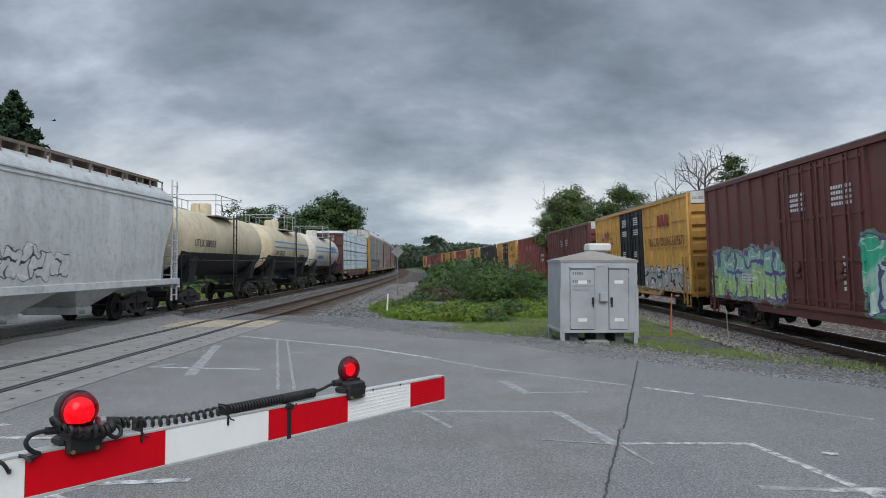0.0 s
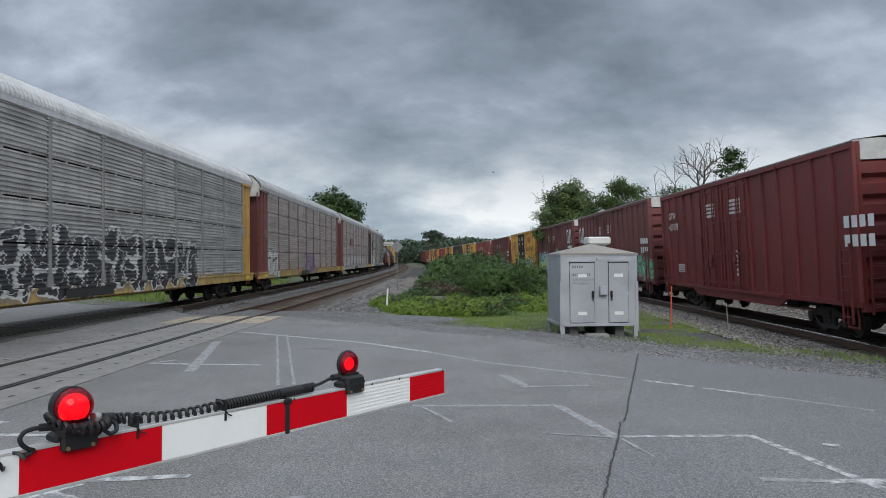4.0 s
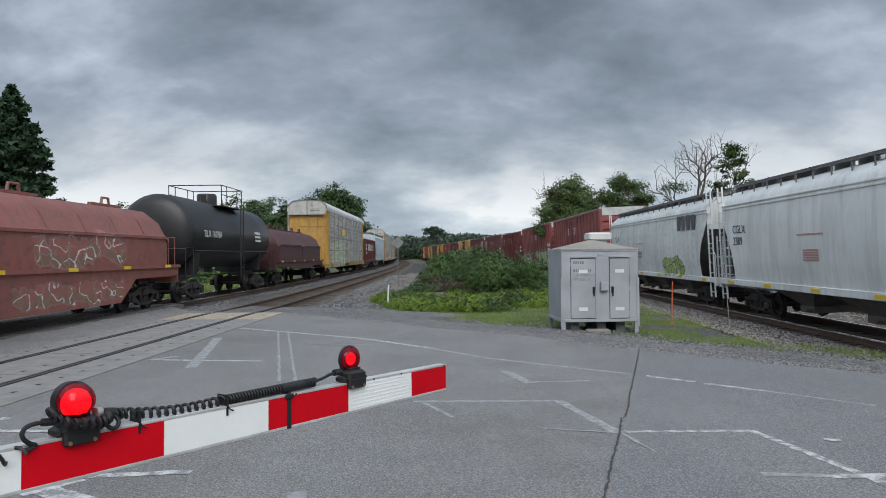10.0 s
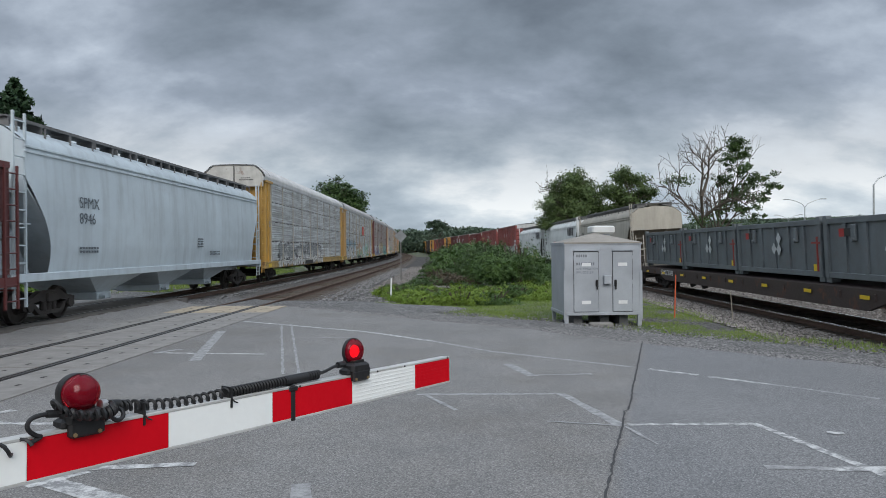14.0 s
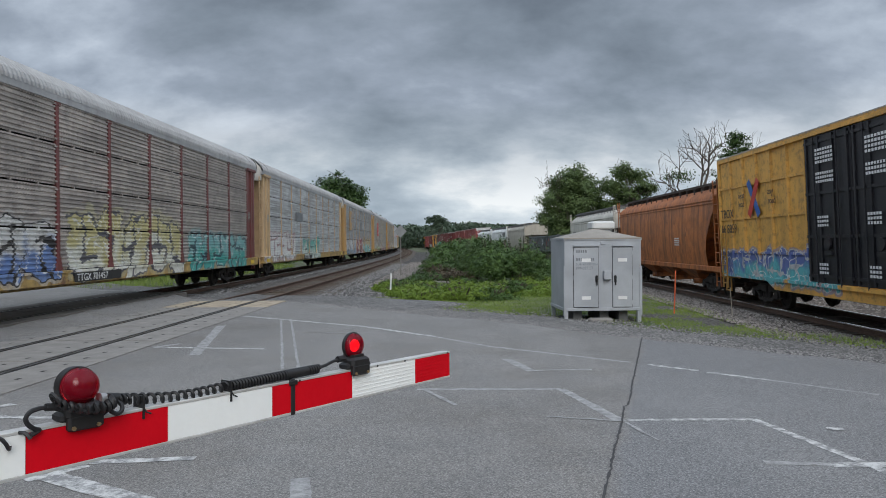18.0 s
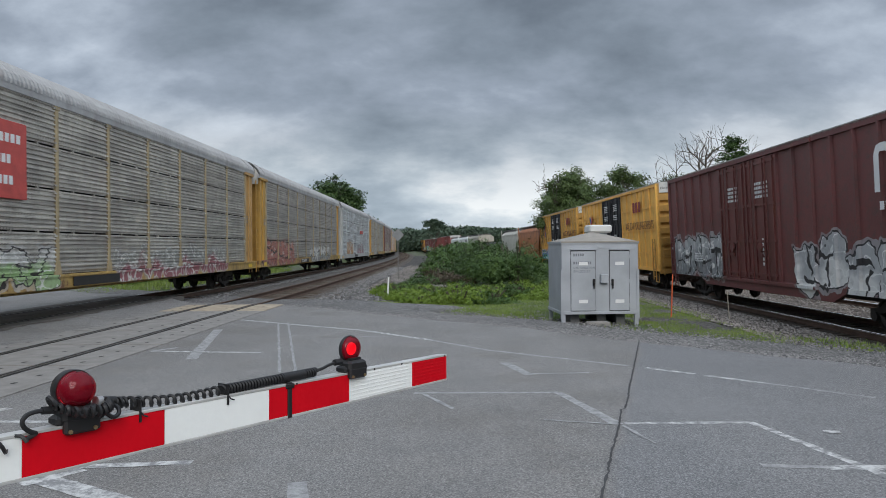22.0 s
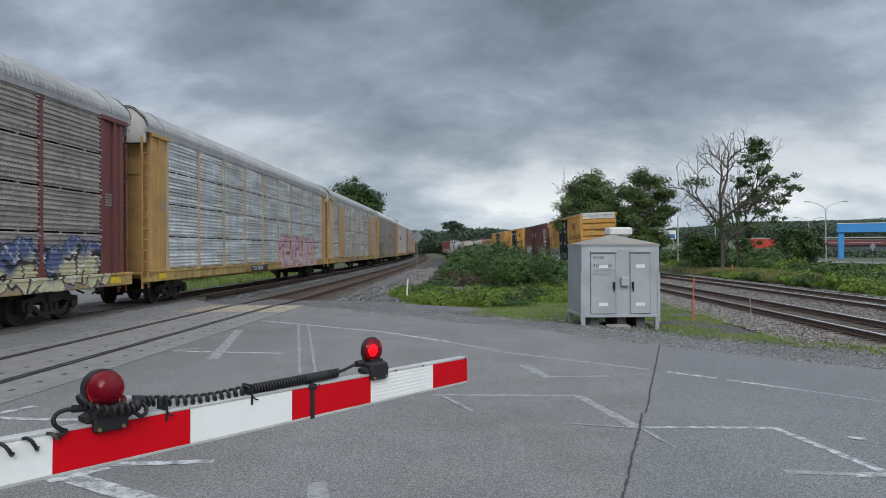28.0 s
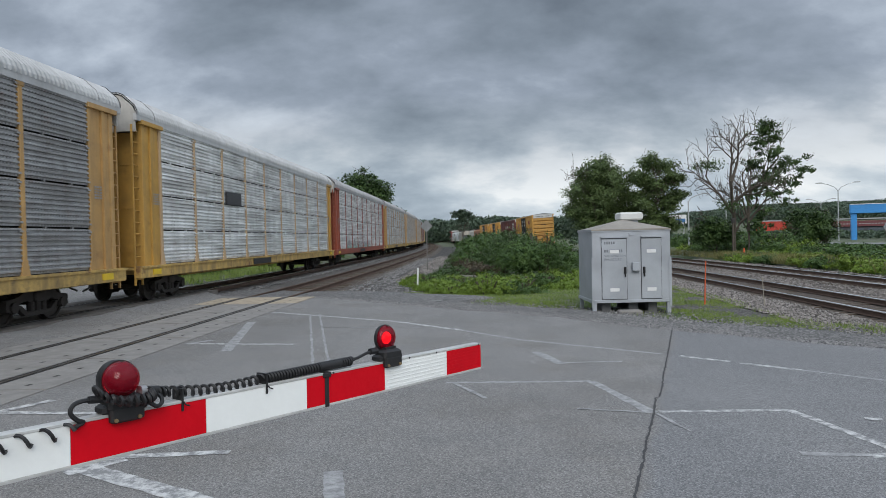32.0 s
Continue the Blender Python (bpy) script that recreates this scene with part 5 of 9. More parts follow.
def asphalt_mat():
    n = Nodes("worn_asphalt")
    fine, mid, big = n.noise(60.0, 4.0, 0.8), n.noise(1.4, 5.0, 0.6), n.noise(0.13, 4.0, 0.55)
    # two lanes laid at different times, older and browner on one side of the long joint
    sep = n.add("SeparateXYZ")
    n.put(n.pos, sep.inputs[0])
    lane = n.math("SUBTRACT", sep.outputs[0], n.math("ADD", n.math("MULTIPLY", sep.outputs[1], 0.315), -0.49))
    lane = n.steps(n.math("ADD", lane, n.math("MULTIPLY", n.math("SUBTRACT", n.noise(2.0, 3.0), 0.5), 0.3)), [(0.0, 0.0), (0.12, 1.0)])
    old = n.steps(big, [(0.35, (0.160, 0.155, 0.149)), (0.65, (0.216, 0.209, 0.202))])
    old = n.mix(n.steps(n.noise(0.55, 5.0, 0.6, shift=(3, 8, 0)), [(0.48, 0.0), (0.7, 0.75)]), old, (0.132, 0.119, 0.105))
    c = n.mix(lane, old, n.steps(big, [(0.35, (0.148, 0.151, 0.158)), (0.65, (0.19, 0.192, 0.198))]))
    c = n.mix(n.steps(mid, [(0.4, 0.0), (0.72, 0.45)]), c, (0.13, 0.131, 0.136))
    wear = n.noise(0.5, 3.0, 0.5, stretch=(1, 0.1, 1), vec=None)
    c = n.mix(n.math("MULTIPLY", n.steps(wear, [(0.45, 0.0), (0.7, 1.0)]), 0.3), c, (0.28, 0.275, 0.27))
    c = n.mix(n.steps(fine, [(0.36, 0.75), (0.47, 0.0), (0.53, 0.0), (0.64, 0.75)]), c, n.mix(n.math("GREATER_THAN", fine, 0.55), (0.07, 0.07, 0.072), (0.36, 0.36, 0.36)))
    v = n.add("TexVoronoi")
    v.inputs["Scale"].default_value = 74.0
    n.put(n.pos, v.inputs["Vector"])
    c = n.mix(0.62, c, n.mix(n.steps(v.outputs["Color"], [(0.2, 0.0), (0.8, 1.0)]), (0.5, 0.5, 0.5), (1.56, 1.53, 1.49)), "MULTIPLY")
    n.bump(n.math("ADD", fine, n.math("MULTIPLY", mid, 0.8)), 0.3, 0.012)
    return n.done(c, 0.82)


ASPHALT = asphalt_mat()
# the road runs aslant over the rails; its far edge is ragged
EDGE = [(-40.0, 50.0), (-30.0, 41.5), (-20.0, 33.2), (-13.0, 27.6), (-9.7, 25.0), (-5.9, 23.75), (-4.6, 22.9), (-1.35, 19.5), (1.6, 16.75), (3.9, 13.95), (6.9, 10.9), (12.0, 7.0), (22.0, -0.8), (34.0, -10.0)]


def road_z(x, y):
    """The road climbs a little to the far track."""
    o = x - np.interp(y, NEAR[2], NEAR[1])
    return LEFT_Z * min(1.0, max(0.0, (-1.75 - o) / 0.75))


def road_g():
    g = G()
    pts = []
    for (a, b), (c, d) in zip(EDGE, EDGE[1:]):
        n = max(2, int(math.hypot(c - a, d - b) / 0.35))
        for k in range(n):
            t = k / n
            j = 0.10 * noise.noise((a + (c - a) * t, b + (d - b) * t, 4.0)) * 2
            pts.append((a + (c - a) * t + j, b + (d - b) * t + j))
    pts.append(EDGE[-1])
    rows = []
    for k, (x, y) in enumerate(pts):
        row = [(x + 0.25, y + 0.28, -0.16), (x, y, road_z(x, y) - 0.004)]
        row += [(x - d * 0.667, y - d * 0.745, road_z(x - d * 0.667, y - d * 0.745)) for d in (1, 2, 3, 4, 5, 6, 8, 10, 12, 14, 16, 18, 20, 24, 28, 32, 38, 44)]
        rows.append(row + [(x - 30.3, y - 33.8, -0.3)])
    return g.sheet(rows)


road = solid("road", road_g(), ASPHALT, "worn grey asphalt road across the rails", "road", kind="structure")


def road_paint():
    n = Nodes("worn_road_paint")
    worn = n.noise(7.0, 6.0, 0.75)
    c = n.mix(n.steps(worn, [(0.43, 1.0), (0.58, 0.0)]), (0.56, 0.56, 0.55), (0.21, 0.21, 0.212))
    n.bump(n.noise(120.0, 2.0), 0.3, 0.004)
    return n.done(c, 0.75)


def faint_paint():
    n = Nodes("faded_road_paint")
    worn = n.noise(9.0, 6.0, 0.75)
    c = n.mix(n.steps(worn, [(0.40, 1.0), (0.62, 0.0)]), (0.38, 0.38, 0.38), (0.20, 0.20, 0.202))
    return n.done(c, 0.8)


PAINT, FAINT = road_paint(), faint_paint()


def stripe(points, width, mat, level, ragged=0.012):
    """A thin painted line along points."""
    g, rows = G(), []
    pts = []
    for (a, b), (c, d) in zip(points, points[1:]):
        n = max(2, int(math.hypot(c - a, d - b) / 0.12))
        pts += [(a + (c - a) * k / n, b + (d - b) * k / n) for k in range(n)]
    pts.append(points[-1])
    for k, (x, y) in enumerate(pts):
        p, q = pts[max(k - 1, 0)], pts[min(k + 1, len(pts) - 1)]
        l = math.hypot(q[0] - p[0], q[1] - p[1]) or 1
        nx, ny = (q[1] - p[1]) / l, -(q[0] - p[0]) / l
        w1, w2 = (width / 2 + ragged * random.uniform(-1, 1) for _ in range(2))
        rows.append([(x - nx * w1, y - ny * w1, level), (x + nx * w2, y + ny * w2, level)])
    g.sheet(rows)
    ob = obj("road_marking", mesh_of("road_marking", g), mat, road)
    return ob


for k, (pts, w, mat) in enumerate((
        ([(-5.47, 18.79), (-1.9, 16.25), (-0.3, 14.5)], 0.13, PAINT), ([(-0.3, 14.5), (0.8, 13.01), (2.96, 11.2)], 0.1, FAINT),
        ([(3.17, 11.0), (3.75, 10.45)], 0.11, PAINT), ([(3.85, 10.33), (4.45, 9.75)], 0.1, PAINT), ([(4.45, 9.75), (5.4, 8.75)], 0.07, FAINT),
        ([(-0.4, 9.23), (1.5, 9.2)], 0.09, FAINT), ([(1.5, 9.2), (1.87, 7.54)], 0.13, FAINT), ([(1.95, 7.58), (3.32, 7.59)], 0.085, PAINT),
        ([(3.32, 7.59), (3.66, 5.85), (3.75, 5.4)], 0.1, PAINT), ([(2.76, 6.1), (3.3, 6.04)], 0.1, FAINT), ([(3.3, 6.04), (4.2, 6.0)], 0.13, PAINT),
        ([(0.99, 11.58), (1.28, 10.47)], 0.16, FAINT), ([(1.28, 10.55), (2.2, 10.61)], 0.08, FAINT), ([(-5.53, 13.15), (-3.38, 12.87)], 0.11, PAINT),
        ([(-4.42, 12.16), (-5.37, 16.59)], 0.2, FAINT), ([(-5.53, 13.15), (-5.2, 13.6)], 0.14, FAINT), ([(-4.3, 18.08), (-2.55, 10.8)], 0.05, FAINT), ([(-4.05, 18.08), (-2.3, 10.8)], 0.05, FAINT),
        ([(-3.28, 6.2), (-2.28, 6.3)], 0.12, PAINT), ([(-3.5, 5.75), (-3.2, 6.15)], 0.2, PAINT), ([(-3.42, 5.89), (-2.37, 5.28), (-1.9, 5.0)], 0.2, PAINT), ([(-5.6, 7.9), (-4.35, 7.8)], 0.12, PAINT),
        ([(-5.6, 7.95), (-5.3, 8.5)], 0.14, PAINT), ([(-1.22, 5.75), (-1.0, 4.8)], 0.16, FAINT), ([(1.1, 7.75), (1.87, 7.54)], 0.05, FAINT), ([(1.9, 7.5), (2.05, 6.8)], 0.04, FAINT),
        ([(-0.3, 9.2), (0.1, 8.3)], 0.06, FAINT), ([(-3.4, 15.3), (-1.2, 15.0)], 0.05, FAINT), ([(3.9, 7.2), (4.05, 7.15)], 0.1, PAINT), ([(4.6, 6.6), (4.9, 6.55)], 0.08, PAINT))):
    stripe(pts, w, mat, 0.002 + 0.00014 * k)

# the long joint in the asphalt
crack_mat = plain("tar_joint", (0.06, 0.06, 0.062), 0.85)
g = G()
rows = []
y = 13.95
while y > 2.0:
    x = 3.9 + (y - 13.95) * (3.9 - 1.34) / (13.95 - 5.82) * (0.9 if y > 8.2 else 1.0) + 0.018 * noise.noise((0, y * 1.3, 2)) + 0.018 * noise.noise((0, y * 9, 1)) - (0.15 if y > 8.2 else 0.0) * (13.95 - y) / 5.75
    w = 0.011 + 0.01 * noise.noise((3, y * 7, 0))
    rows.append([(x - w, y, 0.008), (x + w, y, 0.008)])
    y -= 0.05
g.sheet(rows)
obj("crack", mesh_of("crack", g), crack_mat, road)

# gravel verge between road edge and grass
g, rows = G(), []
for (a, b), (c, d) in zip(EDGE, EDGE[1:]):
    n = max(2, int(math.hypot(c - a, d - b) / 0.5))
    for k in range(n):
        x, yy = a + (c - a) * k / n, b + (d - b) * k / n
        w = 2.0 + 0.5 * noise.noise((x * 0.5, yy * 0.5, 9)) + (1.6 if x < -2.2 else 0.0)
        rows.append([(x - 0.5 + 0, yy - 0.55, -0.06), (x + 0.15, yy + 0.17, -0.035), (x + w * 0.4, yy + w * 0.45, -0.05), (x + w * 0.75, yy + w * 0.8, -0.09), (x + w, yy + w, -0.3)])
g.sheet(rows)
solid("gravel_verge", g, SHOULDER, "grey gravel verge along the asphalt edge", "verge", kind="structure")


def bed(line, z, name, mat, s0, s1, half=2.5, cant=0.0):
    g, rows = G(), []
    s = s0
    while s <= s1:
        row = []
        for off, dz in ((-half - 0.9, -0.75), (-half, -0.3), (-1.35, -0.2), (1.35, -0.2), (half, -0.3), (half + 0.9, -0.75)):
            x, y, h = at_track(line, s, off)
            row.append((x, y, z + dz + off * math.tan(radians(cant)) * (1.0 if abs(off) < half else 0.0) + 0.03 * noise.noise((x, y, 1))))
        rows.append(row)
        s += 1.5 if s < 90 else 8
    g.sheet(rows)
    return solid(name, g, mat, "bed of crushed stone under the track", "ballast", kind="structure")


def rail_profile():
    return [(-0.075, -0.18), (0.075, -0.18), (0.075, -0.165), (0.012, -0.14), (0.012, -0.045), (0.037, -0.035), (0.037, -0.004), (0.028, 0.0), (-0.028, 0.0), (-0.037, -0.004), (-0.037, -0.035), (-0.012, -0.045), (-0.012, -0.14), (-0.075, -0.165)]


RAIL_SIDE = plain("rusty_rail_side", (0.10, 0.062, 0.045), 0.85, 0.1)
RAIL_TOP = plain("polished_rail_head", (0.90, 0.90, 0.91), 0.22, 0.9, vary=0.05)
TIE = plain("weathered_tie_wood", (0.10, 0.078, 0.06), 0.9, vary=0.4)


def lay_track(line, z, name, s0=-60, s1=520, bright=True, cant=0.0):
    k_ = math.tan(radians(cant))
    t = thing(name, "railway track with steel rails on wooden sleepers", "track", "tracks", "structure")
    for off in (-0.752, 0.752):
        for nm, mat, prof in (("rail", RAIL_SIDE, rail_profile()), ("rail_head", RAIL_TOP if bright else RAIL_SIDE, [(-0.041, -0.024), (0.041, -0.024), (0.041, -0.004), (0.03, 0.005), (-0.03, 0.005), (-0.041, -0.004)])):
            g, rings = G(), []
            s = s0
            while s <= s1:
                x, y, h = at_track(line, s, off)
                rings.append([(x + a * math.cos(h), y - a * math.sin(h), z + b + off * k_) for a, b in prof])
                s += 3 if s < 120 else 8
            g.loft(rings)
            part(nm, g, mat, t)
    g = G()
    s = s0 + 0.3
    while s < 260:
        x, y, h = at_track(line, s)
        c, d = math.cos(h), math.sin(h)
        a = random.uniform(-0.02, 0.02)
        i = len(g.v)
        for zz in (z - 0.36, z - 0.19 + a):
            for u, w in ((-1.3, -0.11), (1.3, -0.11), (1.3, 0.11), (-1.3, 0.11)):
                g.v.append((x + u * c + w * d, y - u * d + w * c, zz + u * k_))
        g.f += [tuple(i + q for q in f) for f in ((4, 5, 6, 7), (0, 1, 5, 4), (1, 2, 6, 5), (2, 3, 7, 6), (3, 0, 4, 7))]
        s += 0.53
    ties = part("sleeper", g, TIE, t, "weathered wooden sleepers")
    ties["kind"] = "stuff"
    return t


lay_track(LEFT, LEFT_Z, "track_1")
lay_track(NEAR, NEAR_Z, "track_2", bright=False)
lay_track(RIGHT, RIGHT_Z, "track_3", cant=CANT)
lay_track(RIGHT2, RIGHT_Z, "track_4", cant=CANT)
bed(LEFT, LEFT_Z, "ballast_1", BALLAST, 26.0, 520)
bed(NEAR, NEAR_Z - 0.004, "ballast_2", BALLAST_BROWN, 24.6, 520)
# grey stone bank beside the near track
g, rows = G(), []
sv = 23.0
while sv < 46:
    rows.append([(*at_track(NEAR, sv, o)[:2], z + 0.05 * noise.noise((o * 2, sv, 3))) for o, z in ((1.9, -0.3), (2.6, -0.26), (3.6, -0.24), (4.6, -0.3), (5.6, -0.45), (6.6, -0.9))])
    sv += 1.5
g.sheet(rows)
solid("stone_bank", g, BANK, "bank of grey crushed stone beside the track", "ballast", kind="structure")
bed(RIGHT, RIGHT_Z, "ballast_3", BALLAST_BROWN, -60, 520, cant=CANT)
bed(RIGHT2, RIGHT_Z - 0.004, "ballast_4", BALLAST_BROWN, -60, 520, cant=CANT)

# crossing: concrete panels on the near track, asphalt on the far one, flat dark strips for the shade in the flangeways
# by the rails
PANEL = plain("concrete_crossing_panel", (0.25, 0.238, 0.224), 0.85, vary=0.25)
TIMBER = plain("sandy_timber_end", (0.40, 0.335, 0.25), 0.85, vary=0.3)
GAPS = plain("flangeway_shade", (0.03, 0.028, 0.027), 0.9)
WORN_RAIL = plain("worn_rail_head", (0.16, 0.15, 0.145), 0.35, 0.7)
deck = thing("crossing_deck", "concrete panels that carry the road over the rails", "crossing panel", kind="structure")


def strip(line, o0, o1, z, sa, sb):
    g, rows = G(), []
    s = sa
    while s <= sb:
        a, b = at_track(line, s, o0), at_track(line, s, o1)
        rows.append([(a[0], a[1], z), (b[0], b[1], z)])
        s += 1.0
    return g.sheet(rows)


for line, end, zt in ((NEAR, 24.0, NEAR_Z), (LEFT, 27.0, LEFT_Z)):
    for o in (-0.752, 0.752):
        part("flangeway", strip(line, o - 0.11, o + 0.11, zt + 0.006, -12, end), GAPS, deck)
        part("rail_head", strip(line, o - 0.034, o + 0.034, zt + 0.0115, -12, end), WORN_RAIL, deck)
for k in range(13):
    sa, sb = -8.0 + k * 2.45, -8.0 + k * 2.45 + 2.4
    for o0, o1 in ((-1.5, -0.87), (-0.63, 0.63), (0.87, 1.75)):
        q = []
        for s, o in ((sa, o0), (sa, o1), (sb, o1), (sb, o0)):
            x, y, h = at_track(NEAR, s, o)
            q.append((x, y))
        p = part("panel", G().prism_z(q, -0.2, 0.014), TIMBER if k == 12 else PANEL, deck, "sandy timber end panel" if k == 12 else "")
        hb = G()
        for c in (0.12, 0.38, 0.63, 0.88):
            x, y, h = at_track(NEAR, sa + (sb - sa) * c, (o0 + o1) / 2 + (0.0 if o1 - o0 < 1 else 0.3))
            hb.box(x - 0.03, x + 0.03, y - 0.05, y + 0.05, 0.0145, 0.0165)
        part("bolt_recess", hb, STEEL_DARK, p)

PLANK = plain("dark_crossing_plank", (0.15, 0.135, 0.12), 0.9, vary=0.35)
for k in range(14):
    sa, sb = -8.0 + k * 2.45, -8.0 + k * 2.45 + 2.42
    for o0, o1 in ((-1.45, -0.88), (-0.62, -0.02), (0.0, 0.62), (0.88, 1.4)):
        q = []
        for s, o in ((sa, o0), (sa, o1), (sb, o1), (sb, o0)):
            x, y, h = at_track(LEFT, s, o)
            q.append((x, y))
        part("plank", G().prism_z(q, LEFT_Z - 0.2, LEFT_Z + 0.009), PLANK, deck, "dark weathered crossing plank" if k == 0 and o0 < -1 else "")

# ---- gate arm close by ----
def rounded(points, n=5):
    """Points on a smooth curve through the given ones."""
    p = [Vector(q) for q in points]
    p = [p[0] * 2 - p[1]] + p + [p[-1] * 2 - p[-2]]
    out = []
    for a, b, c, d in zip(p, p[1:], p[2:], p[3:]):
        for k in range(n):
            t = k / n
            out.append(0.5 * (2 * b + (c - a) * t + (2 * a - 5 * b + 4 * c - d) * t * t + (3 * b - a - 3 * c + d) * t ** 3))
    return out + [p[-2]]


def gate():
    """Arm from its tip back past the eye to a mast."""
    tip, way = Vector((-0.0107, 3.3845, 1.351)), Vector((-0.5867, -0.8098, 0.0)).normalized()
    m = Matrix.Translation(tip) @ Matrix(((way.x, -way.y, 0, 0), (way.y, way.x, 0, 0), (0, 0, 1, 0), (0, 0, 0, 1))) @ pose(0, 0, 0, 0.8, -1.16)
    # x runs back along the arm, y towards the eye
    arm = thing("crossing_gate", "red and white striped level crossing gate, lowered", "gate", m=m)
    red, white = plain("red_reflective_sheet", (0.62, 0.003, 0.012), 0.55, vary=0.12), plain("white_reflective_sheet", (0.84, 0.86, 0.84), 0.4, vary=0.06)
    alu = plain("arm_aluminium", (0.6, 0.6, 0.58), 0.45, 0.4, 6.0, 0.25)
    for m_ in (red, white):
        m_.node_tree.nodes["Principled BSDF"].inputs["Specular IOR Level"].default_value = 0.12
    Lg = 4.9
    part("beam", G().box(0, Lg, -0.022, 0.022, -0.06, 0.062, 0.005).box(0, Lg, 0.02, 0.026, 0.0535, 0.062, 0.001).box(0, Lg, 0.02, 0.026, -0.062, -0.0535, 0.001), alu, arm, "dull hollow aluminium beam")
    cuts = [0.0, 0.264]
    while cuts[-1] < Lg:
        cuts.append(cuts[-1] + 0.406)
    for k, (a, b) in enumerate(zip(cuts, cuts[1:])):
        b = min(b, Lg)
        for y in (-1, 1):
            part("stripe", G().box(a + 0.001, b - 0.001, *sorted((y * 0.0225, y * 0.0245)), -0.0528, 0.0528), white if k % 2 else red, arm, "red reflective stripe" if k == 0 and y == 1 else "")
    # the end sheet is lightly ribbed
    for k in range(7):
        z = -0.044 + k * 0.0147
        part("rib", G().box(0.268, 0.664, 0.0243, 0.0256, z - 0.003, z + 0.003, 0.0005), white, arm)
        part("rib", G().box(0.004, 0.262, 0.0243, 0.0252, z - 0.003, z + 0.003, 0.0004), red, arm)
    part("strap", G().box(0.972, 0.992, -0.027, 0.029, -0.064, 0.066, 0.002), RUBBER, arm, "black strap")
    part("strap_buckle", G().box(0.962, 1.002, 0.024, 0.032, 0.045, 0.062, 0.003), RUBBER, arm)
    part("end_cap", G().box(-0.004, 0.004, -0.021, 0.021, -0.06, 0.06), alu, arm)
    for x in (0.02, 0.34, 0.52, 0.95):
        part("rivet", G().cyl((x, 0.02, 0.057), (x, 0.029, 0.057), 0.004, 6), STEEL_DARK, arm)
    brass = plain("dull_brass", (0.30, 0.22, 0.12), 0.5, 0.6)
    for k, (x, deep) in enumerate(((0.636, 0.5), (1.742, 1.0))):
        lamp = part("lamp_base", G().box(x - 0.075, x + 0.06, -0.03, 0.03, 0.06, 0.088, 0.008).box(x - 0.055, x + 0.05, -0.02, 0.045, 0.066, 0.108, 0.01).box(
            x - 0.052, x + 0.046, 0.022, 0.046, 0.036, 0.08, 0.006).box(x - 0.03, x + 0.03, -0.03, 0.03, 0.1, 0.118), RUBBER, arm, "black lamp bracket")
        hs, cz = G(), 0.152
        hs.loft([[(x + r * math.cos(a), yy * deep, cz + r * math.sin(a)) for a in (2 * math.pi * j / 28 for j in range(28))] for yy, r in ((-0.046, 0.03), (-0.044, 0.045), (-0.03, 0.0525), (-0.004, 0.0545), (0.002, 0.0535), (0.002, 0.05), (-0.026, 0.047), (-0.03, 0.01))])
        part("housing", hs, RUBBER, lamp, "round black lamp housing", True)
        ln = G()
        ln.loft([[(x + r * math.cos(a), yy * deep, cz + r * math.sin(a)) for a in (2 * math.pi * j / 32 for j in range(32))] for yy, r in ((-0.002, 0.0512), (0.012, 0.0508), (0.026, 0.0475), (0.039, 0.0405), (0.049, 0.03), (0.0545, 0.018), (0.057, 0.006), (0.0572, 0.001))], caps=False)
        part("lens", ln, LENS, lamp, "domed clear red lens", True)
        part("screw", G().cyl((x, 0.004, cz + 0.047), (x, 0.018, cz + 0.0505), 0.004, 6), STEEL_DARK, lamp)
        for q in (-0.034, 0.034):
            part("screw", G().cyl((x + q, 0.045, 0.046), (x + q, 0.051, 0.046), 0.006, 6), brass, lamp)
        # bulb on an added plate that turns inside the lens to make the flash
        holder = part("added_bulb_plate", G().spun([(0.001, -0.003), (0.046, -0.003), (0.046, 0.001), (0.001, 0.001)], 24), DEEP_RED, lamp, "added dark red plate that carries the bulb", m=Matrix.Translation((x, 0.004 * deep, cz)) @ pose(0, 0, 0, -90))
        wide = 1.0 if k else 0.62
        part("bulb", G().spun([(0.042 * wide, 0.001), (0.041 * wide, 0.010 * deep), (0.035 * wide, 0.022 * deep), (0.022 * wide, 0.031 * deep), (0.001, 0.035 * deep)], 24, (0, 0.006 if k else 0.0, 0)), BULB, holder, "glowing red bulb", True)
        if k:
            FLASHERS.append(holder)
    # coiled cable
    def coil(x0, x1, z0, z1, turns, r, y=0.0, sag=0.0, thick=0.0052):
        pts = []
        n = turns * 10
        for k in range(n + 1):
            t = k / n
            a = 2 * math.pi * turns * t
            pts.append((x0 + (x1 - x0) * t, y + r * math.cos(a), z0 + (z1 - z0) * t - sag * math.sin(math.pi * t) + r * math.sin(a)))
        return G().tube(pts, thick, 5)
    part("cable", coil(0.835, 0.99, 0.084, 0.082, 13, 0.0135, 0.004, 0, 0.0058), RUBBER, arm, "tightly coiled black cable", True)
    part("cable", G().cyl((0.90, 0.004, 0.083), (1.0, 0.004, 0.082), 0.0185, 10), RUBBER, arm, "rubber sleeve on the cable", True)
    part("cable", coil(0.99, 1.255, 0.082, 0.078, 21, 0.0135, 0.004), RUBBER, arm, "tightly coiled black cable", True)
    part("cable", coil(1.255, 1.60, 0.080, 0.094, 13, 0.0135, 0.004, 0.012), RUBBER, arm, "stretched coiled black cable", True)
    part("cable", coil(1.60, 1.655, 0.094, 0.100, 4, 0.013, 0.006), RUBBER, arm, "", True)
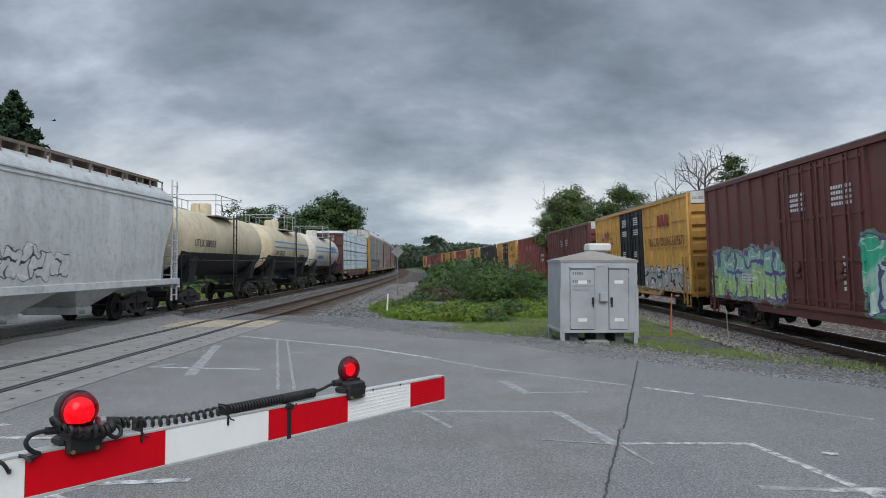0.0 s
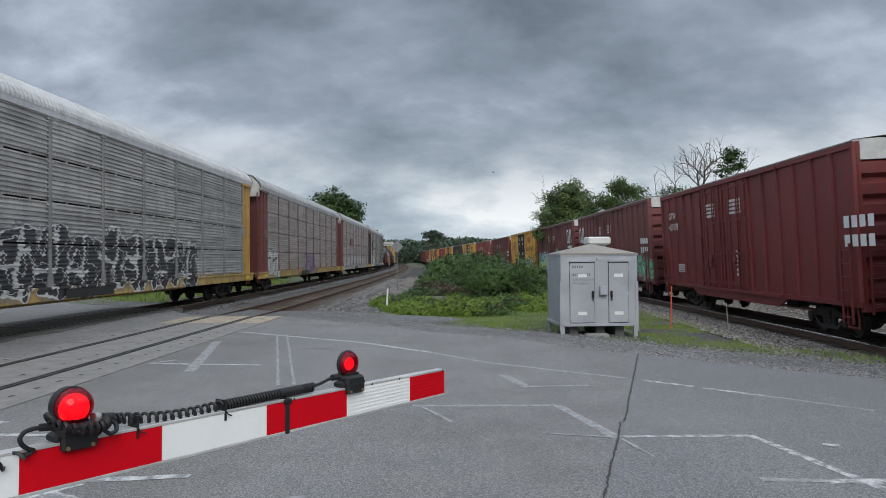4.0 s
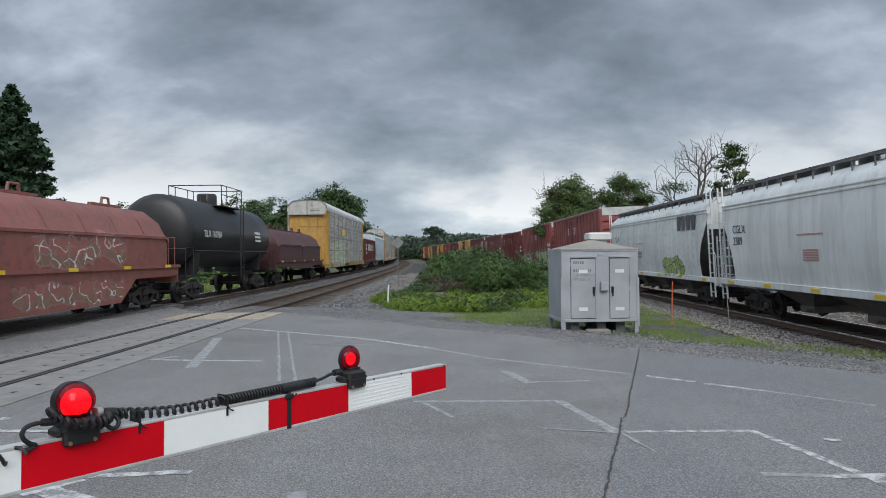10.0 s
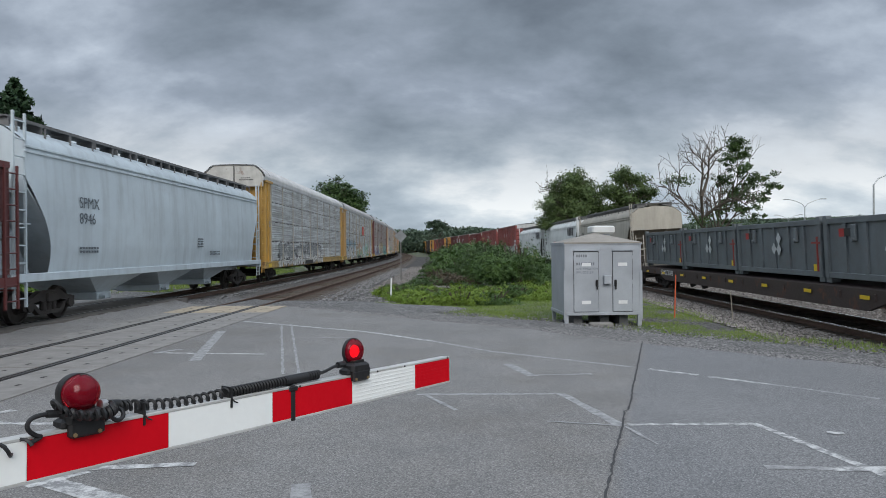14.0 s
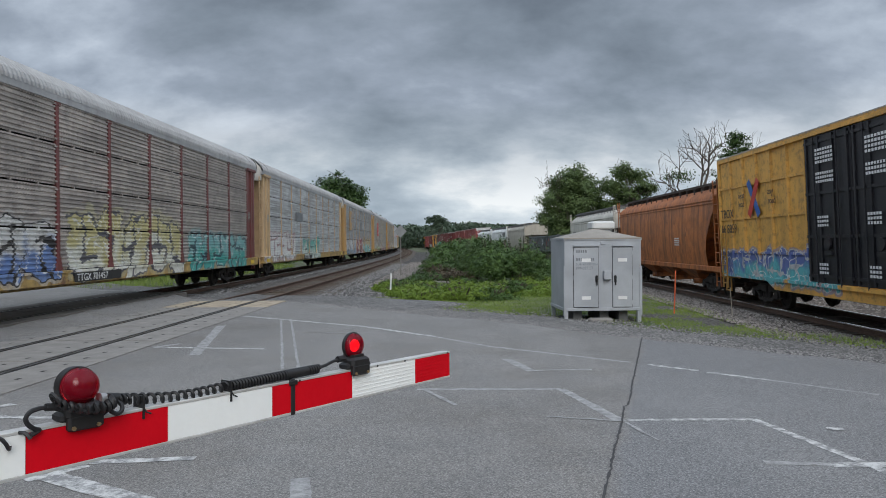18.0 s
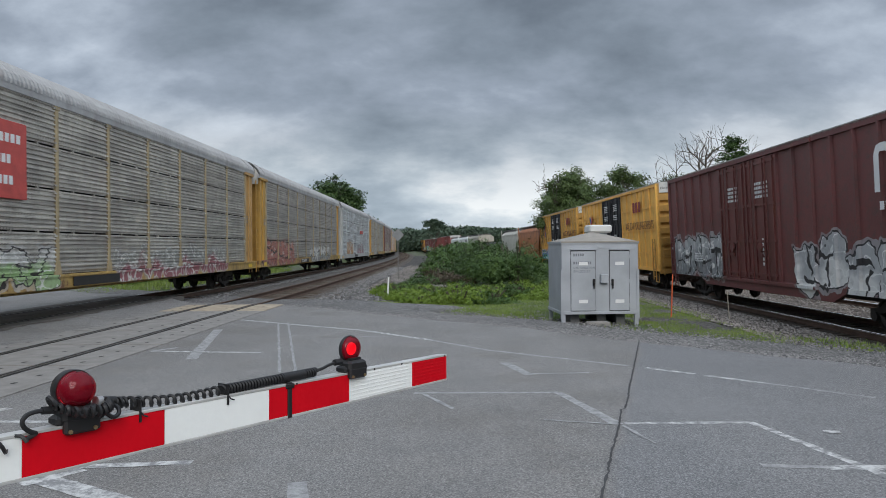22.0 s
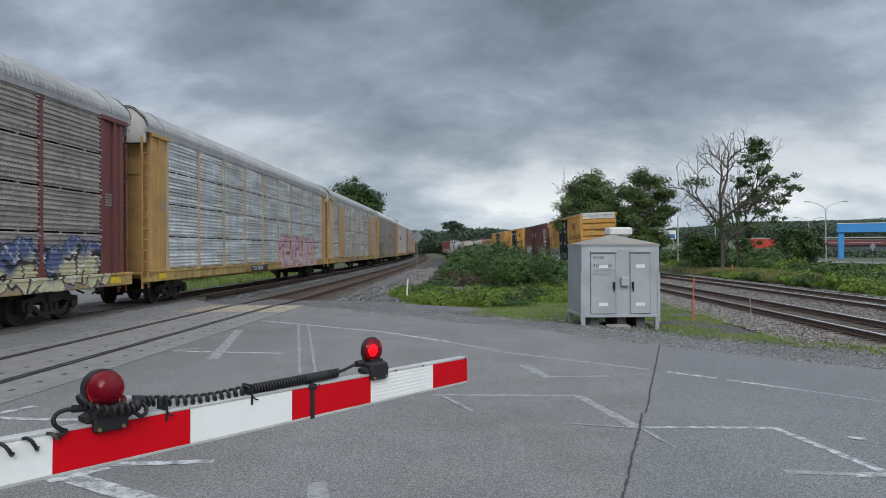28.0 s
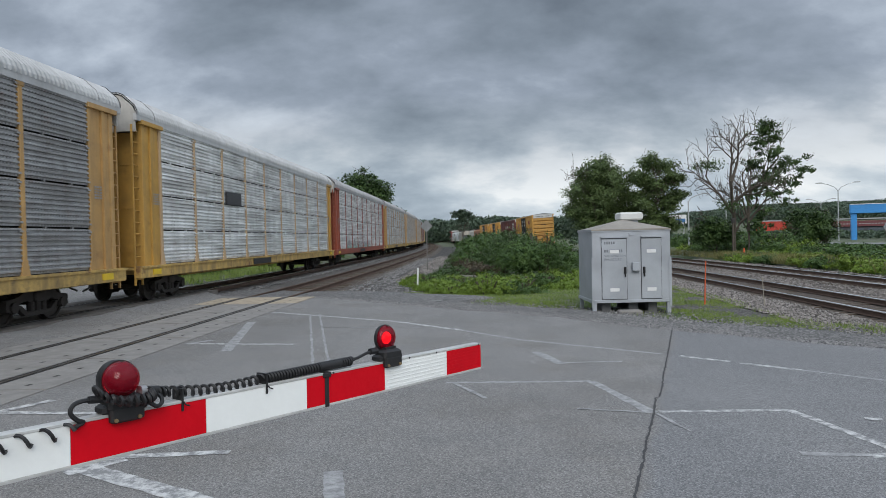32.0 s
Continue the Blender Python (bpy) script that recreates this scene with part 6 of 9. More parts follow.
    part("cable", coil(1.885, 3.0, 0.042, 0.050, 19, 0.018, 0.030, 0.015), RUBBER, arm, "", True)
    part("cable", G().tube([(0.835, 0, 0.085), (0.80, 0.006, 0.092), (0.76, 0.01, 0.104), (0.725, 0.01, 0.107)], 0.006, 6), RUBBER, arm, "", True)
    loop = [(1.835, 0.03, 0.112), (1.86, 0.032, 0.113), (1.882, 0.034, 0.108), (1.893, 0.036, 0.094), (1.888, 0.036, 0.078), (1.872, 0.034, 0.064), (1.858, 0.032, 0.057), (1.87, 0.03, 0.05), (1.886, 0.03, 0.044)]
    part("cable", G().tube(rounded(loop), 0.0062, 7), RUBBER, arm, "", True)
    part("cable", G().tube(rounded([(1.645, 0.006, 0.098), (1.635, 0.03, 0.088), (1.64, 0.045, 0.072), (1.66, 0.052, 0.066), (1.68, 0.05, 0.08)]), 0.0062, 7), RUBBER, arm, "", True)
    part("cable_plug", G().cyl((1.63, 0.006, 0.102), (1.672, 0.01, 0.108), 0.0145, 10), RUBBER, arm, "", True)
    part("cable_plug", G().cyl((1.672, 0.01, 0.108), (1.69, 0.012, 0.11), 0.016, 10), GALV, arm, "pale plug collar", True)
    part("cable_plug", G().cyl((1.80, 0.03, 0.108), (1.842, 0.03, 0.113), 0.0105, 8), RUBBER, arm, "", True)
    part("cable_plug", G().cyl((0.70, 0.01, 0.108), (0.738, 0.01, 0.108), 0.013, 8), RUBBER, arm, "", True)
    wrap = []
    for k in range(150):
        u = k / 149
        a = math.pi * (0.94 + 1.12 * u)
        c = (1.742 - 0.08 * math.cos(a), 0.03 + 0.042 * abs(math.sin(a)), 0.138 - 0.024 * abs(math.sin(a)) - 0.034 * u)
        q = 2 * math.pi * 13 * u
        wrap.append((c[0] + 0.005 * math.sin(q), c[1] + 0.012 * math.cos(q), c[2] + 0.012 * math.sin(q)))
    part("cable", G().tube(wrap, 0.0056, 5), RUBBER, arm, "coiled cable wound round the lamp", True)
    for x in (1.252, 1.563):
        part("cable_tie", G().box(x - 0.003, x + 0.003, -0.024, 0.029, 0.03, 0.098), RUBBER, arm)
        part("cable_tie", G().tube([(x, 0.03, 0.06), (x - 0.006, 0.034, 0.05), (x - 0.02, 0.034, 0.044)], 0.0025, 5), RUBBER, arm)
    mast = thing("gate_mast", "grey steel gate mast beside the road", "mast", m=Matrix.Translation((tip.x + way.x * 4.95, tip.y + way.y * 4.95, 0)))
    part("post", G().cyl((0, 0, 0), (0, 0, 2.6), 0.06, 14), GALV, mast, "", True)
    part("gear_box", G().box(-0.25, 0.25, -0.2, 0.2, 0.75, 1.6, 0.03), GALV, mast)
    part("foot", G().box(-0.3, 0.3, -0.3, 0.3, -0.1, 0.05, 0.02), PANEL, mast)


def lens_mat():
    """Clear red moulded plastic: part seen through, part red body colour."""
    n = Nodes("clear_red_lens")
    n.bump(n.noise(45.0, 1.0), 0.12, 0.01)
    n.done((0.26, 0.006, 0.02), 0.12)
    see = n.add("BsdfTransparent")
    see.inputs[0].default_value = (0.95, 0.10, 0.13, 1)
    both = n.add("MixShader")
    both.inputs[0].default_value = 0.5
    n.put(see.outputs[0], both.inputs[1]), n.put(n.bsdf.outputs[0], both.inputs[2])
    n.put(both.outputs[0], n.nt.nodes["Material Output"].inputs[0])
    return n.mat


def bulb_mat():
    n = Nodes("glowing_red_bulb")
    n.bsdf.inputs["Emission Color"].default_value = (1.0, 0.035, 0.06, 1)
    n.put(n.steps(n.noise(60.0, 1.0), [(0.35, 1.6), (0.65, 2.6)]), n.bsdf.inputs["Emission Strength"])
    return n.done((0.5, 0.02, 0.03), 0.3)


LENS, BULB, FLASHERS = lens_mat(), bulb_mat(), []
DEEP_RED = plain("deep_red_plate", (0.10, 0.004, 0.01), 0.35)
gate()


# ---- signal cabinet ----
def cabinet():
    m = Matrix.Translation((4.10, 19.3, 0)) @ pose(0, 0, 0, 0, 0, 3)
    c = thing("signal_cabinet", "pale grey metal signal cabinet with two doors on short legs", "cabinet", m=m)
    skin = plain("pale_grey_cabinet_paint", (0.385, 0.412, 0.445), 0.5, 0.15, 1.1, 0.22)
    W, D = 1.03, 0.85
    part("body", G().box(-W, W, -D, D, 0.16, 2.04, 0.012), skin, c)
    part("frame", G().box(-W - 0.02, W + 0.02, -D - 0.02, D + 0.02, 0.12, 0.2, 0.008).box(-W - 0.02, -W + 0.05, -D - 0.02, -D + 0.05, 0.0, 1.3).box(W - 0.05, W + 0.02, -D - 0.02, -D + 0.05, 0.0, 1.3).box(
        -W - 0.02, W + 0.02, -D - 0.015, D + 0.015, 1.99, 2.05), skin, c)
    g = G()
    g.loft([[(-W - 0.01, -D - 0.02, 2.05), (W + 0.01, -D - 0.02, 2.05), (W + 0.01, D + 0.02, 2.05), (-W - 0.01, D + 0.02, 2.05)], [(-0.04, -0.05, 2.31), (0.04, -0.05, 2.31), (0.04, 0.05, 2.31), (-0.04, 0.05, 2.31)]])
    g.box(-W - 0.015, W + 0.015, -D - 0.025, D + 0.025, 2.02, 2.055)
    part("roof", g, plain("sandy_roof_sheet", (0.30, 0.275, 0.24), 0.6, 0.1, vary=0.2), c, "weathered pyramid roof")
    v = part("vent", G().box(-0.02, 0.62, 0.1, 0.7, 2.3, 2.52, 0.04), plain("white_vent_metal", (0.62, 0.63, 0.62), 0.45, vary=0.1), c, "white roof vent")
    part("vent_neck", G().box(0.1, 0.5, 0.2, 0.6, 2.1, 2.32), skin, v)
    for k, (a, b) in enumerate(((-0.78, -0.13), (0.26, 0.78))):
        d = part("door", G().box(a, b, -D - 0.03, -D - 0.002, 0.22, 1.80, 0.006), skin, c)
        part("rain_lip", G().box(a - 0.02, b + 0.02, -D - 0.07, -D, 1.83, 1.86), skin, d)
        part("gasket", G().box(a - 0.012, b + 0.012, -D - 0.012, -D - 0.0015, 0.208, 1.812), plain("dark_gasket", (0.06, 0.06, 0.065)), d)
        for z in (0.42, 1.42):
            part("vent_plate", G().box((a + b) / 2 - 0.12, (a + b) / 2 + 0.12, -D - 0.037, -D - 0.03, z, z + 0.09, 0.002), WHITE, d, "pale plate")
        hx = b - 0.05 if k == 0 else a + 0.06
        part("handle", G().box(hx - 0.03, hx + 0.03, -D - 0.075, -D - 0.03, 0.88, 1.06, 0.012).box(hx - 0.015, hx + 0.015, -D - 0.1, -D - 0.06, 0.8, 0.98, 0.008), RUBBER, d, "black handle")
        for z in (0.35, 1.0, 1.65):
            x = a if k == 0 else b
            part("hinge", G().cyl((x, -D - 0.03, z - 0.05), (x, -D - 0.03, z + 0.05), 0.014, 6), skin, d)
    part("lock_box", G().box(0.0, 0.2, -D - 0.12, -D, 0.95, 1.18, 0.012), skin, c)
    part("plate", G().box(-0.06, 0.06, -D - 0.02, -D, 1.88, 1.95), skin, c)
    dark = plain("stencil_ink", (0.19, 0.205, 0.225), 0.6)
    for words, z in (("SUB. KINGSTON", 1.33), ("PM-023.57", 1.22)):
        text_part("lettering", words, 0.105 if words[0] == "P" else 0.078, dark, c, Matrix.Translation((-0.72, -D - 0.0335, z)) @ pose(0, 0, 0, 90))
    for z, w, n in ((1.66, 0.3, 5), (1.45, 0.5, 8)):
        g = G()
        for k in range(n):
            g.box(-0.72 + k * w / n, -0.72 + (k + 0.65) * w / n, -D - 0.034, -D - 0.0305, z, z + 0.07)
        part("lettering", g, dark, c, "stencilled lettering")
    for x in (-W + 0.05, W - 0.05):
        for y in (-D + 0.05, D - 0.05):
            part("leg", G().box(x - 0.05, x + 0.05, y - 0.05, y + 0.05, -0.2, 0.14), skin, c)
    solid("concrete_slab", G().box(3.75, 4.35, 18.15, 18.5, -0.25, -0.06, 0.03), PANEL, "small pale concrete slab in front of the cabinet", "slab")
    # the pad's dark colour carries the shade below the cabinet
    solid("cabinet_base", G().box(3.2, 5.2, 18.75, 20.2, -0.3, -0.16, 0.05), plain("shaded_pad", (0.05, 0.048, 0.045), 0.9), "concrete pad under the cabinet, coloured dark for the shade there", "slab")
    for x in (-0.62, 0.1, 0.62):
        part("support", G().box(x - 0.12, x + 0.12, -D + 0.25, D - 0.2, -0.25, 0.15, 0.01), plain("grey_block", (0.16, 0.165, 0.17), 0.9), c, "grey concrete block under the cabinet")


cabinet()


# ---- stakes and signs ----
def stake(x, y, z, h, r, col, label, lean=0.0):
    t = thing("marker_stake", label, "stake", m=Matrix.Translation((x, y, z)) @ pose(0, 0, 0, 0, lean))
    part("rod", G().cyl((0, 0, -0.2), (0, 0, h), r, 8, r * 0.8), col, t, "", True)
    return t


ORANGE = plain("orange_stake_paint", (0.65, 0.12, 0.04), 0.5)
stake(6.6, 20.2, -0.1, 1.2, 0.022, ORANGE, "thin orange marker stake in the grass", 2)
stake(8.6, 21.0, -0.2, 0.75, 0.018, plain("grey_wood_stake", (0.3, 0.27, 0.22)), "thin grey wooden stake in ballast", -4)
stake(-2.4, 29.8, -0.2, 0.86, 0.04, WHITE, "short white marker post in a concrete foot on gravel", 3)
part("foot", G().box(-0.22, 0.22, -0.2, 0.2, -0.3, 0.08, 0.05), PANEL, bpy.data.objects["marker_stake.002"], "rough concrete foot")
stake(22.2, 36.3, -0.4, 0.95, 0.055, ORANGE, "short orange marker post by the far rails")
stake(21.8, 56.8, -0.4, 1.0, 0.07, ORANGE, "short orange marker post by the far rails")


def diamond_sign(x, y, z, h, size, yaw, label):
    s = thing("diamond_sign", label, "sign", m=Matrix.Translation((x, y, z)) @ pose(0, 0, 0, 0, 0, yaw))
    part("post", G().box(-0.03, 0.03, -0.03, 0.03, -0.3, h + 0.1), plain("dull_sign_post", (0.17, 0.165, 0.155), 0.7, 0.2), s)
    part("plate", G().prism_y([(-size, h), (0, h - size), (size, h), (0, h + size)], -0.05, -0.035), plain("grey_sign_back", (0.22, 0.23, 0.235), 0.6, 0.2), s, "grey back of a diamond plate")
    return s


diamond_sign(-3.0, 46.0, -0.3, 3.05, 0.42, -4, "grey diamond-shaped track sign on a post")
diamond_sign(52.2, 90.0, -0.5, 2.6, 0.62, 30, "pale diamond-shaped road sign seen from behind")


# ---- plants ----
def leaf_mat(name, dark, light, rough=0.55):
    n = Nodes(name)
    geo = n.add("NewGeometry")
    c = n.mix(n.math("ADD", n.math("MULTIPLY", geo.outputs["Random Per Island"], 0.4), n.math("MULTIPLY", n.steps(n.noise(1.4, 3.0, 0.6), [(0.32, 0.0), (0.68, 1.0)]), 0.6)), dark, light)
    c = n.mix(n.steps(n.noise(0.4, 3.0), [(0.4, 0.0), (0.7, 0.5)]), c, shade(dark, 0.85))
    n.bsdf.inputs["Subsurface Weight"].default_value = 0.0
    return n.done(c, rough, 0.0, 0.3)


LEAF_DARK = leaf_mat("dark_green_leaves", (0.020, 0.046, 0.016), (0.085, 0.145, 0.036))
LEAF_MID = leaf_mat("mid_green_leaves", (0.019, 0.05, 0.014), (0.098, 0.172, 0.036))
LEAF_BRIGHT = leaf_mat("bright_green_leaves", (0.085, 0.15, 0.015), (0.19, 0.27, 0.035))
# far foliage: distance haze put into a paler, bluer leaf colour
LEAF_FAR = leaf_mat("distant_hazed_leaves", (0.045, 0.075, 0.05), (0.085, 0.12, 0.075))
LEAF_TREE = leaf_mat("tree_leaves", (0.05, 0.085, 0.028), (0.125, 0.175, 0.055))
NEEDLE = leaf_mat("conifer_needles", (0.018, 0.042, 0.022), (0.045, 0.085, 0.036))
STRAW = leaf_mat("dry_grass", (0.12, 0.13, 0.04), (0.26, 0.24, 0.10))
BRUSH = leaf_mat("dry_brown_brush", (0.05, 0.04, 0.025), (0.11, 0.085, 0.05))
BARK = plain("grey_bark", (0.09, 0.075, 0.06), 0.9, vary=0.4)


def leaves(rng, centres, size, flat=0.6, long=1.6, facing=None):
    """One small leaf at each centre; facing: the side to which it turns its face."""
    c = np.asarray(centres)
    n = len(c)
    a = rng.normal(size=(n, 3))
    b = rng.normal(size=(n, 3))
    b[:, 2] += flat
    if facing is not None:
        b = b * 0.55 + facing
        b /= np.linalg.norm(b, axis=1)[:, None] + 1e-9
        a -= b * np.sum(a * b, axis=1)[:, None]
    a /= np.linalg.norm(a, axis=1)[:, None]
    b = np.cross(a, b)
    b /= np.linalg.norm(b, axis=1)[:, None] + 1e-9
    s = size * rng.uniform(0.6, 1.3, (n, 1))
    p = np.stack([c - a * s * long / 2, c + b * s / 2, c + a * s * long / 2, c - b * s / 2], 1).reshape(-1, 3)
    g = G()
    g.v = [tuple(q) for q in p]
    g.f = [(4 * k, 4 * k + 1, 4 * k + 2, 4 * k + 3) for k in range(n)]
    return g


def raw_mesh(name, g):
    me = bpy.data.meshes.new(name)
    me.from_pydata(g.v, [], g.f)
    me.materials.append(None)
    me.update()
    return me


def branches(rng, base, height, radius, spread, levels=3, fork=3, start=0.3, droop=0.0, twig=0.022):
    """Tapered limbs; returns their mesh and the points of the twigs."""
    g, tips = G(), []

    def grow(p, d, length, r, level):
        pts, q, dd = [p], Vector(p), Vector(d)
        n = 4
        for k in range(n):
            dd = (dd + Vector(rng.normal(0, 0.13, 3)) - Vector((0, 0, droop))).normalized()
            q = q + dd * (length / n)
            pts.append(q.copy())
        m = 7 if level == 0 else 5
        rings = []
        for k, c in enumerate(pts):
            rr = max(twig, r * (1 - 0.6 * k / n))
            e = (pts[min(k + 1, n)] - pts[max(k - 1, 0)]).normalized()
            s = e.orthogonal().normalized()
            t = e.cross(s)
            rings.append([tuple(c + (s * math.cos(a) + t * math.sin(a)) * rr) for a in (2 * math.pi * j / m for j in range(m))])
        g.loft(rings)
        if level >= levels - 1:
            tips.extend(pts[1:])
        if level < levels:
            for j in range(fork + (2 if level == 0 else 0)):
                k = start if level == 0 else 0.35
                u = k + (1 - k) * (j + rng.uniform(0.2, 0.9)) / (fork + (2 if level == 0 else 0))
                i = min(n - 1, int(u * n))
                o = pts[i].lerp(pts[i + 1], u * n - i)
                side = Vector(rng.normal(0, 1, 3))
                side = (side - dd * side.dot(dd)).normalized()
                nd = (dd * (1 - spread) + side * spread + Vector((0, 0, 0.25))).normalized()
                grow(o, nd, length * rng.uniform(0.5, 0.72), r * 0.5, level + 1)
    grow(Vector(base), Vector((0, 0, 1)), height, radius, 0)
    return g, tips


def tree(x, y, z, height, width, label, seed, mat=None, n=9000, leaf=0.22, bare=0.0, trunk=0.5, spread=0.62, name="tree", lean=(0, 0), low=0.25, levels=3, fork=3, twig=0.022, lobes=None, spray=0.8):
    """A broad-leaved tree: trunk, limbs and clumps of leaves."""
    rng = np.random.default_rng(seed)
    t = thing(name, label, "tree", "trees", m=pose(x, y, z))
    g, tips = branches(rng, (0, 0, -0.3), height * 0.62, height * 0.028, spread, levels, fork, low, 0.0, twig)
    tips = np.array([tuple(p) for p in tips])
    # fit the limbs to the wanted width and height
    kx = width / 2 / max(1e-3, np.percentile(np.hypot(tips[:, 0], tips[:, 1]), 94))
    kz = height / max(1e-3, np.percentile(tips[:, 2], 99))
    fit_ = lambda p: (p[0] * (kx * min(1, max(0.15, p[2] / (height * 0.3)))) + lean[0] * p[2], p[1] * kx * min(1, max(0.15, p[2] / (height * 0.3))) + lean[1] * p[2], p[2] * kz)
    g.v = [fit_(p) for p in g.v]
    part("trunk", g, BARK, t, "", True)
    tips = np.array([fit_(p) for p in tips])
    if bare < 1.0:
        # the crown: leafy sprays gathered in lobes, thinner towards their edges
        if lobes is None:
            lobes = [(rng.uniform(-0.3, 0.3) * width, rng.uniform(0.38, 0.8) * height, rng.uniform(0.17, 0.27) * width) for _ in range(9)]
        big = np.array([(q[0], q[1], q[2]) for q in lobes])
        m_ = max(20, n // 55)
        L = big[rng.choice(len(big), m_, p=big[:, 2] ** 2 / np.sum(big[:, 2] ** 2))]
        u = rng.normal(size=(m_, 3))
        u /= np.linalg.norm(u, axis=1)[:, None]
        far_ = rng.uniform(0.35, 1.08, (m_, 1)) * L[:, 2:3]
        mid = np.stack([L[:, 0], rng.uniform(-0.5, 0.5, m_) * width * 0.5, L[:, 1]], 1) + u * far_ * (1, 1, 0.9)
        size = rng.uniform(0.5, 1.0, (m_, 1)) * spray
        k_ = np.repeat(np.arange(m_), 55)
        c = mid[k_] + np.clip(rng.normal(0, 0.5, (len(k_), 3)), -1.1, 1.1) * size[k_] * (1.1, 1.1, 0.65)
        obj("crown", raw_mesh("crown", leaves(rng, c, leaf, facing=u[k_] * 0.8 + (0, 0, 0.25))), mat or LEAF_DARK, t)
    return t


def conifer(x, y, z, height, width, label, seed):
    rng = np.random.default_rng(seed)
    t = thing("conifer", label, "tree", "trees", m=pose(x, y, z))
    part("trunk", G().cyl((0, 0, -0.3), (0, 0, height * 0.98), height * 0.018, 8, 0.02), BARK, t, "", True)
    c = []
    k = 0
    h = height * 0.08
    while h < height * 0.99:
        f = 1 - h / height
        r = width / 2 * f ** 0.85 * rng.uniform(0.75, 1.1)
        for j in range(7):
            a = rng.uniform(0, 6.28)
            for q in np.linspace(0.1, 1, max(4, int(r * 7))):
                for _ in range(7):
                    c.append((math.cos(a) * r * q + rng.normal(0, 0.10 * (1.2 - q) * r + 0.05), math.sin(a) * r * q + rng.normal(0, 0.10 * (1.2 - q) * r + 0.05), h - 0.32 * r * q + 0.25 * r * q * q + rng.normal(0, 0.1)))
        h += height * 0.024
    obj("crown", raw_mesh("crown", leaves(rng, c, 0.26, 0.2, 2.2)), NEEDLE, t)
    return t


def bush(x, y, z, w, d, h, seed, mat, leaf=0.16, n=2600, label="leafy green bush on the verge"):
    """Leaves over a lumpy mound, on short stems."""
    rng = np.random.default_rng(seed)
    b = thing("bush", label, "bush", "bushes", m=pose(x, y, z))
    g = G()
    for k in range(7):
        a = rng.uniform(0, 6.28)
        r = rng.uniform(0.1, 0.7)
        g.tube([(0.1 * math.cos(a), 0.1 * math.sin(a), -0.2), (w / 2 * r * 0.6 * math.cos(a), d / 2 * r * 0.6 * math.sin(a), h * 0.45), (w / 2 * r * math.cos(a), d / 2 * r * math.sin(a), h * 0.85)], 0.025, 5)
    part("stem", g, BARK, b)
    m_ = 9
    ang, far_ = rng.uniform(0, 6.28, m_), np.sqrt(rng.uniform(0, 0.8, m_))
    lump = np.stack([far_ * np.cos(ang) * 0.75, far_ * np.sin(ang) * 0.75, rng.uniform(0.25, 0.72, m_) * (1 - 0.45 * far_), rng.uniform(0.26, 0.5, m_)], 1)
    # leafy shoots that point out of each lump
    ns = max(20, n // 14)
    u = rng.normal(size=(ns, 3))
    u[:, 2] = np.abs(u[:, 2]) * 0.9 - 0.25
    u /= np.linalg.norm(u, axis=1)[:, None]
    L = lump[rng.integers(0, m_, ns)]
    rad = rng.uniform(0.55, 1.0, ns)
    base = np.stack([(L[:, 0] + u[:, 0] * L[:, 3] * rad) * w / 2, (L[:, 1] + u[:, 1] * L[:, 3] * rad) * d / 2, (L[:, 2] + u[:, 2] * L[:, 3] * rad) * h], 1)
    out = u + rng.normal(0, 0.35, (ns, 3)) + (0, 0, 0.35)
    reach = rng.uniform(0.12, 0.3, (ns, 1)) * min(w, h * 1.6) * 0.5
    k_ = np.repeat(np.arange(ns), 14)
    t_ = np.tile(np.linspace(0.05, 1, 14), ns)[:, None]
    p = base[k_] + out[k_] * reach[k_] * t_ - np.array((0, 0, 1)) * reach[k_] * 0.5 * t_ ** 2 + rng.normal(0, leaf * 0.75, (len(k_), 3))
    up_ = p[:, 2] > -0.1
    obj("foliage", raw_mesh("foliage", leaves(rng, p[up_], leaf, facing=u[k_][up_] * 1.1)), mat, b)
    return b


def gx(line, s, off):
    x, y, h = at_track(line, s, off)
    return x, y


rng0 = np.random.default_rng(5)
# thicket between the two lines, humped, its foot in bright weeds
k = 0
for s in np.arange(35.5, 150, 3.1):
    lo = at_track(NEAR, s, 8.3 if s < 48 else 7.2)[0] - 0.2
    hi = at_track(RIGHT, s, -4.4)[0]
    n = max(1, int((hi - lo) / 2.6))
    for j in range(n):
        x = lo + (hi - lo) * (j + 0.5 + rng0.uniform(-0.35, 0.35)) / n
        fall = 1.0 if x < lo + 0.6 * (hi - lo) else 0.62
        hump = 0.5 + 0.5 * noise.noise((x * 0.33, s * 0.2, 7.0)) * 2.0
        w = rng0.uniform(2.8, 4.6) * (1.0 if s < 70 else 1.35)
        mid = 1.0 - abs(2 * (x - lo) / max(1.0, hi - lo) - 0.75)
        h = (1.05 + 1.1 * min(1, max(0, hump)) + 0.9 * max(0.0, mid) + 0.35 * min(1, (s - 35) / 10) + rng0.uniform(-0.25, 0.35)) * (fall if x > lo + 1.2 else 0.7)
        k += 1
        bush(x, s + rng0.uniform(-1.2, 1.2), -0.35, w, w, h, 100 + k, LEAF_MID if rng0.uniform() < 0.5 else LEAF_DARK, 0.058 if s < 46 else (0.09 if s < 70 else 0.22), 19000 if s < 46 else (7500 if s < 70 else 1000), "dense green bush between the railway lines")
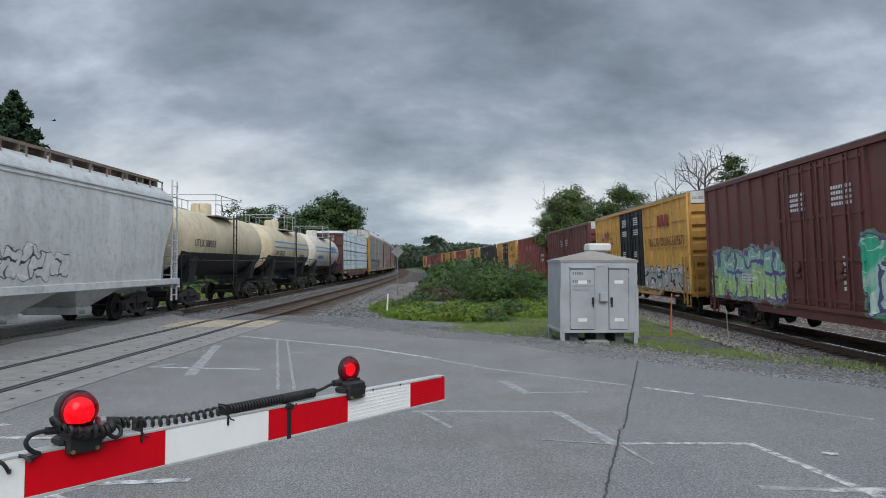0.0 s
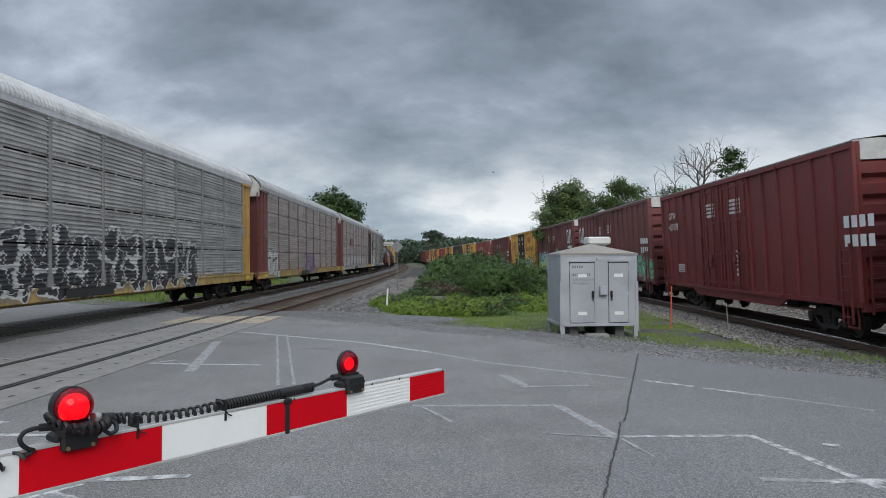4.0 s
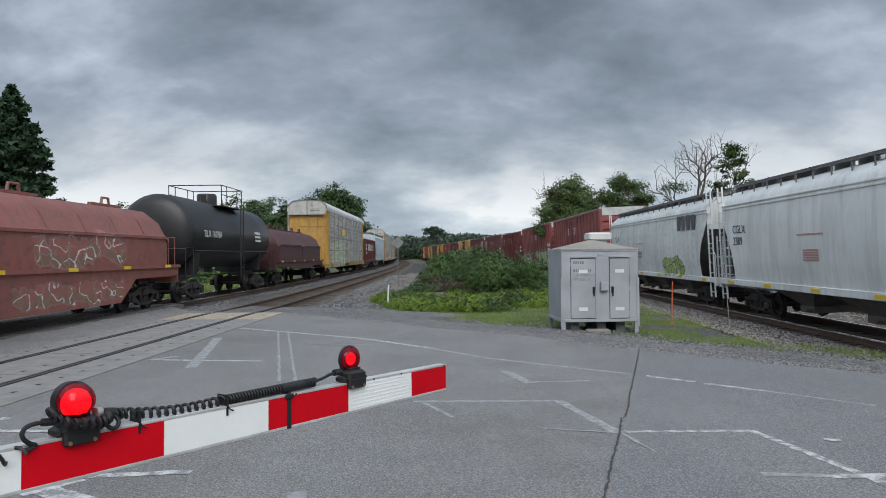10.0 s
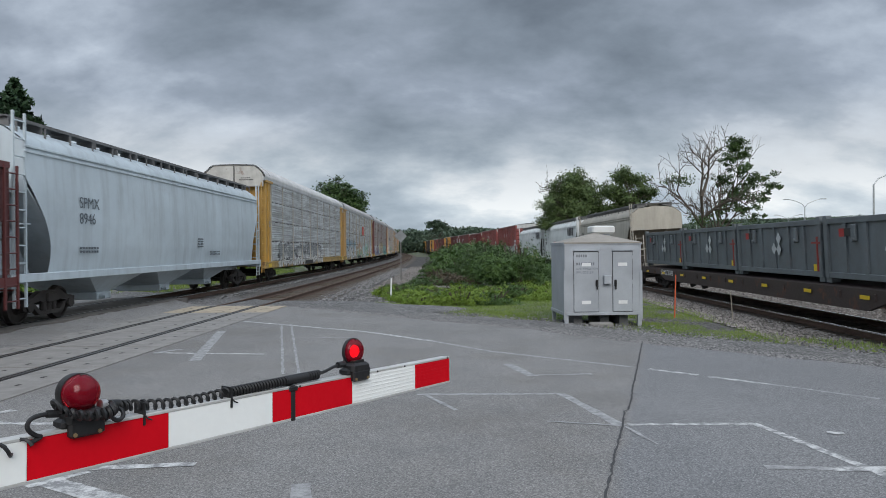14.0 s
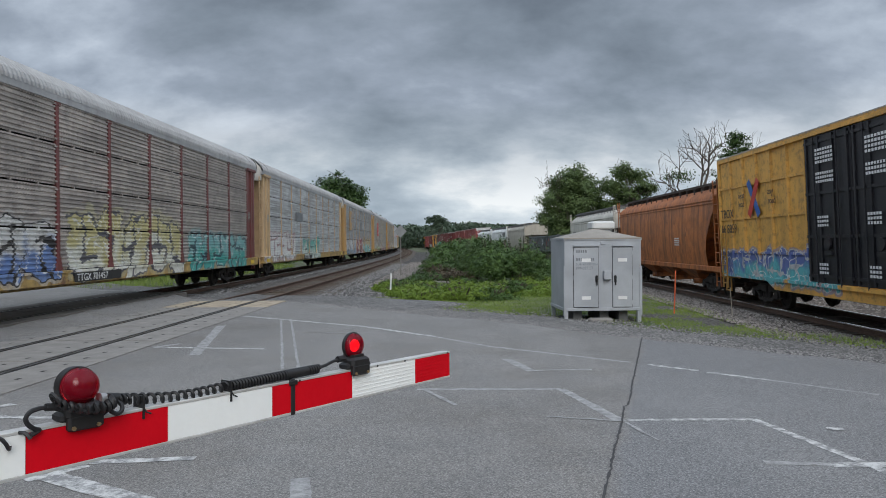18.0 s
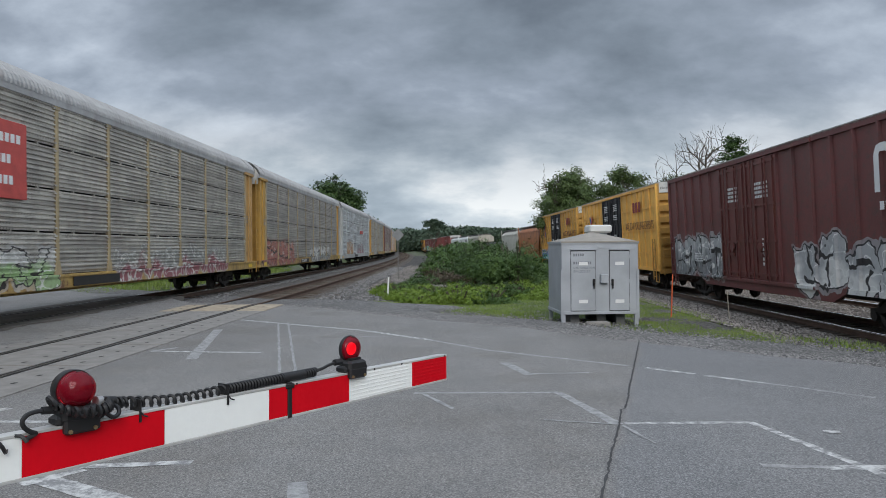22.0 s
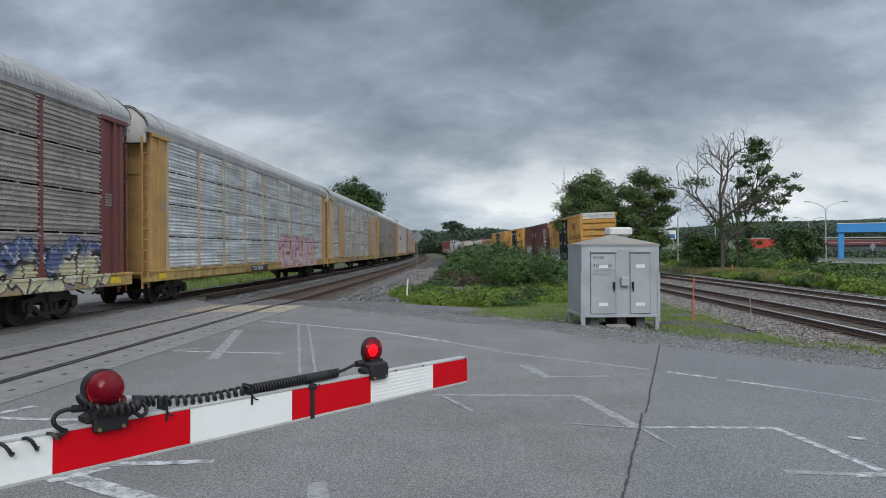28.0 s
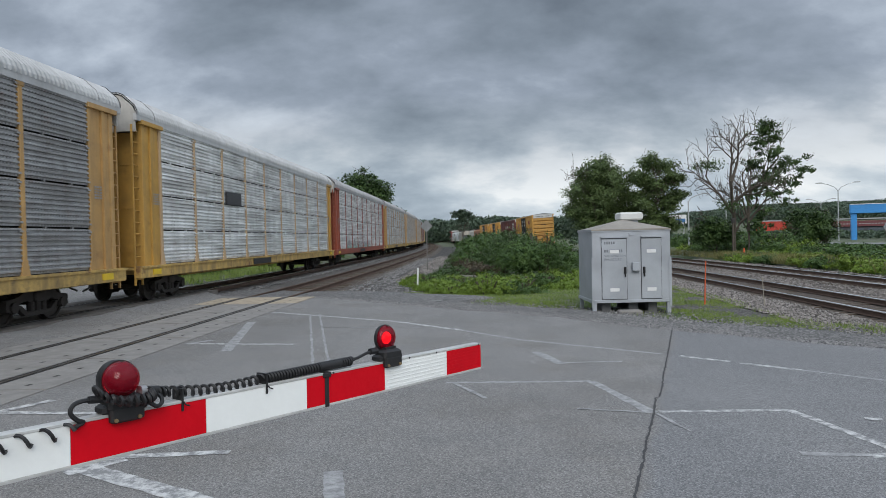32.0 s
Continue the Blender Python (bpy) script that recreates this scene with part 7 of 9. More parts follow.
# low bright growth in front of it
for j in range(46):
    y = rng0.uniform(26.0, 35.5)
    x = rng0.uniform(-1.0 - 0.28 * max(0, y - 26), 7.0)
    if x < -3.2 and y < 32:
        continue
    bush(x, y, -0.32, rng0.uniform(1.5, 2.9), rng0.uniform(1.3, 2.4), rng0.uniform(0.35, 0.8), 300 + j, LEAF_BRIGHT if j % 4 else LEAF_MID, 0.045, 5200, "low bright green weeds by the gravel")
# layers of scrub beyond the far tracks: weeds, bushes, tall bushes
for j in range(46):
    s = 25 + 37 * (j / 46) + rng0.uniform(-1, 1)
    x, y = gx(RIGHT2, s, rng0.uniform(3.4, 7.5))
    bush(x, y, -0.5, rng0.uniform(1.8, 3.2), rng0.uniform(1.8, 3.0), rng0.uniform(0.5, 1.0), 400 + j, LEAF_BRIGHT if j % 3 else LEAF_MID, 0.075, 3000, "low bright weeds beyond the rails")
for j in range(52):
    s = 30 + 58 * (j / 52) + rng0.uniform(-1, 1)
    x, y = gx(RIGHT2, s, rng0.uniform(8.0, 13.5))
    bush(x, y, -0.5, rng0.uniform(2.8, 4.6), rng0.uniform(2.8, 4.6), rng0.uniform(1.1, 2.0) * (1.0 if x / y < 0.47 else 0.62), 460 + j, LEAF_MID if j % 4 else LEAF_BRIGHT, 0.1, 5200, "dense wild green bush beyond the rails")
for j in range(60):
    s = 48 + 70 * (j / 60) + rng0.uniform(-1, 1)
    x, y = gx(RIGHT2, s, rng0.uniform(12.5, 26))
    bush(x, y, -0.5, rng0.uniform(3.4, 5.6), rng0.uniform(3.4, 5.6), rng0.uniform(1.6, 2.6) * (1.0 if x / y < 0.45 else 0.36), 520 + j, LEAF_MID if j % 3 else LEAF_DARK, 0.14, 3200, "tall dark scrub bush beyond the rails")
# overgrown edge past the outer track
for j in range(64):
    s = 12 + 78 * (j / 64) + rng0.uniform(-1, 1)
    x, y = gx(LEFT, s, -rng0.uniform(6.2, 12.5))
    bush(x, y, -0.35, rng0.uniform(1.8, 3.6), rng0.uniform(1.8, 3.4), rng0.uniform(0.5, 1.7), 600 + j, (LEAF_MID, LEAF_BRIGHT, LEAF_DARK)[j % 3], 0.12, 1700, "wild green scrub past the outer track")


def soil_bank():
    """Dark gravelly slope between the near track and the thicket."""
    rows = []
    for s in np.arange(40, 170, 1.5):
        row = []
        for o, z in ((1.9, -0.29), (2.8, -0.22), (4.2, -0.2), (5.6, -0.16), (7.2, -0.12), (8.6, -0.3)):
            x, y, h = at_track(NEAR, s, o)
            row.append((x, y, z + 0.05 * noise.noise((x, y, 4))))
        rows.append(row)
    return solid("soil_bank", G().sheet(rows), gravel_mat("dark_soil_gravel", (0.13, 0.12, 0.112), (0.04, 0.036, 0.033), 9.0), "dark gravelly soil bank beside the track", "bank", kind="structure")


soil_bank()

# dark brush on the bank
for j in range(44):
    s = 39 + 60 * (j / 44) ** 1.3 + rng0.uniform(-1, 1)
    x, y = gx(NEAR, s, rng0.uniform(5.4, 8.4))
    bush(x, y, -0.3, rng0.uniform(1.2, 2.6), rng0.uniform(1.2, 2.6), rng0.uniform(0.3, 1.0), 700 + j, LEAF_DARK if j % 3 else BRUSH, 0.075, 1800, "dark low brush on the soil bank")


def gravel_strip():
    """Stony ground between the road edge and the far tracks."""
    rows = []
    for s in np.arange(6, 52, 1.0):
        rows.append([(*gx(RIGHT, s, o), z + 0.04 * noise.noise((s, o, 8))) for o, z in ((-7.4, -0.32), (-6.2, -0.16), (-4.8, -0.16), (-3.8, -0.25), (-2.9, -0.53), (-2.4, -0.625))])
    return solid("gravel_strip", G().sheet(rows), BANK, "stony strip beside the far tracks", "gravel", kind="structure")


gravel_strip()
b_post = thing("utility_post", "grey wooden utility post with a small box", "post", m=pose(*gx(RIGHT2, 62, 5.4), -0.5))
part("pole", G().cyl((0, 0, -0.3), (0, 0, 3.6), 0.09, 8, 0.08), BARK, b_post, "", True)
part("box", G().box(-0.13, 0.13, -0.16, 0.1, 3.2, 3.6, 0.02), STEEL_DARK, b_post)
tree(-22.4, 140.0, -0.3, 16.8, 14.5, "large round dark green tree behind the train", 11, LEAF_DARK, 60000, 0.3, spray=1.3, lobes=((0, 13.2, 3.6), (-3.2, 11.2, 3.3), (3.3, 11.5, 3.2), (-1.5, 8, 4.2), (2.5, 7, 4.2), (-4.2, 6.5, 3.0), (0, 4.5, 4.5), (5, 7.5, 2.4)))
tree(-33.0, 112.0, -0.3, 11.8, 15.0, "dark green tree behind the train", 12, LEAF_DARK, 20000, 0.24, spray=1.1)
tree(-44.0, 108.0, -0.3, 10.8, 14.0, "dark green tree behind the train", 18, LEAF_DARK, 16000, 0.24, spray=1.1)
tree(-22.0, 98.0, -0.3, 9.8, 9.0, "slender green tree behind the train", 13, LEAF_DARK, 12000, 0.2)
conifer(-36.9, 59.5, -0.3, 17.4, 14.0, "tall dark conifer beyond the railway", 14)
tree(13.2, 72.0, -0.4, 10.2, 6.4, "leafy green tree beyond the far tracks", 15, LEAF_TREE, 56000, 0.13, low=0.1, levels=4, spray=0.75,
     lobes=((0.2, 9.2, 1.3), (-0.9, 8.2, 1.5), (1.2, 8.0, 1.5), (-1.9, 6.6, 1.5), (1.9, 6.2, 1.6), (0, 6.4, 2.0), (-2.6, 4.8, 1.2), (2.4, 4.2, 1.5), (-0.6, 4.2, 2.1), (0.4, 2.4, 2.0)))
tree(17.9, 70.0, -0.4, 10.2, 5.0, "slender many-stemmed green tree beyond the far tracks", 16, LEAF_TREE, 30000, 0.13, low=0.1, levels=4, spray=0.65,
     lobes=((-0.2, 9.4, 0.9), (1.1, 8.9, 1.0), (-1.2, 8.0, 1.1), (2.2, 7.6, 1.0), (0.2, 7.0, 1.3), (2.7, 6.2, 0.8), (-0.9, 5.6, 1.3), (1.5, 5.4, 1.2), (0.2, 3.6, 1.5), (2.0, 3.2, 0.9)))
tree(24.2, 65.0, -0.4, 13.0, 9.0, "nearly leafless grey tree beyond the far tracks", 17, LEAF_DARK, 300, 0.12, name="bare_tree", spread=0.62, levels=4, fork=4, twig=0.014, low=0.2, lean=(-0.1, 0), lobes=((-0.6, 5.0, 0.9), (-2.4, 8.5, 0.7)))
tree(25.1, 64.5, -0.4, 12.4, 6.0, "sparse dark green tree beyond the far tracks", 19, LEAF_DARK, 9000, 0.14, spread=0.55, levels=4, twig=0.016, lean=(0.12, 0), spray=0.5,
     lobes=((1.6, 11.6, 0.9), (2.3, 10.8, 0.6), (1.0, 10.2, 0.6), (2.2, 9.4, 0.8), (0.8, 8.4, 0.8), (3.4, 8.3, 0.9), (4.7, 8.7, 0.6), (5.2, 7.8, 0.4), (2.0, 7.3, 1.1), (3.9, 6.8, 0.9), (1.2, 6.0, 1.0), (2.9, 5.6, 1.0), (1.6, 4.2, 1.0), (0.6, 3.0, 0.9)))
tree(36.0, 75.0, -0.4, 5.0, 5.2, "small dark round tree above the scrub", 23, LEAF_DARK, 9000, 0.15, low=0.05)
tree(23.2, 67.0, -0.4, 4.6, 4.4, "small dense dark tree below the bare one", 20, LEAF_DARK, 12000, 0.13, low=0.05)
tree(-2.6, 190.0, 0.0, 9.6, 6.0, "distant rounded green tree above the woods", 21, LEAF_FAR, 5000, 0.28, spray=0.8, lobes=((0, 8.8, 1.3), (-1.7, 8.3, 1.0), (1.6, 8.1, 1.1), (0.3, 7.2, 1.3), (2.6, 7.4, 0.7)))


# far woods in one mass of leaf clumps
def woods(name, a0, a1, d0, d1, h0, h1, n, seed, label, leaf=1.6, mat=None):
    rng = np.random.default_rng(seed)
    a, d = np.radians(rng.uniform(a0, a1, n)), rng.uniform(d0, d1, n)
    x, y = d * np.sin(a), d * np.cos(a)
    hh = np.array([h0 + (h1 - h0) * (0.5 + 0.5 * noise.noise((p * 0.045, q * 0.045, seed))) for p, q in zip(x, y)])
    z0 = np.array([ground_height(p, q) for p, q in zip(x, y)])
    z = z0 + hh * rng.uniform(0.02, 1.0, n) ** 0.7
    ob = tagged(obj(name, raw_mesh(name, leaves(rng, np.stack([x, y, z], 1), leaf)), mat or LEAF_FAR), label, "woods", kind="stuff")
    return ob


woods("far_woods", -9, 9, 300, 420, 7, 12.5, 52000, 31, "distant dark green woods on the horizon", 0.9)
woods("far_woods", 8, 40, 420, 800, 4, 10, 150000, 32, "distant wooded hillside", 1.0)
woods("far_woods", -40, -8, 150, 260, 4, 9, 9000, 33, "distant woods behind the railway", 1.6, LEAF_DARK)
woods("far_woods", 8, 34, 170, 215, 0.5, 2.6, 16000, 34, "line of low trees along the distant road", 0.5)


# grass blades on the verges
def tufts(name, spots, seed, mat, label, hmin, hmax, width=0.012):
    rng = np.random.default_rng(seed)
    g = G()
    for x, y, z in spots:
        h, a, b = rng.uniform(hmin, hmax), rng.uniform(0, 6.28), rng.normal(0, 0.35, 2)
        w = width * rng.uniform(0.7, 1.4)
        c, s = math.cos(a) * w, math.sin(a) * w
        i = len(g.v)
        g.v += [(x - c, y - s, z), (x + c, y + s, z), (x + b[0] * h, y + b[1] * h, z + h)]
        g.f.append((i, i + 1, i + 2))
    return tagged(obj(name, raw_mesh(name, g), mat), label, "grass", kind="stuff")


def verge_spots(n, seed, lo, hi, near=-3.0, far=26.0):
    """Places beside the road edge, lo to hi metres out from it."""
    rng = np.random.default_rng(seed)
    out = []
    xs, ys = [p[0] for p in EDGE], [p[1] for p in EDGE]
    while len(out) < n:
        x = rng.uniform(near, far)
        d = rng.uniform(lo, hi)
        y = float(np.interp(x - d * 0.72, xs, ys)) + d * 0.7
        if noise.noise((x * 0.8, y * 0.8, 3)) + rng.uniform(-0.35, 0.35) < -0.02:
            continue
        out.append((x, y, -0.2))
    return out


BLADE = leaf_mat("grass_blades", (0.11, 0.18, 0.03), (0.25, 0.32, 0.08))
tufts("grass", verge_spots(20000, 41, 2.7, 4.6), 41, BLADE, "tufts of green grass along the gravel", 0.03, 0.12, 0.009)
tufts("grass", [(x, y, -0.2) for x, y in zip(rng0.uniform(-3, 8, 44000), rng0.uniform(20.5, 31, 44000)) if y > 20 and (x > -1.8 or y < 27)], 42, BLADE, "green grass before the thicket", 0.02, 0.085, 0.009)
tufts("grass", [(*gx(RIGHT, s, o), -0.2) for s, o in zip(9 + 33 * rng0.uniform(0, 1, 70000) ** 1.4, rng0.uniform(-6.5, -4.4, 70000)) if noise.noise((s * 0.6, o * 0.7, 5)) > -0.3 + 0.35 * noise.noise((s * 2.5, o * 2.5, 1))], 44, BLADE, "green grass beside the ballast", 0.03, 0.12, 0.008)
tufts("grass", [(*gx(LEFT, s, o), -0.3) for s, o in zip(rng0.uniform(8, 70, 14000), rng0.uniform(-10, -4.2, 14000))], 45, BLADE, "tall green grass past the outer track", 0.15, 0.5, 0.02)
tufts("grass", [(*gx(RIGHT2, s, o), -0.4) for s, o in zip(np.concatenate([rng0.uniform(46, 62, 9000), rng0.uniform(20, 100, 5000)]), rng0.uniform(3.6, 6.5, 14000))], 43, STRAW, "tall pale grass beyond the rails", 0.3, 0.8, 0.02)


# loose stones on the verge
def stones(name, spots, seed, mat, label, r0, r1):
    rng = np.random.default_rng(seed)
    g = G()
    base = [(1, 0, 0), (-1, 0, 0), (0, 1, 0), (0, -1, 0), (0, 0, 1), (0, 0, -1)]
    tri = ((0, 2, 4), (2, 1, 4), (1, 3, 4), (3, 0, 4), (2, 0, 5), (1, 2, 5), (3, 1, 5), (0, 3, 5))
    for x, y, z in spots:
        r = rng.uniform(r0, r1)
        q = rng.uniform(0.6, 1.2, 3) * r
        a = rng.uniform(0, 6.28)
        i = len(g.v)
        for p in base:
            u, v = p[0] * q[0], p[1] * q[1]
            g.v.append((x + u * math.cos(a) - v * math.sin(a), y + u * math.sin(a) + v * math.cos(a), z + p[2] * q[2] * 0.7))
        g.f += [tuple(i + k for k in t) for t in tri]
    return tagged(obj(name, raw_mesh(name, g), mat), label, "stones", kind="stuff")


def stone_mat():
    n = Nodes("loose_grey_stone")
    geo = n.add("NewGeometry")
    return n.done(n.mix(geo.outputs["Random Per Island"], (0.06, 0.06, 0.063), (0.28, 0.275, 0.27)), 0.9)


STONE = stone_mat()
spots = []
rs = np.random.default_rng(51)
for _ in range(46000):
    x = rs.uniform(-8, 11)
    d = abs(rs.normal(0, 1.3)) if x > -2.5 else rs.uniform(0, 3.7)
    y = float(np.interp(x - d * 0.72, [p[0] for p in EDGE], [p[1] for p in EDGE])) + d * 0.7 - 0.1
    spots.append((x, y, -0.028 - 0.03 * d))
stones("loose_gravel", spots, 52, STONE, "loose grey gravel stones", 0.012, 0.04)
spots = []
dark_spots = []
for _ in range(38000):
    s, o = 9 + 53 * rs.uniform() ** 1.5, rs.choice([-1, -1, -1, 1]) * rs.uniform(1.2, 4.6)
    x, y = gx(RIGHT, s, o)
    dark_spots.append((x, y, float(np.interp(o, [-4.8, -3.8, -2.9, -2.5, -1.35, 1.35, 2.5, 3.4, 4.6], [-0.13, -0.22, -0.50, -0.60, -0.57, -0.45, -0.61, -0.8, -0.6]))))
for _ in range(16000):
    s, o = rs.uniform(13, 62), rs.uniform(-2.6, 2.6)
    x, y = gx(RIGHT2, s, o)
    if abs(abs(o) - 0.75) > 0.12:
        dark_spots.append((x, y, RIGHT_Z - 0.19 + o * 0.044))
for _ in range(24000):
    s, o = rs.uniform(24, 75), rs.uniform(-5.2, 6.2)
    x, y = gx(NEAR, s, o)
    if abs(o) < 1.2 or abs(o + 4) < 1.2:
        continue
    spots.append((x, y, LEFT_Z - 0.2 if abs(o + 4) < 2.0 else NEAR_Z - 0.23 - (0.0 if o < 4 else (o - 4) * 0.02)))
DARK_STONE = Nodes("brown_grey_stone")
DARK_STONE = DARK_STONE.done(DARK_STONE.mix(DARK_STONE.add("NewGeometry").outputs["Random Per Island"], (0.045, 0.04, 0.036), (0.30, 0.275, 0.255)), 0.9)
stones("loose_ballast", dark_spots, 54, DARK_STONE, "brown-grey crushed stone on the far tracks", 0.03, 0.065)
spots_b = []
for _ in range(9000):
    s, o = rs.uniform(36, 80), rs.uniform(3.0, 8.3)
    spots_b.append((*gx(NEAR, s, o), -0.2))
stones("loose_ballast", spots_b, 55, DARK_STONE, "dark loose stones on the soil bank", 0.03, 0.09)
stones("loose_ballast", spots, 53, STONE, "loose crushed stone between the sleepers", 0.03, 0.065)


# ---- far street: lamps, shops, blue gantry ----
def street_lamp(x, y, h, arms, label, yaw=0.0, z=0.0):
    t = thing("street_lamp", label, "street lamp", "street lamps", m=Matrix.Translation((x, y, z)) @ pose(0, 0, 0, 0, 0, yaw))
    part("pole", G().cyl((0, 0, -0.5), (0, 0, h * 0.86), 0.13, 10, 0.08), GALV, t, "", True)
    for s in arms:
        part("arm", G().tube([(0, 0, h * 0.85), (s * h * 0.05, 0, h * 0.92), (s * h * 0.16, 0, h * 0.97), (s * h * 0.27, 0, h)], 0.06, 6), GALV, t, "", True)
        part("lamp_head", G().box(*sorted((s * h * 0.26, s * h * 0.36)), -0.16, 0.16, h - 0.08, h + 0.1, 0.03), GALV, t)
    return t


street_lamp(68.0, 132.0, 10.6, (-1, 1), "tall grey street lamp with two arms", -8)
street_lamp(86.0, 175.0, 9.5, (-1, 1), "tall grey street lamp with two arms", -8)
street_lamp(29.5, 96.0, 7.2, (1,), "grey street lamp with one arm", 0)
street_lamp(54.0, 150.0, 8.5, (-1, 1), "tall grey street lamp with two arms", 10)
street_lamp(43.2, 70.4, 9.3, (1,), "large curved grey street lamp beside the road", 0)


def shops():
    b = thing("shop_building", "long low shop building with a red front", "building", m=Matrix.Translation((90, 193, 0.6)) @ pose(0, 0, 0, 0, 0, -18))
    wall = plain("dark_shop_wall", (0.06, 0.065, 0.075), 0.7)
    part("wall", G().box(-12, 40, 0, 18, -1, 3.3, 0.05), wall, b)
    part("fascia", G().box(-12.2, -4, -0.5, 0, -0.8, 4.0), plain("red_shop_front", (0.50, 0.05, 0.03), 0.6), b, "bright red front")
    part("fascia", G().box(-4, 40, -0.4, 0, 2.0, 3.5), plain("dull_red_fascia", (0.15, 0.045, 0.05), 0.6), b, "dull red fascia band")
    for k in range(9):
        part("window", G().box(-3 + k * 4.6, 0.6 + k * 4.6, -0.1, 0.02, -0.6, 1.6), plain("shop_glass", (0.10, 0.12, 0.14), 0.15), b)
    part("roof_edge", G().box(-12.3, 40.3, -0.6, 18.3, 3.9, 4.2), GALV, b)
    part("sign_band", bars(-0.42, -1, 0, 2.6, 22, 0.22, 30), plain("dusky_white", (0.36, 0.34, 0.35)), b, "pale lettering on the fascia")
    w = thing("shop_building", "low white shop building", "building", m=Matrix.Translation((76, 170, 0.2)) @ pose(0, 0, 0, 0, 0, -18))
    part("wall", G().box(0, 9, 0, 8, -1, 1.7, 0.04), WHITE, w)
    part("awning", G().box(-0.2, 9.2, -1.0, 0, 1.0, 1.35), plain("blue_awning", (0.03, 0.12, 0.4), 0.6), w, "blue awning")
    a = thing("blue_gantry", "bright blue building canopy on a thick leg", "canopy", m=Matrix.Translation((73.0, 137, 0.0)) @ pose(0, 0, 0, 0, 0, -24))
    blue = plain("bright_blue_cladding", (0.045, 0.26, 0.62), 0.5, vary=0.12)
    part("leg", G().box(0, 0.95, 0, 2, -1, 5.0, 0.03), blue, a)
    part("beam", G().box(-0.2, 24, -0.3, 2.2, 4.9, 6.7, 0.05), blue, a)
    part("trim", G().box(-0.25, 24, -0.36, -0.3, 6.6, 6.72), WHITE, a)
    s = thing("billboard", "white and blue roadside sign board on posts", "sign", m=Matrix.Translation((37.0, 128.0, 0.0)) @ pose(0, 0, 0, 0, 0, -16))
    part("board", G().box(-1.9, 1.9, -0.1, 0.1, 3.6, 5.2, 0.03), WHITE, s)
    part("panel", G().box(-1.7, 1.7, -0.13, -0.1, 3.8, 4.5), plain("sign_blue", (0.05, 0.16, 0.36), 0.5), s, "blue lower field")
    for x in (-1.4, 1.4):
        part("post", G().cyl((x, 0, -1), (x, 0, 3.7), 0.1, 8), GALV, s, "", True)
    d = new_road()


def new_road():
    g, rows = G(), []
    for k in range(40):
        x = 40.6 + 0.27 * k * 3.4
        y = 145.5 - 0.96 * k * 3.4
        rows.append([(x - 4.2, y - 1.2, -0.08), (x + 4.2, y + 1.2, -0.08)])
    g.sheet(rows)
    return solid("far_road", g, ASPHALT, "grey asphalt street beyond the scrub", "road", kind="structure")


shops()


def pickup():
    """A silver pickup that drives by on the far street."""
    p = thing("pickup_truck", "silver pickup truck driving on the far street", "car")
    paint = plain("silver_car_paint", (0.5, 0.52, 0.54), 0.25, 0.5, vary=0.05)
    glass = plain("dark_car_glass", (0.02, 0.025, 0.03), 0.08, vary=0.05)
    part("body", G().prism_y([(-2.7, 0.5), (-2.7, 1.2), (-0.9, 1.2), (-0.75, 1.22), (1.1, 1.22), (2.5, 1.12), (2.7, 0.95), (2.7, 0.45)], -0.92, 0.92), paint, p)
    part("cabin", G().loft([[(-0.9, -0.86, 1.08), (1.15, -0.86, 1.08), (1.15, 0.86, 1.08), (-0.9, 0.86, 1.08)], [(-0.7, -0.7, 1.86), (0.55, -0.7, 1.86), (0.55, 0.7, 1.86), (-0.7, 0.7, 1.86)]]), glass, p, "dark glazed cabin")
    part("roof", G().box(-0.72, 0.57, -0.71, 0.71, 1.84, 1.90, 0.02), paint, p)
    for x in (-1.75, 1.75):
        for y in (-0.85, 0.85):
            w = part("wheel", G().cyl((x, y - 0.11, 0.38), (x, y + 0.11, 0.38), 0.38, 16), RUBBER, p)
            part("rim", G().cyl((x, y - 0.12, 0.38), (x, y + 0.12, 0.38), 0.22, 12), GALV, w)
    for y in (-0.7, 0.7):
        part("headlight", G().box(2.66, 2.72, y - 0.18, y + 0.18, 0.75, 0.92), WHITE, p)
    part("bumper", G().box(2.6, 2.8, -0.9, 0.9, 0.42, 0.62, 0.03), GALV, p)
    return p


PICKUP = pickup()

# ---- the trains ----
Y_FRAME = car_paint("rack_yellow", (0.50, 0.30, 0.11), 0.25, 0.12)
Y_DEEP = car_paint("rack_deep_yellow", (0.52, 0.30, 0.065), 0.25, 0.1)
TAN = car_paint("rack_tan", (0.55, 0.385, 0.22), 0.2, 0.1)
MAROON = car_paint("rack_maroon", (0.16, 0.042, 0.04), 0.3, 0.15)
REDBROWN = car_paint("rack_red_brown", (0.23, 0.08, 0.068), 0.3, 0.15)
RED_ORANGE = car_paint("rack_red_orange", (0.33, 0.075, 0.04), 0.25, 0.15)
RACK_WHITE = car_paint("rack_white", (0.55, 0.56, 0.55), 0.2, 0.1)
RACK_BLACK = car_paint("rack_black", (0.025, 0.025, 0.028), 0.2, 0.1)
ROOF_GREY = car_paint("rack_roof_grey", (0.36, 0.365, 0.37), 0.2, 0.05, rough=0.65)
ROOF_PALE = car_paint("rack_roof_pale", (0.50, 0.51, 0.515), 0.15, 0.04, rough=0.6)
SILL_YELLOW = car_paint("sill_yellow", (0.56, 0.37, 0.11), 0.5, 0.3, streak=0.5)

Wt, Bk, Gy = (0.62, 0.62, 0.6), (0.012, 0.012, 0.014), (0.25, 0.26, 0.27)


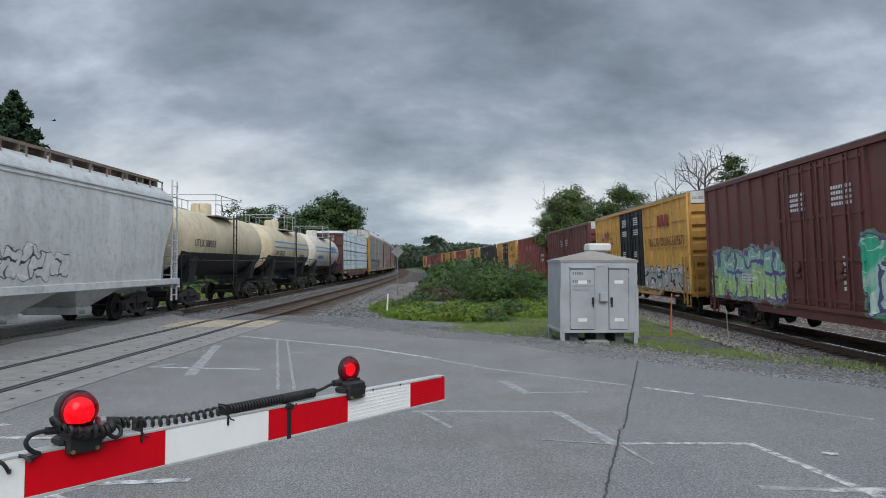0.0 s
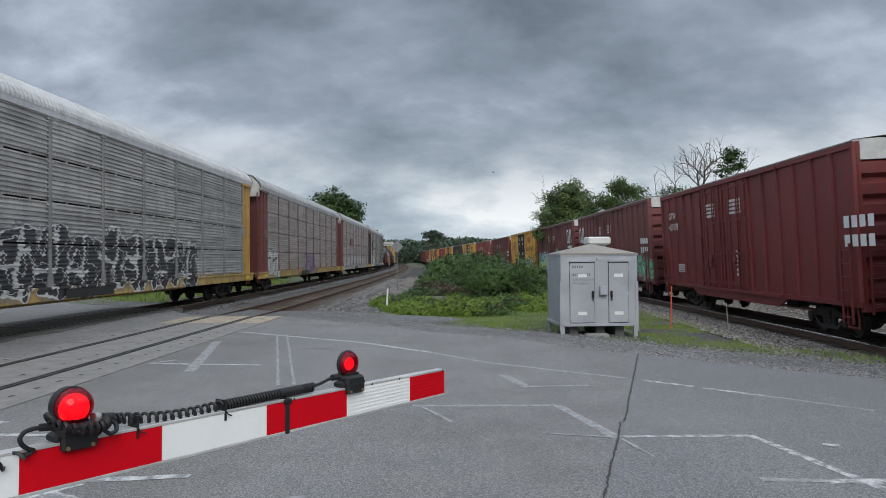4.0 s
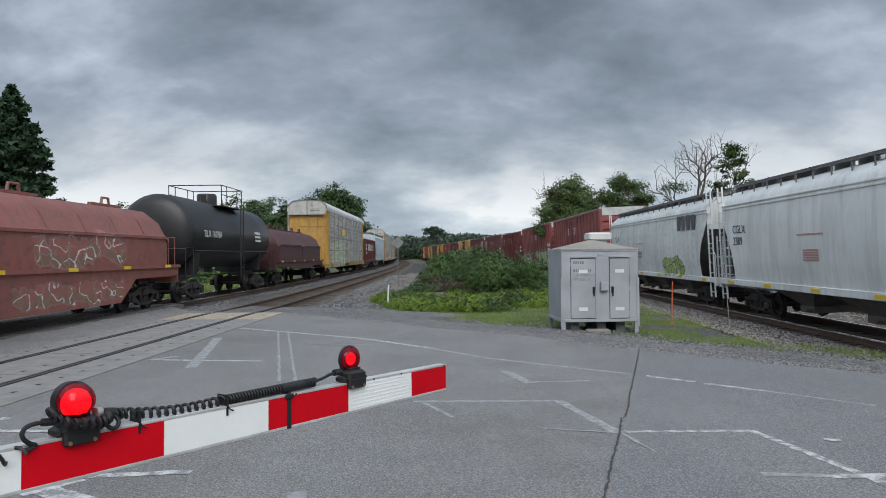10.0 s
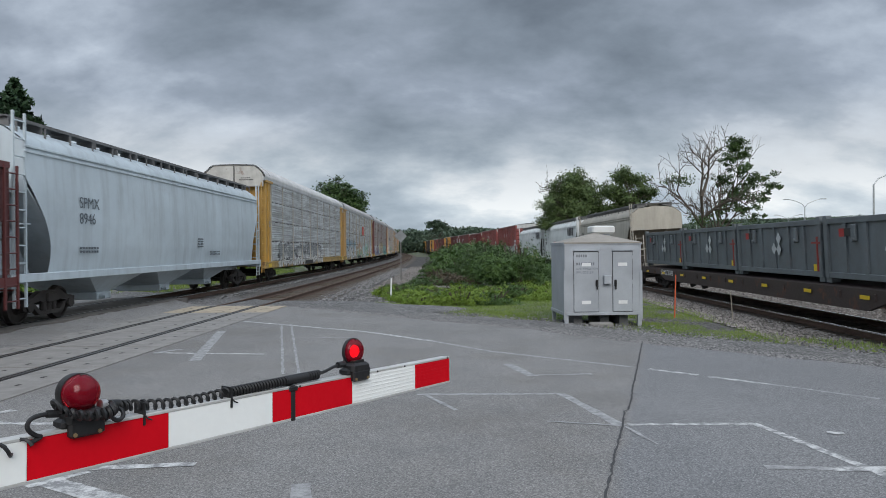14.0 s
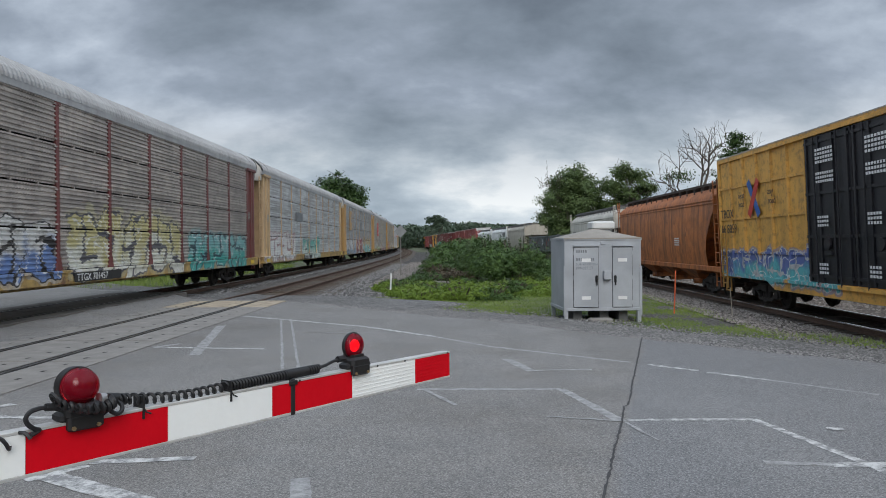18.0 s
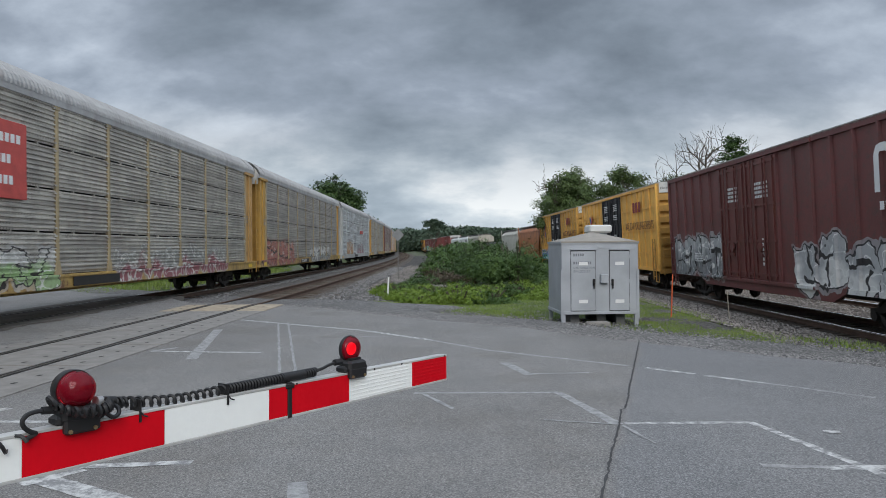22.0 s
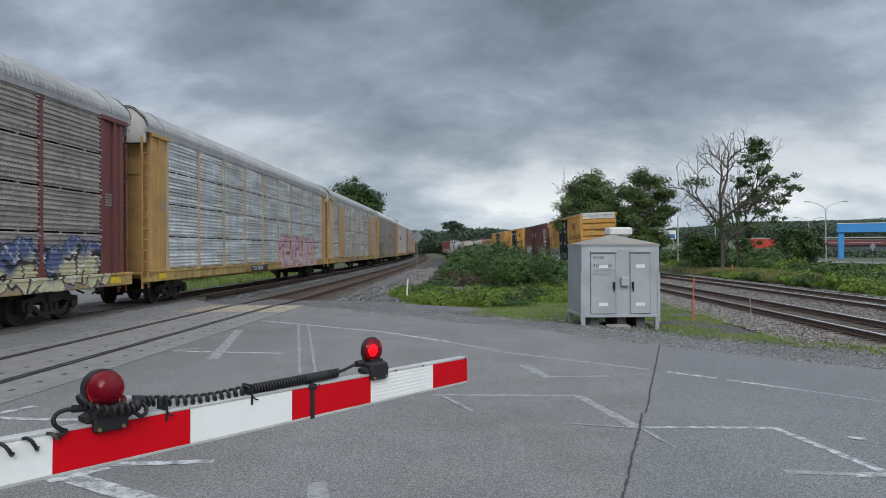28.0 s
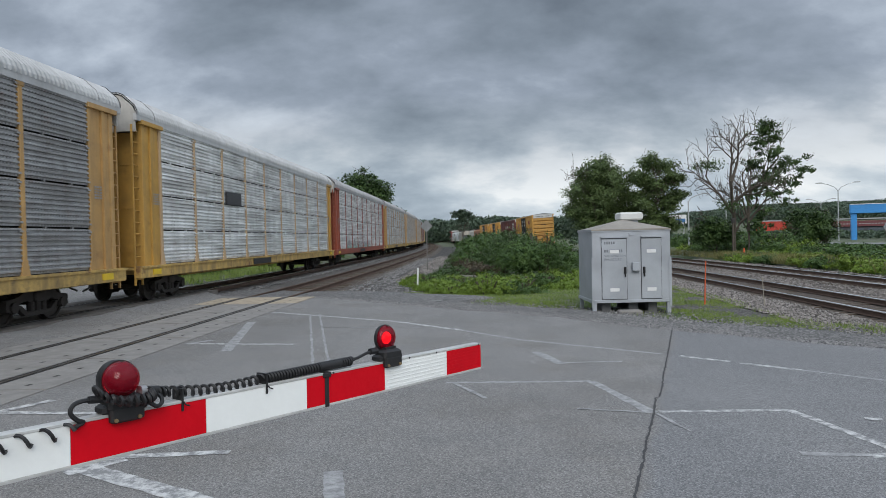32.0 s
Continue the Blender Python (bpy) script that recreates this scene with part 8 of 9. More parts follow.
def sheet_mat(name, col, patches=(), rust=0.1, metal=0.08, dirt=0.25):
    return car_paint("panel_" + name, shade(col, 2.1), dirt * 0.7, rust, patches, 0.5, metal, 0.3, (0.13, 0.12, 0.11))


GAL, DK, BR = (0.345, 0.36, 0.365), (0.19, 0.195, 0.2), (0.25, 0.225, 0.205)
K = 0.97
GL = "wagons of the train on the curve"
BLUE = plain("sign_field_blue", (0.10, 0.22, 0.42), 0.5)
RED_SIGN = plain("sign_field_red", (0.5, 0.07, 0.06), 0.5)
TAN_SIGN = plain("sign_field_tan", (0.45, 0.29, 0.13), 0.5)
DARK_SIGN = plain("sign_field_black", (0.03, 0.03, 0.035), 0.5)


POST_TAN = plain("rack_worn_tan_post", (0.40, 0.32, 0.19))


def rack(a, b, frame_col, col, doors, roof, sill, label, patches=(), boards=(), inner=None, rust=0.1, number=""):
    # the sprayed letters run down over the sill
    patches = tuple((p[0], p[1], 0.8 if p[2] < 1.35 else p[2], *p[3:]) for p in patches)
    if patches and sill is SILL_YELLOW:
        sill = car_paint("sill_rack" + str(round(a)), (0.56, 0.37, 0.11), 0.5, 0.3, patches, streak=0.5)
    return autorack(-1, frame_col, sheet_mat("rack" + str(round(a)), col, patches, rust), doors, roof, sill, label, (a + b) / 2 * K, GL, boards, inner, number)


# hopper and tanks at the head of what is seen
grey_hop = car_paint("hopper_light_grey", (0.60, 0.62, 0.62), 0.08, 0.03, ((-8, 1.2, 1.4, 2.15, (0.6, 0.62, 0.62), (0.58, 0.6, 0.58), Bk, 2.0),))
hopper_car(-1, grey_hop, "pale grey covered hopper wagon with sprayed lettering", (26.44 - 9.0) * K, GL, L=17.2, top=4.75, bays=3, tags=None, walk_mat=plain("rusty_walkway", (0.2, 0.15, 0.12)))
cream = car_paint("tank_cream", (0.60, 0.52, 0.36), 0.22, 0.06)
white_t = car_paint("tank_white", (0.64, 0.61, 0.53), 0.25, 0.14, streak=0.35)
tank_car(-1, cream, "cream tank wagon with a black lower half", (26.44 + 39.3) / 2 * K, GL, 12.1, 1.42, BLACK, words=((-4.6, 2.5, 0.42, "UTLX 300583"),), mark_mat=BLACK)
tank_car(-1, cream, "cream tank wagon with two blue stripes", (39.3 + 52.24) / 2 * K, GL, 12.1, 1.42, BLACK, marks=((2.2, 2.35, 1.2, 0.06, 8, 3),), mark_mat=BLACK, bands=BLUE, words=((-4.6, 2.30, 0.4, "SHPX 206325"),))
tank_car(-1, white_t, "off-white tank wagon with blue lettering", (52.24 + 66.48) / 2 * K, GL, 13.2, 1.42, BLACK, marks=((1.6, 2.75, 2.6, 0.5, 6, 1), (-4.4, 2.2, 2.4, 0.25, 9, 1)), mark_mat=BLUE, bands=BLUE, foot=0.27)
lumber_car(-1, "brown bulkhead flat wagon stacked with white-wrapped lumber", (66.48 + 91.76) / 2 * K, GL, 23.9)
rack(91.76, 120.39, plain("rack_grey_post", (0.24, 0.235, 0.22)), (0.26, 0.255, 0.245), Y_DEEP, ROOF_PALE, SILL_YELLOW, "grey car-carrier wagon with yellow ends and black graffiti", ((-10.5, 6, 1.2, 2.6, (0.03, 0.03, 0.035), (0.05, 0.05, 0.055), Wt, 1.0),))
rack(120.39, 149.54, REDBROWN, BR, MAROON, ROOF_GREY, SILL_YELLOW, "weathered car-carrier wagon with red-brown posts", ((-11.8, -9.2, 1.2, 2.3, Wt, Wt, Bk, 7.0), (-2, 2, 1.3, 2.2, (0.2, 0.12, 0.25), (0.2, 0.15, 0.25), (0.1, 0.08, 0.12), 9.0)))
rack(149.54, 177.73, REDBROWN, BR, MAROON, ROOF_GREY, SILL_YELLOW, "weathered car-carrier wagon with maroon ends and small mark", ((-11.8, 8, 1.3, 1.95, Gy, (0.4, 0.4, 0.4), Wt, 3.0),), ((-5.3, 3.15, 2.4, 0.75, plain("sign_field_brown", (0.16, 0.06, 0.055), 0.5)),))
rack_marked = rack(177.73, 205.65, STEEL_DARK, BR, RACK_BLACK, ROOF_GREY, SILL_YELLOW, "weathered car-carrier wagon with black ends and white graffiti", ((-11.8, -4, 1.2, 2.7, (0.72, 0.72, 0.7), (0.6, 0.58, 0.58), Bk, 6.0), (-3.5, 4, 1.2, 2.3, (0.1, 0.42, 0.5), (0.6, 0.5, 0.12), Bk, 8.0), (4.5, 10.5, 1.2, 2.4, (0.55, 0.4, 0.45), (0.3, 0.25, 0.4), Bk, 2.0)), ((-7.3, 2.95, 3.4, 1.2, DARK_SIGN),))
black_tank = car_paint("tank_black", (0.014, 0.014, 0.016), 0.06, 0.01, rough=0.42, streak=0.05, dark=(0.03, 0.03, 0.03))
tank_car(-1, black_tank, "black tank wagon with yellow dashes and white numbers", (205.65 + 221.49) / 2 * K, GL, 14.9, 1.53, None, BLACK, ((-6.2, 2.35, 1.9, 0.08, 12, 2), (-6.2, 2.75, 0.5, 0.3, 2, 1)), WHITE, None, ((-5.5, 2.75, 0.42, "415754"),), True)
pink = car_paint("coil_faded_red", (0.28, 0.09, 0.07), 0.25, 0.1, ((-2.5, 3.0, 0.55, 1.1, (0.22, 0.12, 0.08), (0.33, 0.105, 0.085), (0.22, 0.17, 0.11), 4.0), (-1.5, 3.2, 1.6, 2.4, (0.2, 0.12, 0.08), (0.33, 0.105, 0.085), (0.24, 0.19, 0.13), 6.0)))
coil_car(-1, pink, pink, "faded red coil wagon with rounded hood", (222.0 + 237.4) / 2 * K, GL, 14.4, True)
tank_car(-1, black_tank, "black tank wagon with white lettering", (237.6 + 251.4) / 2 * K, GL, 13.0, 1.5, None, BLACK, ((2.6, 2.9, 1.0, 0.12, 6, 3),), WHITE, None, ((-4.6, 2.6, 0.4, "TILX 160980"),))
wine = car_paint("coil_dark_maroon", (0.078, 0.023, 0.025), 0.25, 0.12)
coil_car(-1, wine, wine, "dark maroon coil wagon with two hoods", (251.4 + 266.9) / 2 * K, GL, 14.7, False)
rack(267.1, 296.6, POST_TAN, (0.31, 0.32, 0.32), Y_DEEP, ROOF_PALE, SILL_YELLOW, "galvanised car-carrier wagon with yellow posts and pale graffiti", ((-10.3, -2.5, 1.25, 3.0, (0.58, 0.66, 0.42), (0.6, 0.66, 0.46), (0.36, 0.36, 0.42), 2.0),), ((-4.0, 3.6, 1.6, 0.6, YELLOW_TAG),))
gondola(-1, car_paint("ballast_maroon", (0.12, 0.03, 0.03), 0.2, 0.08), "maroon open ballast wagon with white block lettering", (296.6 + 312.0) / 2 * K, GL, 15.2)
blue_hop = car_paint("hopper_blue_grey", (0.50, 0.57, 0.61), 0.05, 0.02)
hopper_car(-1, blue_hop, "pale blue-grey covered hopper wagon", (311.64 + 332.61) / 2 * K, GL, L=20.0, top=4.98, bays=3, marks=((-7.2, 1.85, 1.0, 0.06, 7, 2), (2.5, 1.7, 1.2, 0.06, 8, 2), (1.2, 2.2, 0.6, 0.06, 4, 4)), mark_mat=plain("grey_stencil", (0.1, 0.12, 0.14)), tags=None, shadow=blue_hop)
text_part("lettering", "SPMX\n8946", 0.42, plain("grey_stencil", (0.1, 0.12, 0.14)), MOVERS[-1][0], on_side(-1, -7.2, 1.6, 2.95))
rack(332.61, 360.7, plain("rack_worn_post", (0.42, 0.39, 0.33)), GAL, Y_DEEP, ROOF_PALE, SILL_YELLOW, "galvanised car-carrier wagon with yellow posts and white graffiti", ((-10.5, 3, 1.2, 2.1, Wt, Gy, Bk, 3.0),))
rack(360.7, 388.78, POST_TAN, GAL, Y_FRAME, ROOF_GREY, SILL_YELLOW, "galvanised car-carrier wagon with yellow posts and bubble graffiti", ((-12, -4.5, 1.2, 2.6, (0.7, 0.7, 0.7), (0.25, 0.4, 0.5), Bk, 4.0), (-4, 1.5, 1.1, 2.45, (0.12, 0.33, 0.2), (0.42, 0.2, 0.12), (0.75, 0.75, 0.73), 8.0), (1.7, 4.2, 1.2, 2.0, (0.6, 0.72, 0.74), (0.4, 0.62, 0.66), (0.3, 0.5, 0.55), 3.0), (4.6, 7.6, 1.2, 2.4, (0.08, 0.36, 0.22), (0.3, 0.52, 0.5), (0.6, 0.62, 0.6), 5.0), (9.6, 11.6, 1.2, 2.5, (0.7, 0.68, 0.72), (0.6, 0.58, 0.66), Bk, 6.0)), ((2.0, 3.3, 1.0, 1.0, RED_SIGN),), rust=0.2)
rack(388.78, 417.34, MAROON, BR, MAROON, ROOF_GREY, SILL_YELLOW, "brown weathered car-carrier wagon with maroon posts and blue graffiti", ((-11.8, -4, 1.2, 2.3, (0.15, 0.25, 0.5), Wt, Bk, 5.0), (-3.5, 4.0, 1.1, 2.75, (0.7, 0.7, 0.62), (0.55, 0.5, 0.25), (0.1, 0.1, 0.12), 9.0), (4.5, 11.5, 1.1, 2.3, (0.06, 0.4, 0.36), (0.25, 0.5, 0.5), (0.02, 0.06, 0.08), 3.0)), number="TTGX 701457")
rack(417.34, 445.7, TAN, GAL, TAN, ROOF_GREY, SILL_YELLOW, "galvanised car-carrier wagon, tan posts, white splashed graffiti", ((-13.2, -5.4, 1.0, 2.5, (0.76, 0.76, 0.75), (0.7, 0.66, 0.66), (0.34, 0.2, 0.2), 2.0), (-3.2, 2.6, 1.2, 2.2, (0.6, 0.66, 0.6), (0.12, 0.46, 0.4), (0.05, 0.1, 0.1), 6.0)), ((-4.6, 3.25, 1.7, 0.55, plain("sign_field_grey", (0.16, 0.17, 0.18), 0.5)),), number="ETTX 700167")
rack(445.7, 474.59, TAN, (0.235, 0.25, 0.26), Y_FRAME, ROOF_GREY, SILL_YELLOW, "grey car-carrier wagon with tan posts and a shield board", ((-11.8, -4.5, 1.2, 2.3, (0.25, 0.36, 0.5), (0.7, 0.7, 0.7), Bk, 3.0), (-4.2, 2.0, 1.1, 2.5, (0.24, 0.035, 0.05), (0.3, 0.05, 0.07), (0.75, 0.75, 0.74), 6.0), (2.4, 10.4, 1.1, 2.45, (0.2, 0.58, 0.62), (0.5, 0.37, 0.17), Bk, 7.0)), ((-8.7, 3.15, 1.5, 1.85, TAN_SIGN), (-8.75, 3.9, 0.55, 0.8, BLUE)), number="ETTX 700294")
rack(474.59, 502.8, POST_TAN, (0.27, 0.26, 0.235), Y_FRAME, ROOF_GREY, SILL_YELLOW, "weathered car-carrier wagon with tan posts and a red board", ((-8, -4, 1.2, 1.9, (0.35, 0.5, 0.25), Wt, Bk, 4.0), (-1, 9, 1.1, 1.8, (0.3, 0.1, 0.12), (0.3, 0.3, 0.28), Wt, 8.0)), ((-6.3, 2.95, 2.0, 1.75, RED_SIGN),))
rack(502.8, 531.04, POST_TAN, (0.235, 0.225, 0.205), Y_DEEP, ROOF_GREY, SILL_YELLOW, "weathered car-carrier wagon with deep yellow ends and red graffiti", ((-13, -5, 1.2, 2.2, (0.42, 0.14, 0.12), (0.5, 0.2, 0.15), Bk, 2.0), (0, 8, 1.2, 1.9, Gy, Wt, Bk, 6.0)), number="TTGX 853987")
rack(531.04, 559.51, RACK_WHITE, (0.35, 0.37, 0.38), RACK_WHITE, ROOF_GREY, RACK_WHITE, "silver car-carrier wagon with white posts and orange graffiti", ((-9, -3.5, 1.2, 2.3, (0.55, 0.33, 0.1), (0.55, 0.42, 0.3), (0.5, 0.2, 0.1), 5.0), (0, 6, 1.1, 2.1, (0.4, 0.15, 0.2), Gy, (0.35, 0.08, 0.12), 9.0)), ((3.6, 3.35, 2.4, 0.35, RED_SIGN),), inner=Y_DEEP)
rack(559.51, 587.96, POST_TAN, (0.26, 0.25, 0.225), Y_DEEP, ROOF_GREY, SILL_YELLOW, "weathered car-carrier wagon with deep yellow ends", ((-9, -2, 1.2, 1.7, Gy, (0.3, 0.28, 0.25), Wt, 5.0),))
rack(587.96, 616.6, MAROON, BR, MAROON, ROOF_GREY, SILL_YELLOW, "brown weathered car-carrier wagon with maroon posts and pale graffiti", ((-12, -6, 1.2, 2.4, (0.7, 0.7, 0.66), (0.65, 0.6, 0.35), Bk, 2.0), (-4, 4, 1.2, 2.4, (0.7, 0.7, 0.66), (0.5, 0.48, 0.3), Bk, 8.0), (6, 12, 1.2, 2.0, (0.6, 0.55, 0.35), (0.1, 0.14, 0.3), Bk, 5.0)))
rack(616.6, 644.82, TAN, (0.40, 0.42, 0.43), Y_FRAME, ROOF_GREY, SILL_YELLOW, "bright galvanised car-carrier wagon with tan posts and pink graffiti", ((1.5, 10.0, 1.1, 2.5, (0.66, 0.52, 0.55), (0.62, 0.42, 0.46), (0.36, 0.03, 0.08), 4.0),), number="TTGX 702246")
rack(644.82, 673.42, TAN, (0.35, 0.35, 0.34), TAN, ROOF_GREY, SILL_YELLOW, "galvanised car-carrier wagon with solid tan boards", ((9.5, 11, 1.3, 2.0, (0.45, 0.33, 0.18), (0.45, 0.33, 0.18), Bk, 4.0),), ((-8.3, 1.2, 2.3, 3.85, TAN_SIGN), (8.3, 1.2, 2.3, 3.85, TAN_SIGN)), number="CTTX 690063")
rack(673.42, 701.64, Y_FRAME, DK, Y_FRAME, ROOF_PALE, SILL_YELLOW, "dark grey car-carrier wagon with tan posts and black graffiti", ((-12, -6.5, 1.2, 2.6, (0.05, 0.05, 0.055), (0.1, 0.1, 0.1), Gy, 2.0), (0, 5, 1.2, 2.0, (0.16, 0.165, 0.17), (0.16, 0.165, 0.17), Wt, 9.0)), ((2.2, 3.5, 1.7, 0.4, RED_SIGN),), number="TTGX 940272")
rack(701.64, 730.03, TAN, (0.46, 0.48, 0.49), Y_DEEP, ROOF_PALE, SILL_YELLOW, "bright galvanised car-carrier wagon with yellow ends", (), ((-5.5, 3.3, 1.6, 0.5, DARK_SIGN),))
j = 730.03
for fr, col, dr in ((RED_ORANGE, (0.45, 0.45, 0.44), RED_ORANGE), (Y_FRAME, GAL, Y_FRAME), (TAN, (0.30, 0.30, 0.29), TAN), (TAN, GAL, Y_FRAME), (MAROON, BR, MAROON), (TAN, GAL, TAN), (Y_FRAME, GAL, Y_FRAME), (TAN, DK, TAN), (TAN, GAL, TAN)):
    rack(j, j + 28.4, fr, col, dr, ROOF_GREY, SILL_YELLOW if fr is not RED_ORANGE else RED_ORANGE, "car-carrier wagon with %s posts" % ("red-orange" if fr is RED_ORANGE else "maroon" if fr is MAROON else "tan"), ((-9, 3, 1.1, 1.7, (0.15, 0.4, 0.33), Gy, Wt, 5.0),) if fr is RED_ORANGE else ())
    j += 28.4

# the train that leaves on the other line, from its head to its last wagon
GR = "wagons of the departing train"
B_YEL = (0.74, 0.40, 0.085)
B_BRN = (0.16, 0.045, 0.043)
B_RED = (0.31, 0.076, 0.07)
DOOR_BLACK = car_paint("door_black", (0.012, 0.013, 0.018), 0.15, 0.02)
ROOF_BOX = car_paint("box_roof_pale", (0.40, 0.40, 0.38), 0.3, 0.15)


def cross_logo(car, side, y):
    for a, mat in ((34, plain("mark_blue", (0.03, 0.12, 0.42), 0.5)), (-34, plain("mark_red", (0.55, 0.05, 0.03), 0.5))):
        m = Matrix.Translation((6.0, side * y, 3.75)) @ Matrix.Rotation(radians(a), 4, "Y")
        part("painted_mark", G().box(-0.14, 0.14, *sorted((0, side * 0.004)), -0.72, 0.72), mat, car, "crossed red and blue painted bars", m=m if a > 0 else Matrix.Translation((0, side * 0.003, 0)) @ m)
    for x, wd in ((6.75, "next\nload"), (4.35, "any\nroad")):
        text_part("lettering", wd, 0.3, BLACK, car, on_side(side, x + 0.55, y, 3.8))


def white_logo(x, z, w, h):
    """One winding white band, a plain shape, with bars below it."""
    path = [(0.0, 0.0), (0.0, 0.8), (0.05, 0.93), (0.12, 0.95), (0.22, 0.95), (0.3, 0.9), (0.34, 0.78), (0.34, 0.22), (0.38, 0.1), (0.46, 0.05), (0.56, 0.05), (0.63, 0.1), (0.67, 0.22), (0.67, 0.78), (0.71, 0.9), (0.78, 0.95), (0.88, 0.95), (0.95, 0.93), (1.0, 0.8), (1.0, 0.0)]

    def f(car, side, y):
        g, t, rows = G(), 0.065 * w, []
        pts = [Vector((x + w - p * w if side > 0 else x + p * w, z + q * h)) for p, q in path]
        for k, p in enumerate(pts):
            e = (pts[min(k + 1, len(pts) - 1)] - pts[max(k - 1, 0)]).normalized()
            o = Vector((-e.y, e.x)) * t
            rows.append([(p.x + o.x, side * (y + 0.006), p.y + o.y), (p.x - o.x, side * (y + 0.006), p.y - o.y)])
        part("painted_mark", g.sheet(rows), WHITE, car, "white winding band mark")
        part("lettering", bars(side * (y + 0.004), side, x, z - 0.42, w, 0.2, 7, 1), WHITE, car, "white lettering bars")
    return f


def ybox(nm, s, patches, label, number=""):
    # wagon two: sunlight on its side put into a brighter yellow
    side_yellow = shade(B_YEL, 1.22 if nm == "two" else 1.0)
    boxcar(1, car_paint("box_yellow_" + nm, side_yellow, 0.15, 0.05, patches), DOOR_BLACK, ROOF_BOX, car_paint("box_yellow_end", shade(B_YEL, 0.64), 0.3, 0.1), label, s, GR, 18.5, 5.38, 0.0, 4.8, True, True, (), None, cross_logo)
    car = MOVERS[-1][0]
    text_part("lettering", "RAIL CAR POOLING EXPERTS", 0.62, plain("dark_red_letters", (0.12, 0.03, 0.02)), car, on_side(1, -3.4, 1.64, 3.15) @ Matrix.Diagonal((0.66, 1, 1, 1)))
    text_part("lettering", "TBOX", 0.45, BLACK, car, on_side(1, 9.0, 1.64, 3.15))
    if number:
        text_part("lettering", number, 0.45, BLACK, car, on_side(1, 9.0, 1.64, 2.6))
    for k in range(3):
        part("painted_mark", G().box(-5.4 - k * 0.55, -5.0 - k * 0.55, 1.632, 1.636, 4.1, 4.65), plain("mark_red_brown", (0.3, 0.04, 0.03)), car, "red-brown block mark")
    for x in (1.75, -0.65):
        for z, w, n, r in ((4.75, 0.95, 7, 4), (4.1, 0.95, 8, 3), (2.9, 0.6, 5, 3), (1.6, 0.5, 4, 3)):
            part("stencil", bars(1.665, 1, x - w, z, w, 0.07, n, r), WHITE, car, "white stencilled notes")
    for s_ in (-1, 1):
        text_part("lettering", "EXCESS HEIGHT CAR", 0.15, BLACK, car, Matrix.Translation((s_ * 9.225, -s_ * 1.35, 5.08)) @ pose(0, 0, 0, 90, 0, 90 * s_))
        if number:
            text_part("lettering", "TBOX " + number.replace(" ", ""), 0.16, BLACK, car, Matrix.Translation((s_ * 9.225, s_ * 0.35, 5.14)) @ pose(0, 0, 0, 90, 0, 90 * s_))


def rbox(nm, s, col, patches, label, L=18.5, logo=None, door=None, top=5.32):
    body = car_paint("box_" + nm, col, 0.2, 0.08, patches)
    boxcar(1, body, door or body, ROOF_BOX, car_paint("box_end_" + nm, shade(col, 0.9), 0.25, 0.12), label, s, GR, L, top, 0.6, 4.6, True, False,
           ((-8.9, 3.0, 1.4, 0.3, 4, 2), (-1.2, 4.25, 1.0, 0.09, 8, 4), (1.2, 4.25, 1.0, 0.09, 8, 4), (-0.9, 2.4, 0.3, 0.1, 2, 6), (5.0, 1.9, 0.9, 0.06, 7, 4)), WHITE, logo)


# x of these wagons runs ahead, so the rear end is at minus
ahead = [("y", None), ("b", B_BRN), ("r", B_RED), ("y", None), ("k", (0.05, 0.04, 0.04)), ("y", None), ("r", B_RED), ("y", None), ("y", None), ("r", B_RED), ("b", B_BRN), ("r", B_RED), ("y", None)]
s = 27.79 + 20.7 - 9.25
for k, (kind, col) in enumerate(ahead):
    if kind == "y":
        ybox("ahead%d" % (k % 3), s, ((-9, 4, 1.0, 2.2, (0.35, 0.36, 0.37), (0.42, 0.42, 0.42), Bk, 3.0 + k),), "yellow box wagon with black doors and grey graffiti")
    else:
        rbox("ahead_" + kind + str(k % 2), s, col, ((-9, 3, 1.0, 2.0, (0.3, 0.45, 0.4), Gy, Wt, 2.0 + k),) if k % 2 else (), "dark red box wagon with ribbed sides")
    s += 20.7
rbox("brown_one", 27.79 - 9.25, B_BRN, ((2.6, 9.0, 1.0, 2.75, (0.42, 0.6, 0.22), (0.28, 0.5, 0.4), (0.12, 0.09, 0.3), 2.0), (-9.5, -1.5, 0.9, 2.8, (0.55, 0.72, 0.62), (0.05, 0.5, 0.3), (0.1, 0.08, 0.22), 6.0)), "brown box wagon covered low with green graffiti", logo=white_logo(-8.6, 3.5, 1.6, 1.1))
rbox("brown_two", 6.88 - 9.25, shade(B_BRN, 1.15), ((1.5, 9.8, 0.9, 2.3, (0.06, 0.26, 0.45), (0.1, 0.5, 0.35), (0.6, 0.6, 0.1), 5.0), (-9.4, -2.0, 1.2, 2.25, (0.22, 0.3, 0.2), (0.1, 0.42, 0.26), (0.24, 0.1, 0.09), 8.0)), "brown box wagon with blue and green graffiti", logo=white_logo(7.2, 3.4, 1.5, 1.1))
for words, x, z in (("DWC", 8.7, 2.75), ("794 928", 8.7, 2.4)):
    text_part("lettering", words, 0.36, WHITE, MOVERS[-1][0], on_side(1, x, 1.64, z))
rbox("red_plain", -13.81 - 8.15, (0.18, 0.024, 0.024), (), "deep red box wagon with white numbers", 16.3, top=5.15)
for words, x, z in (("GTW", 6.9, 4.0), ("407678", 6.9, 3.5)):
    text_part("lettering", words, 0.42, WHITE, MOVERS[-1][0], on_side(1, x, 1.64, z))
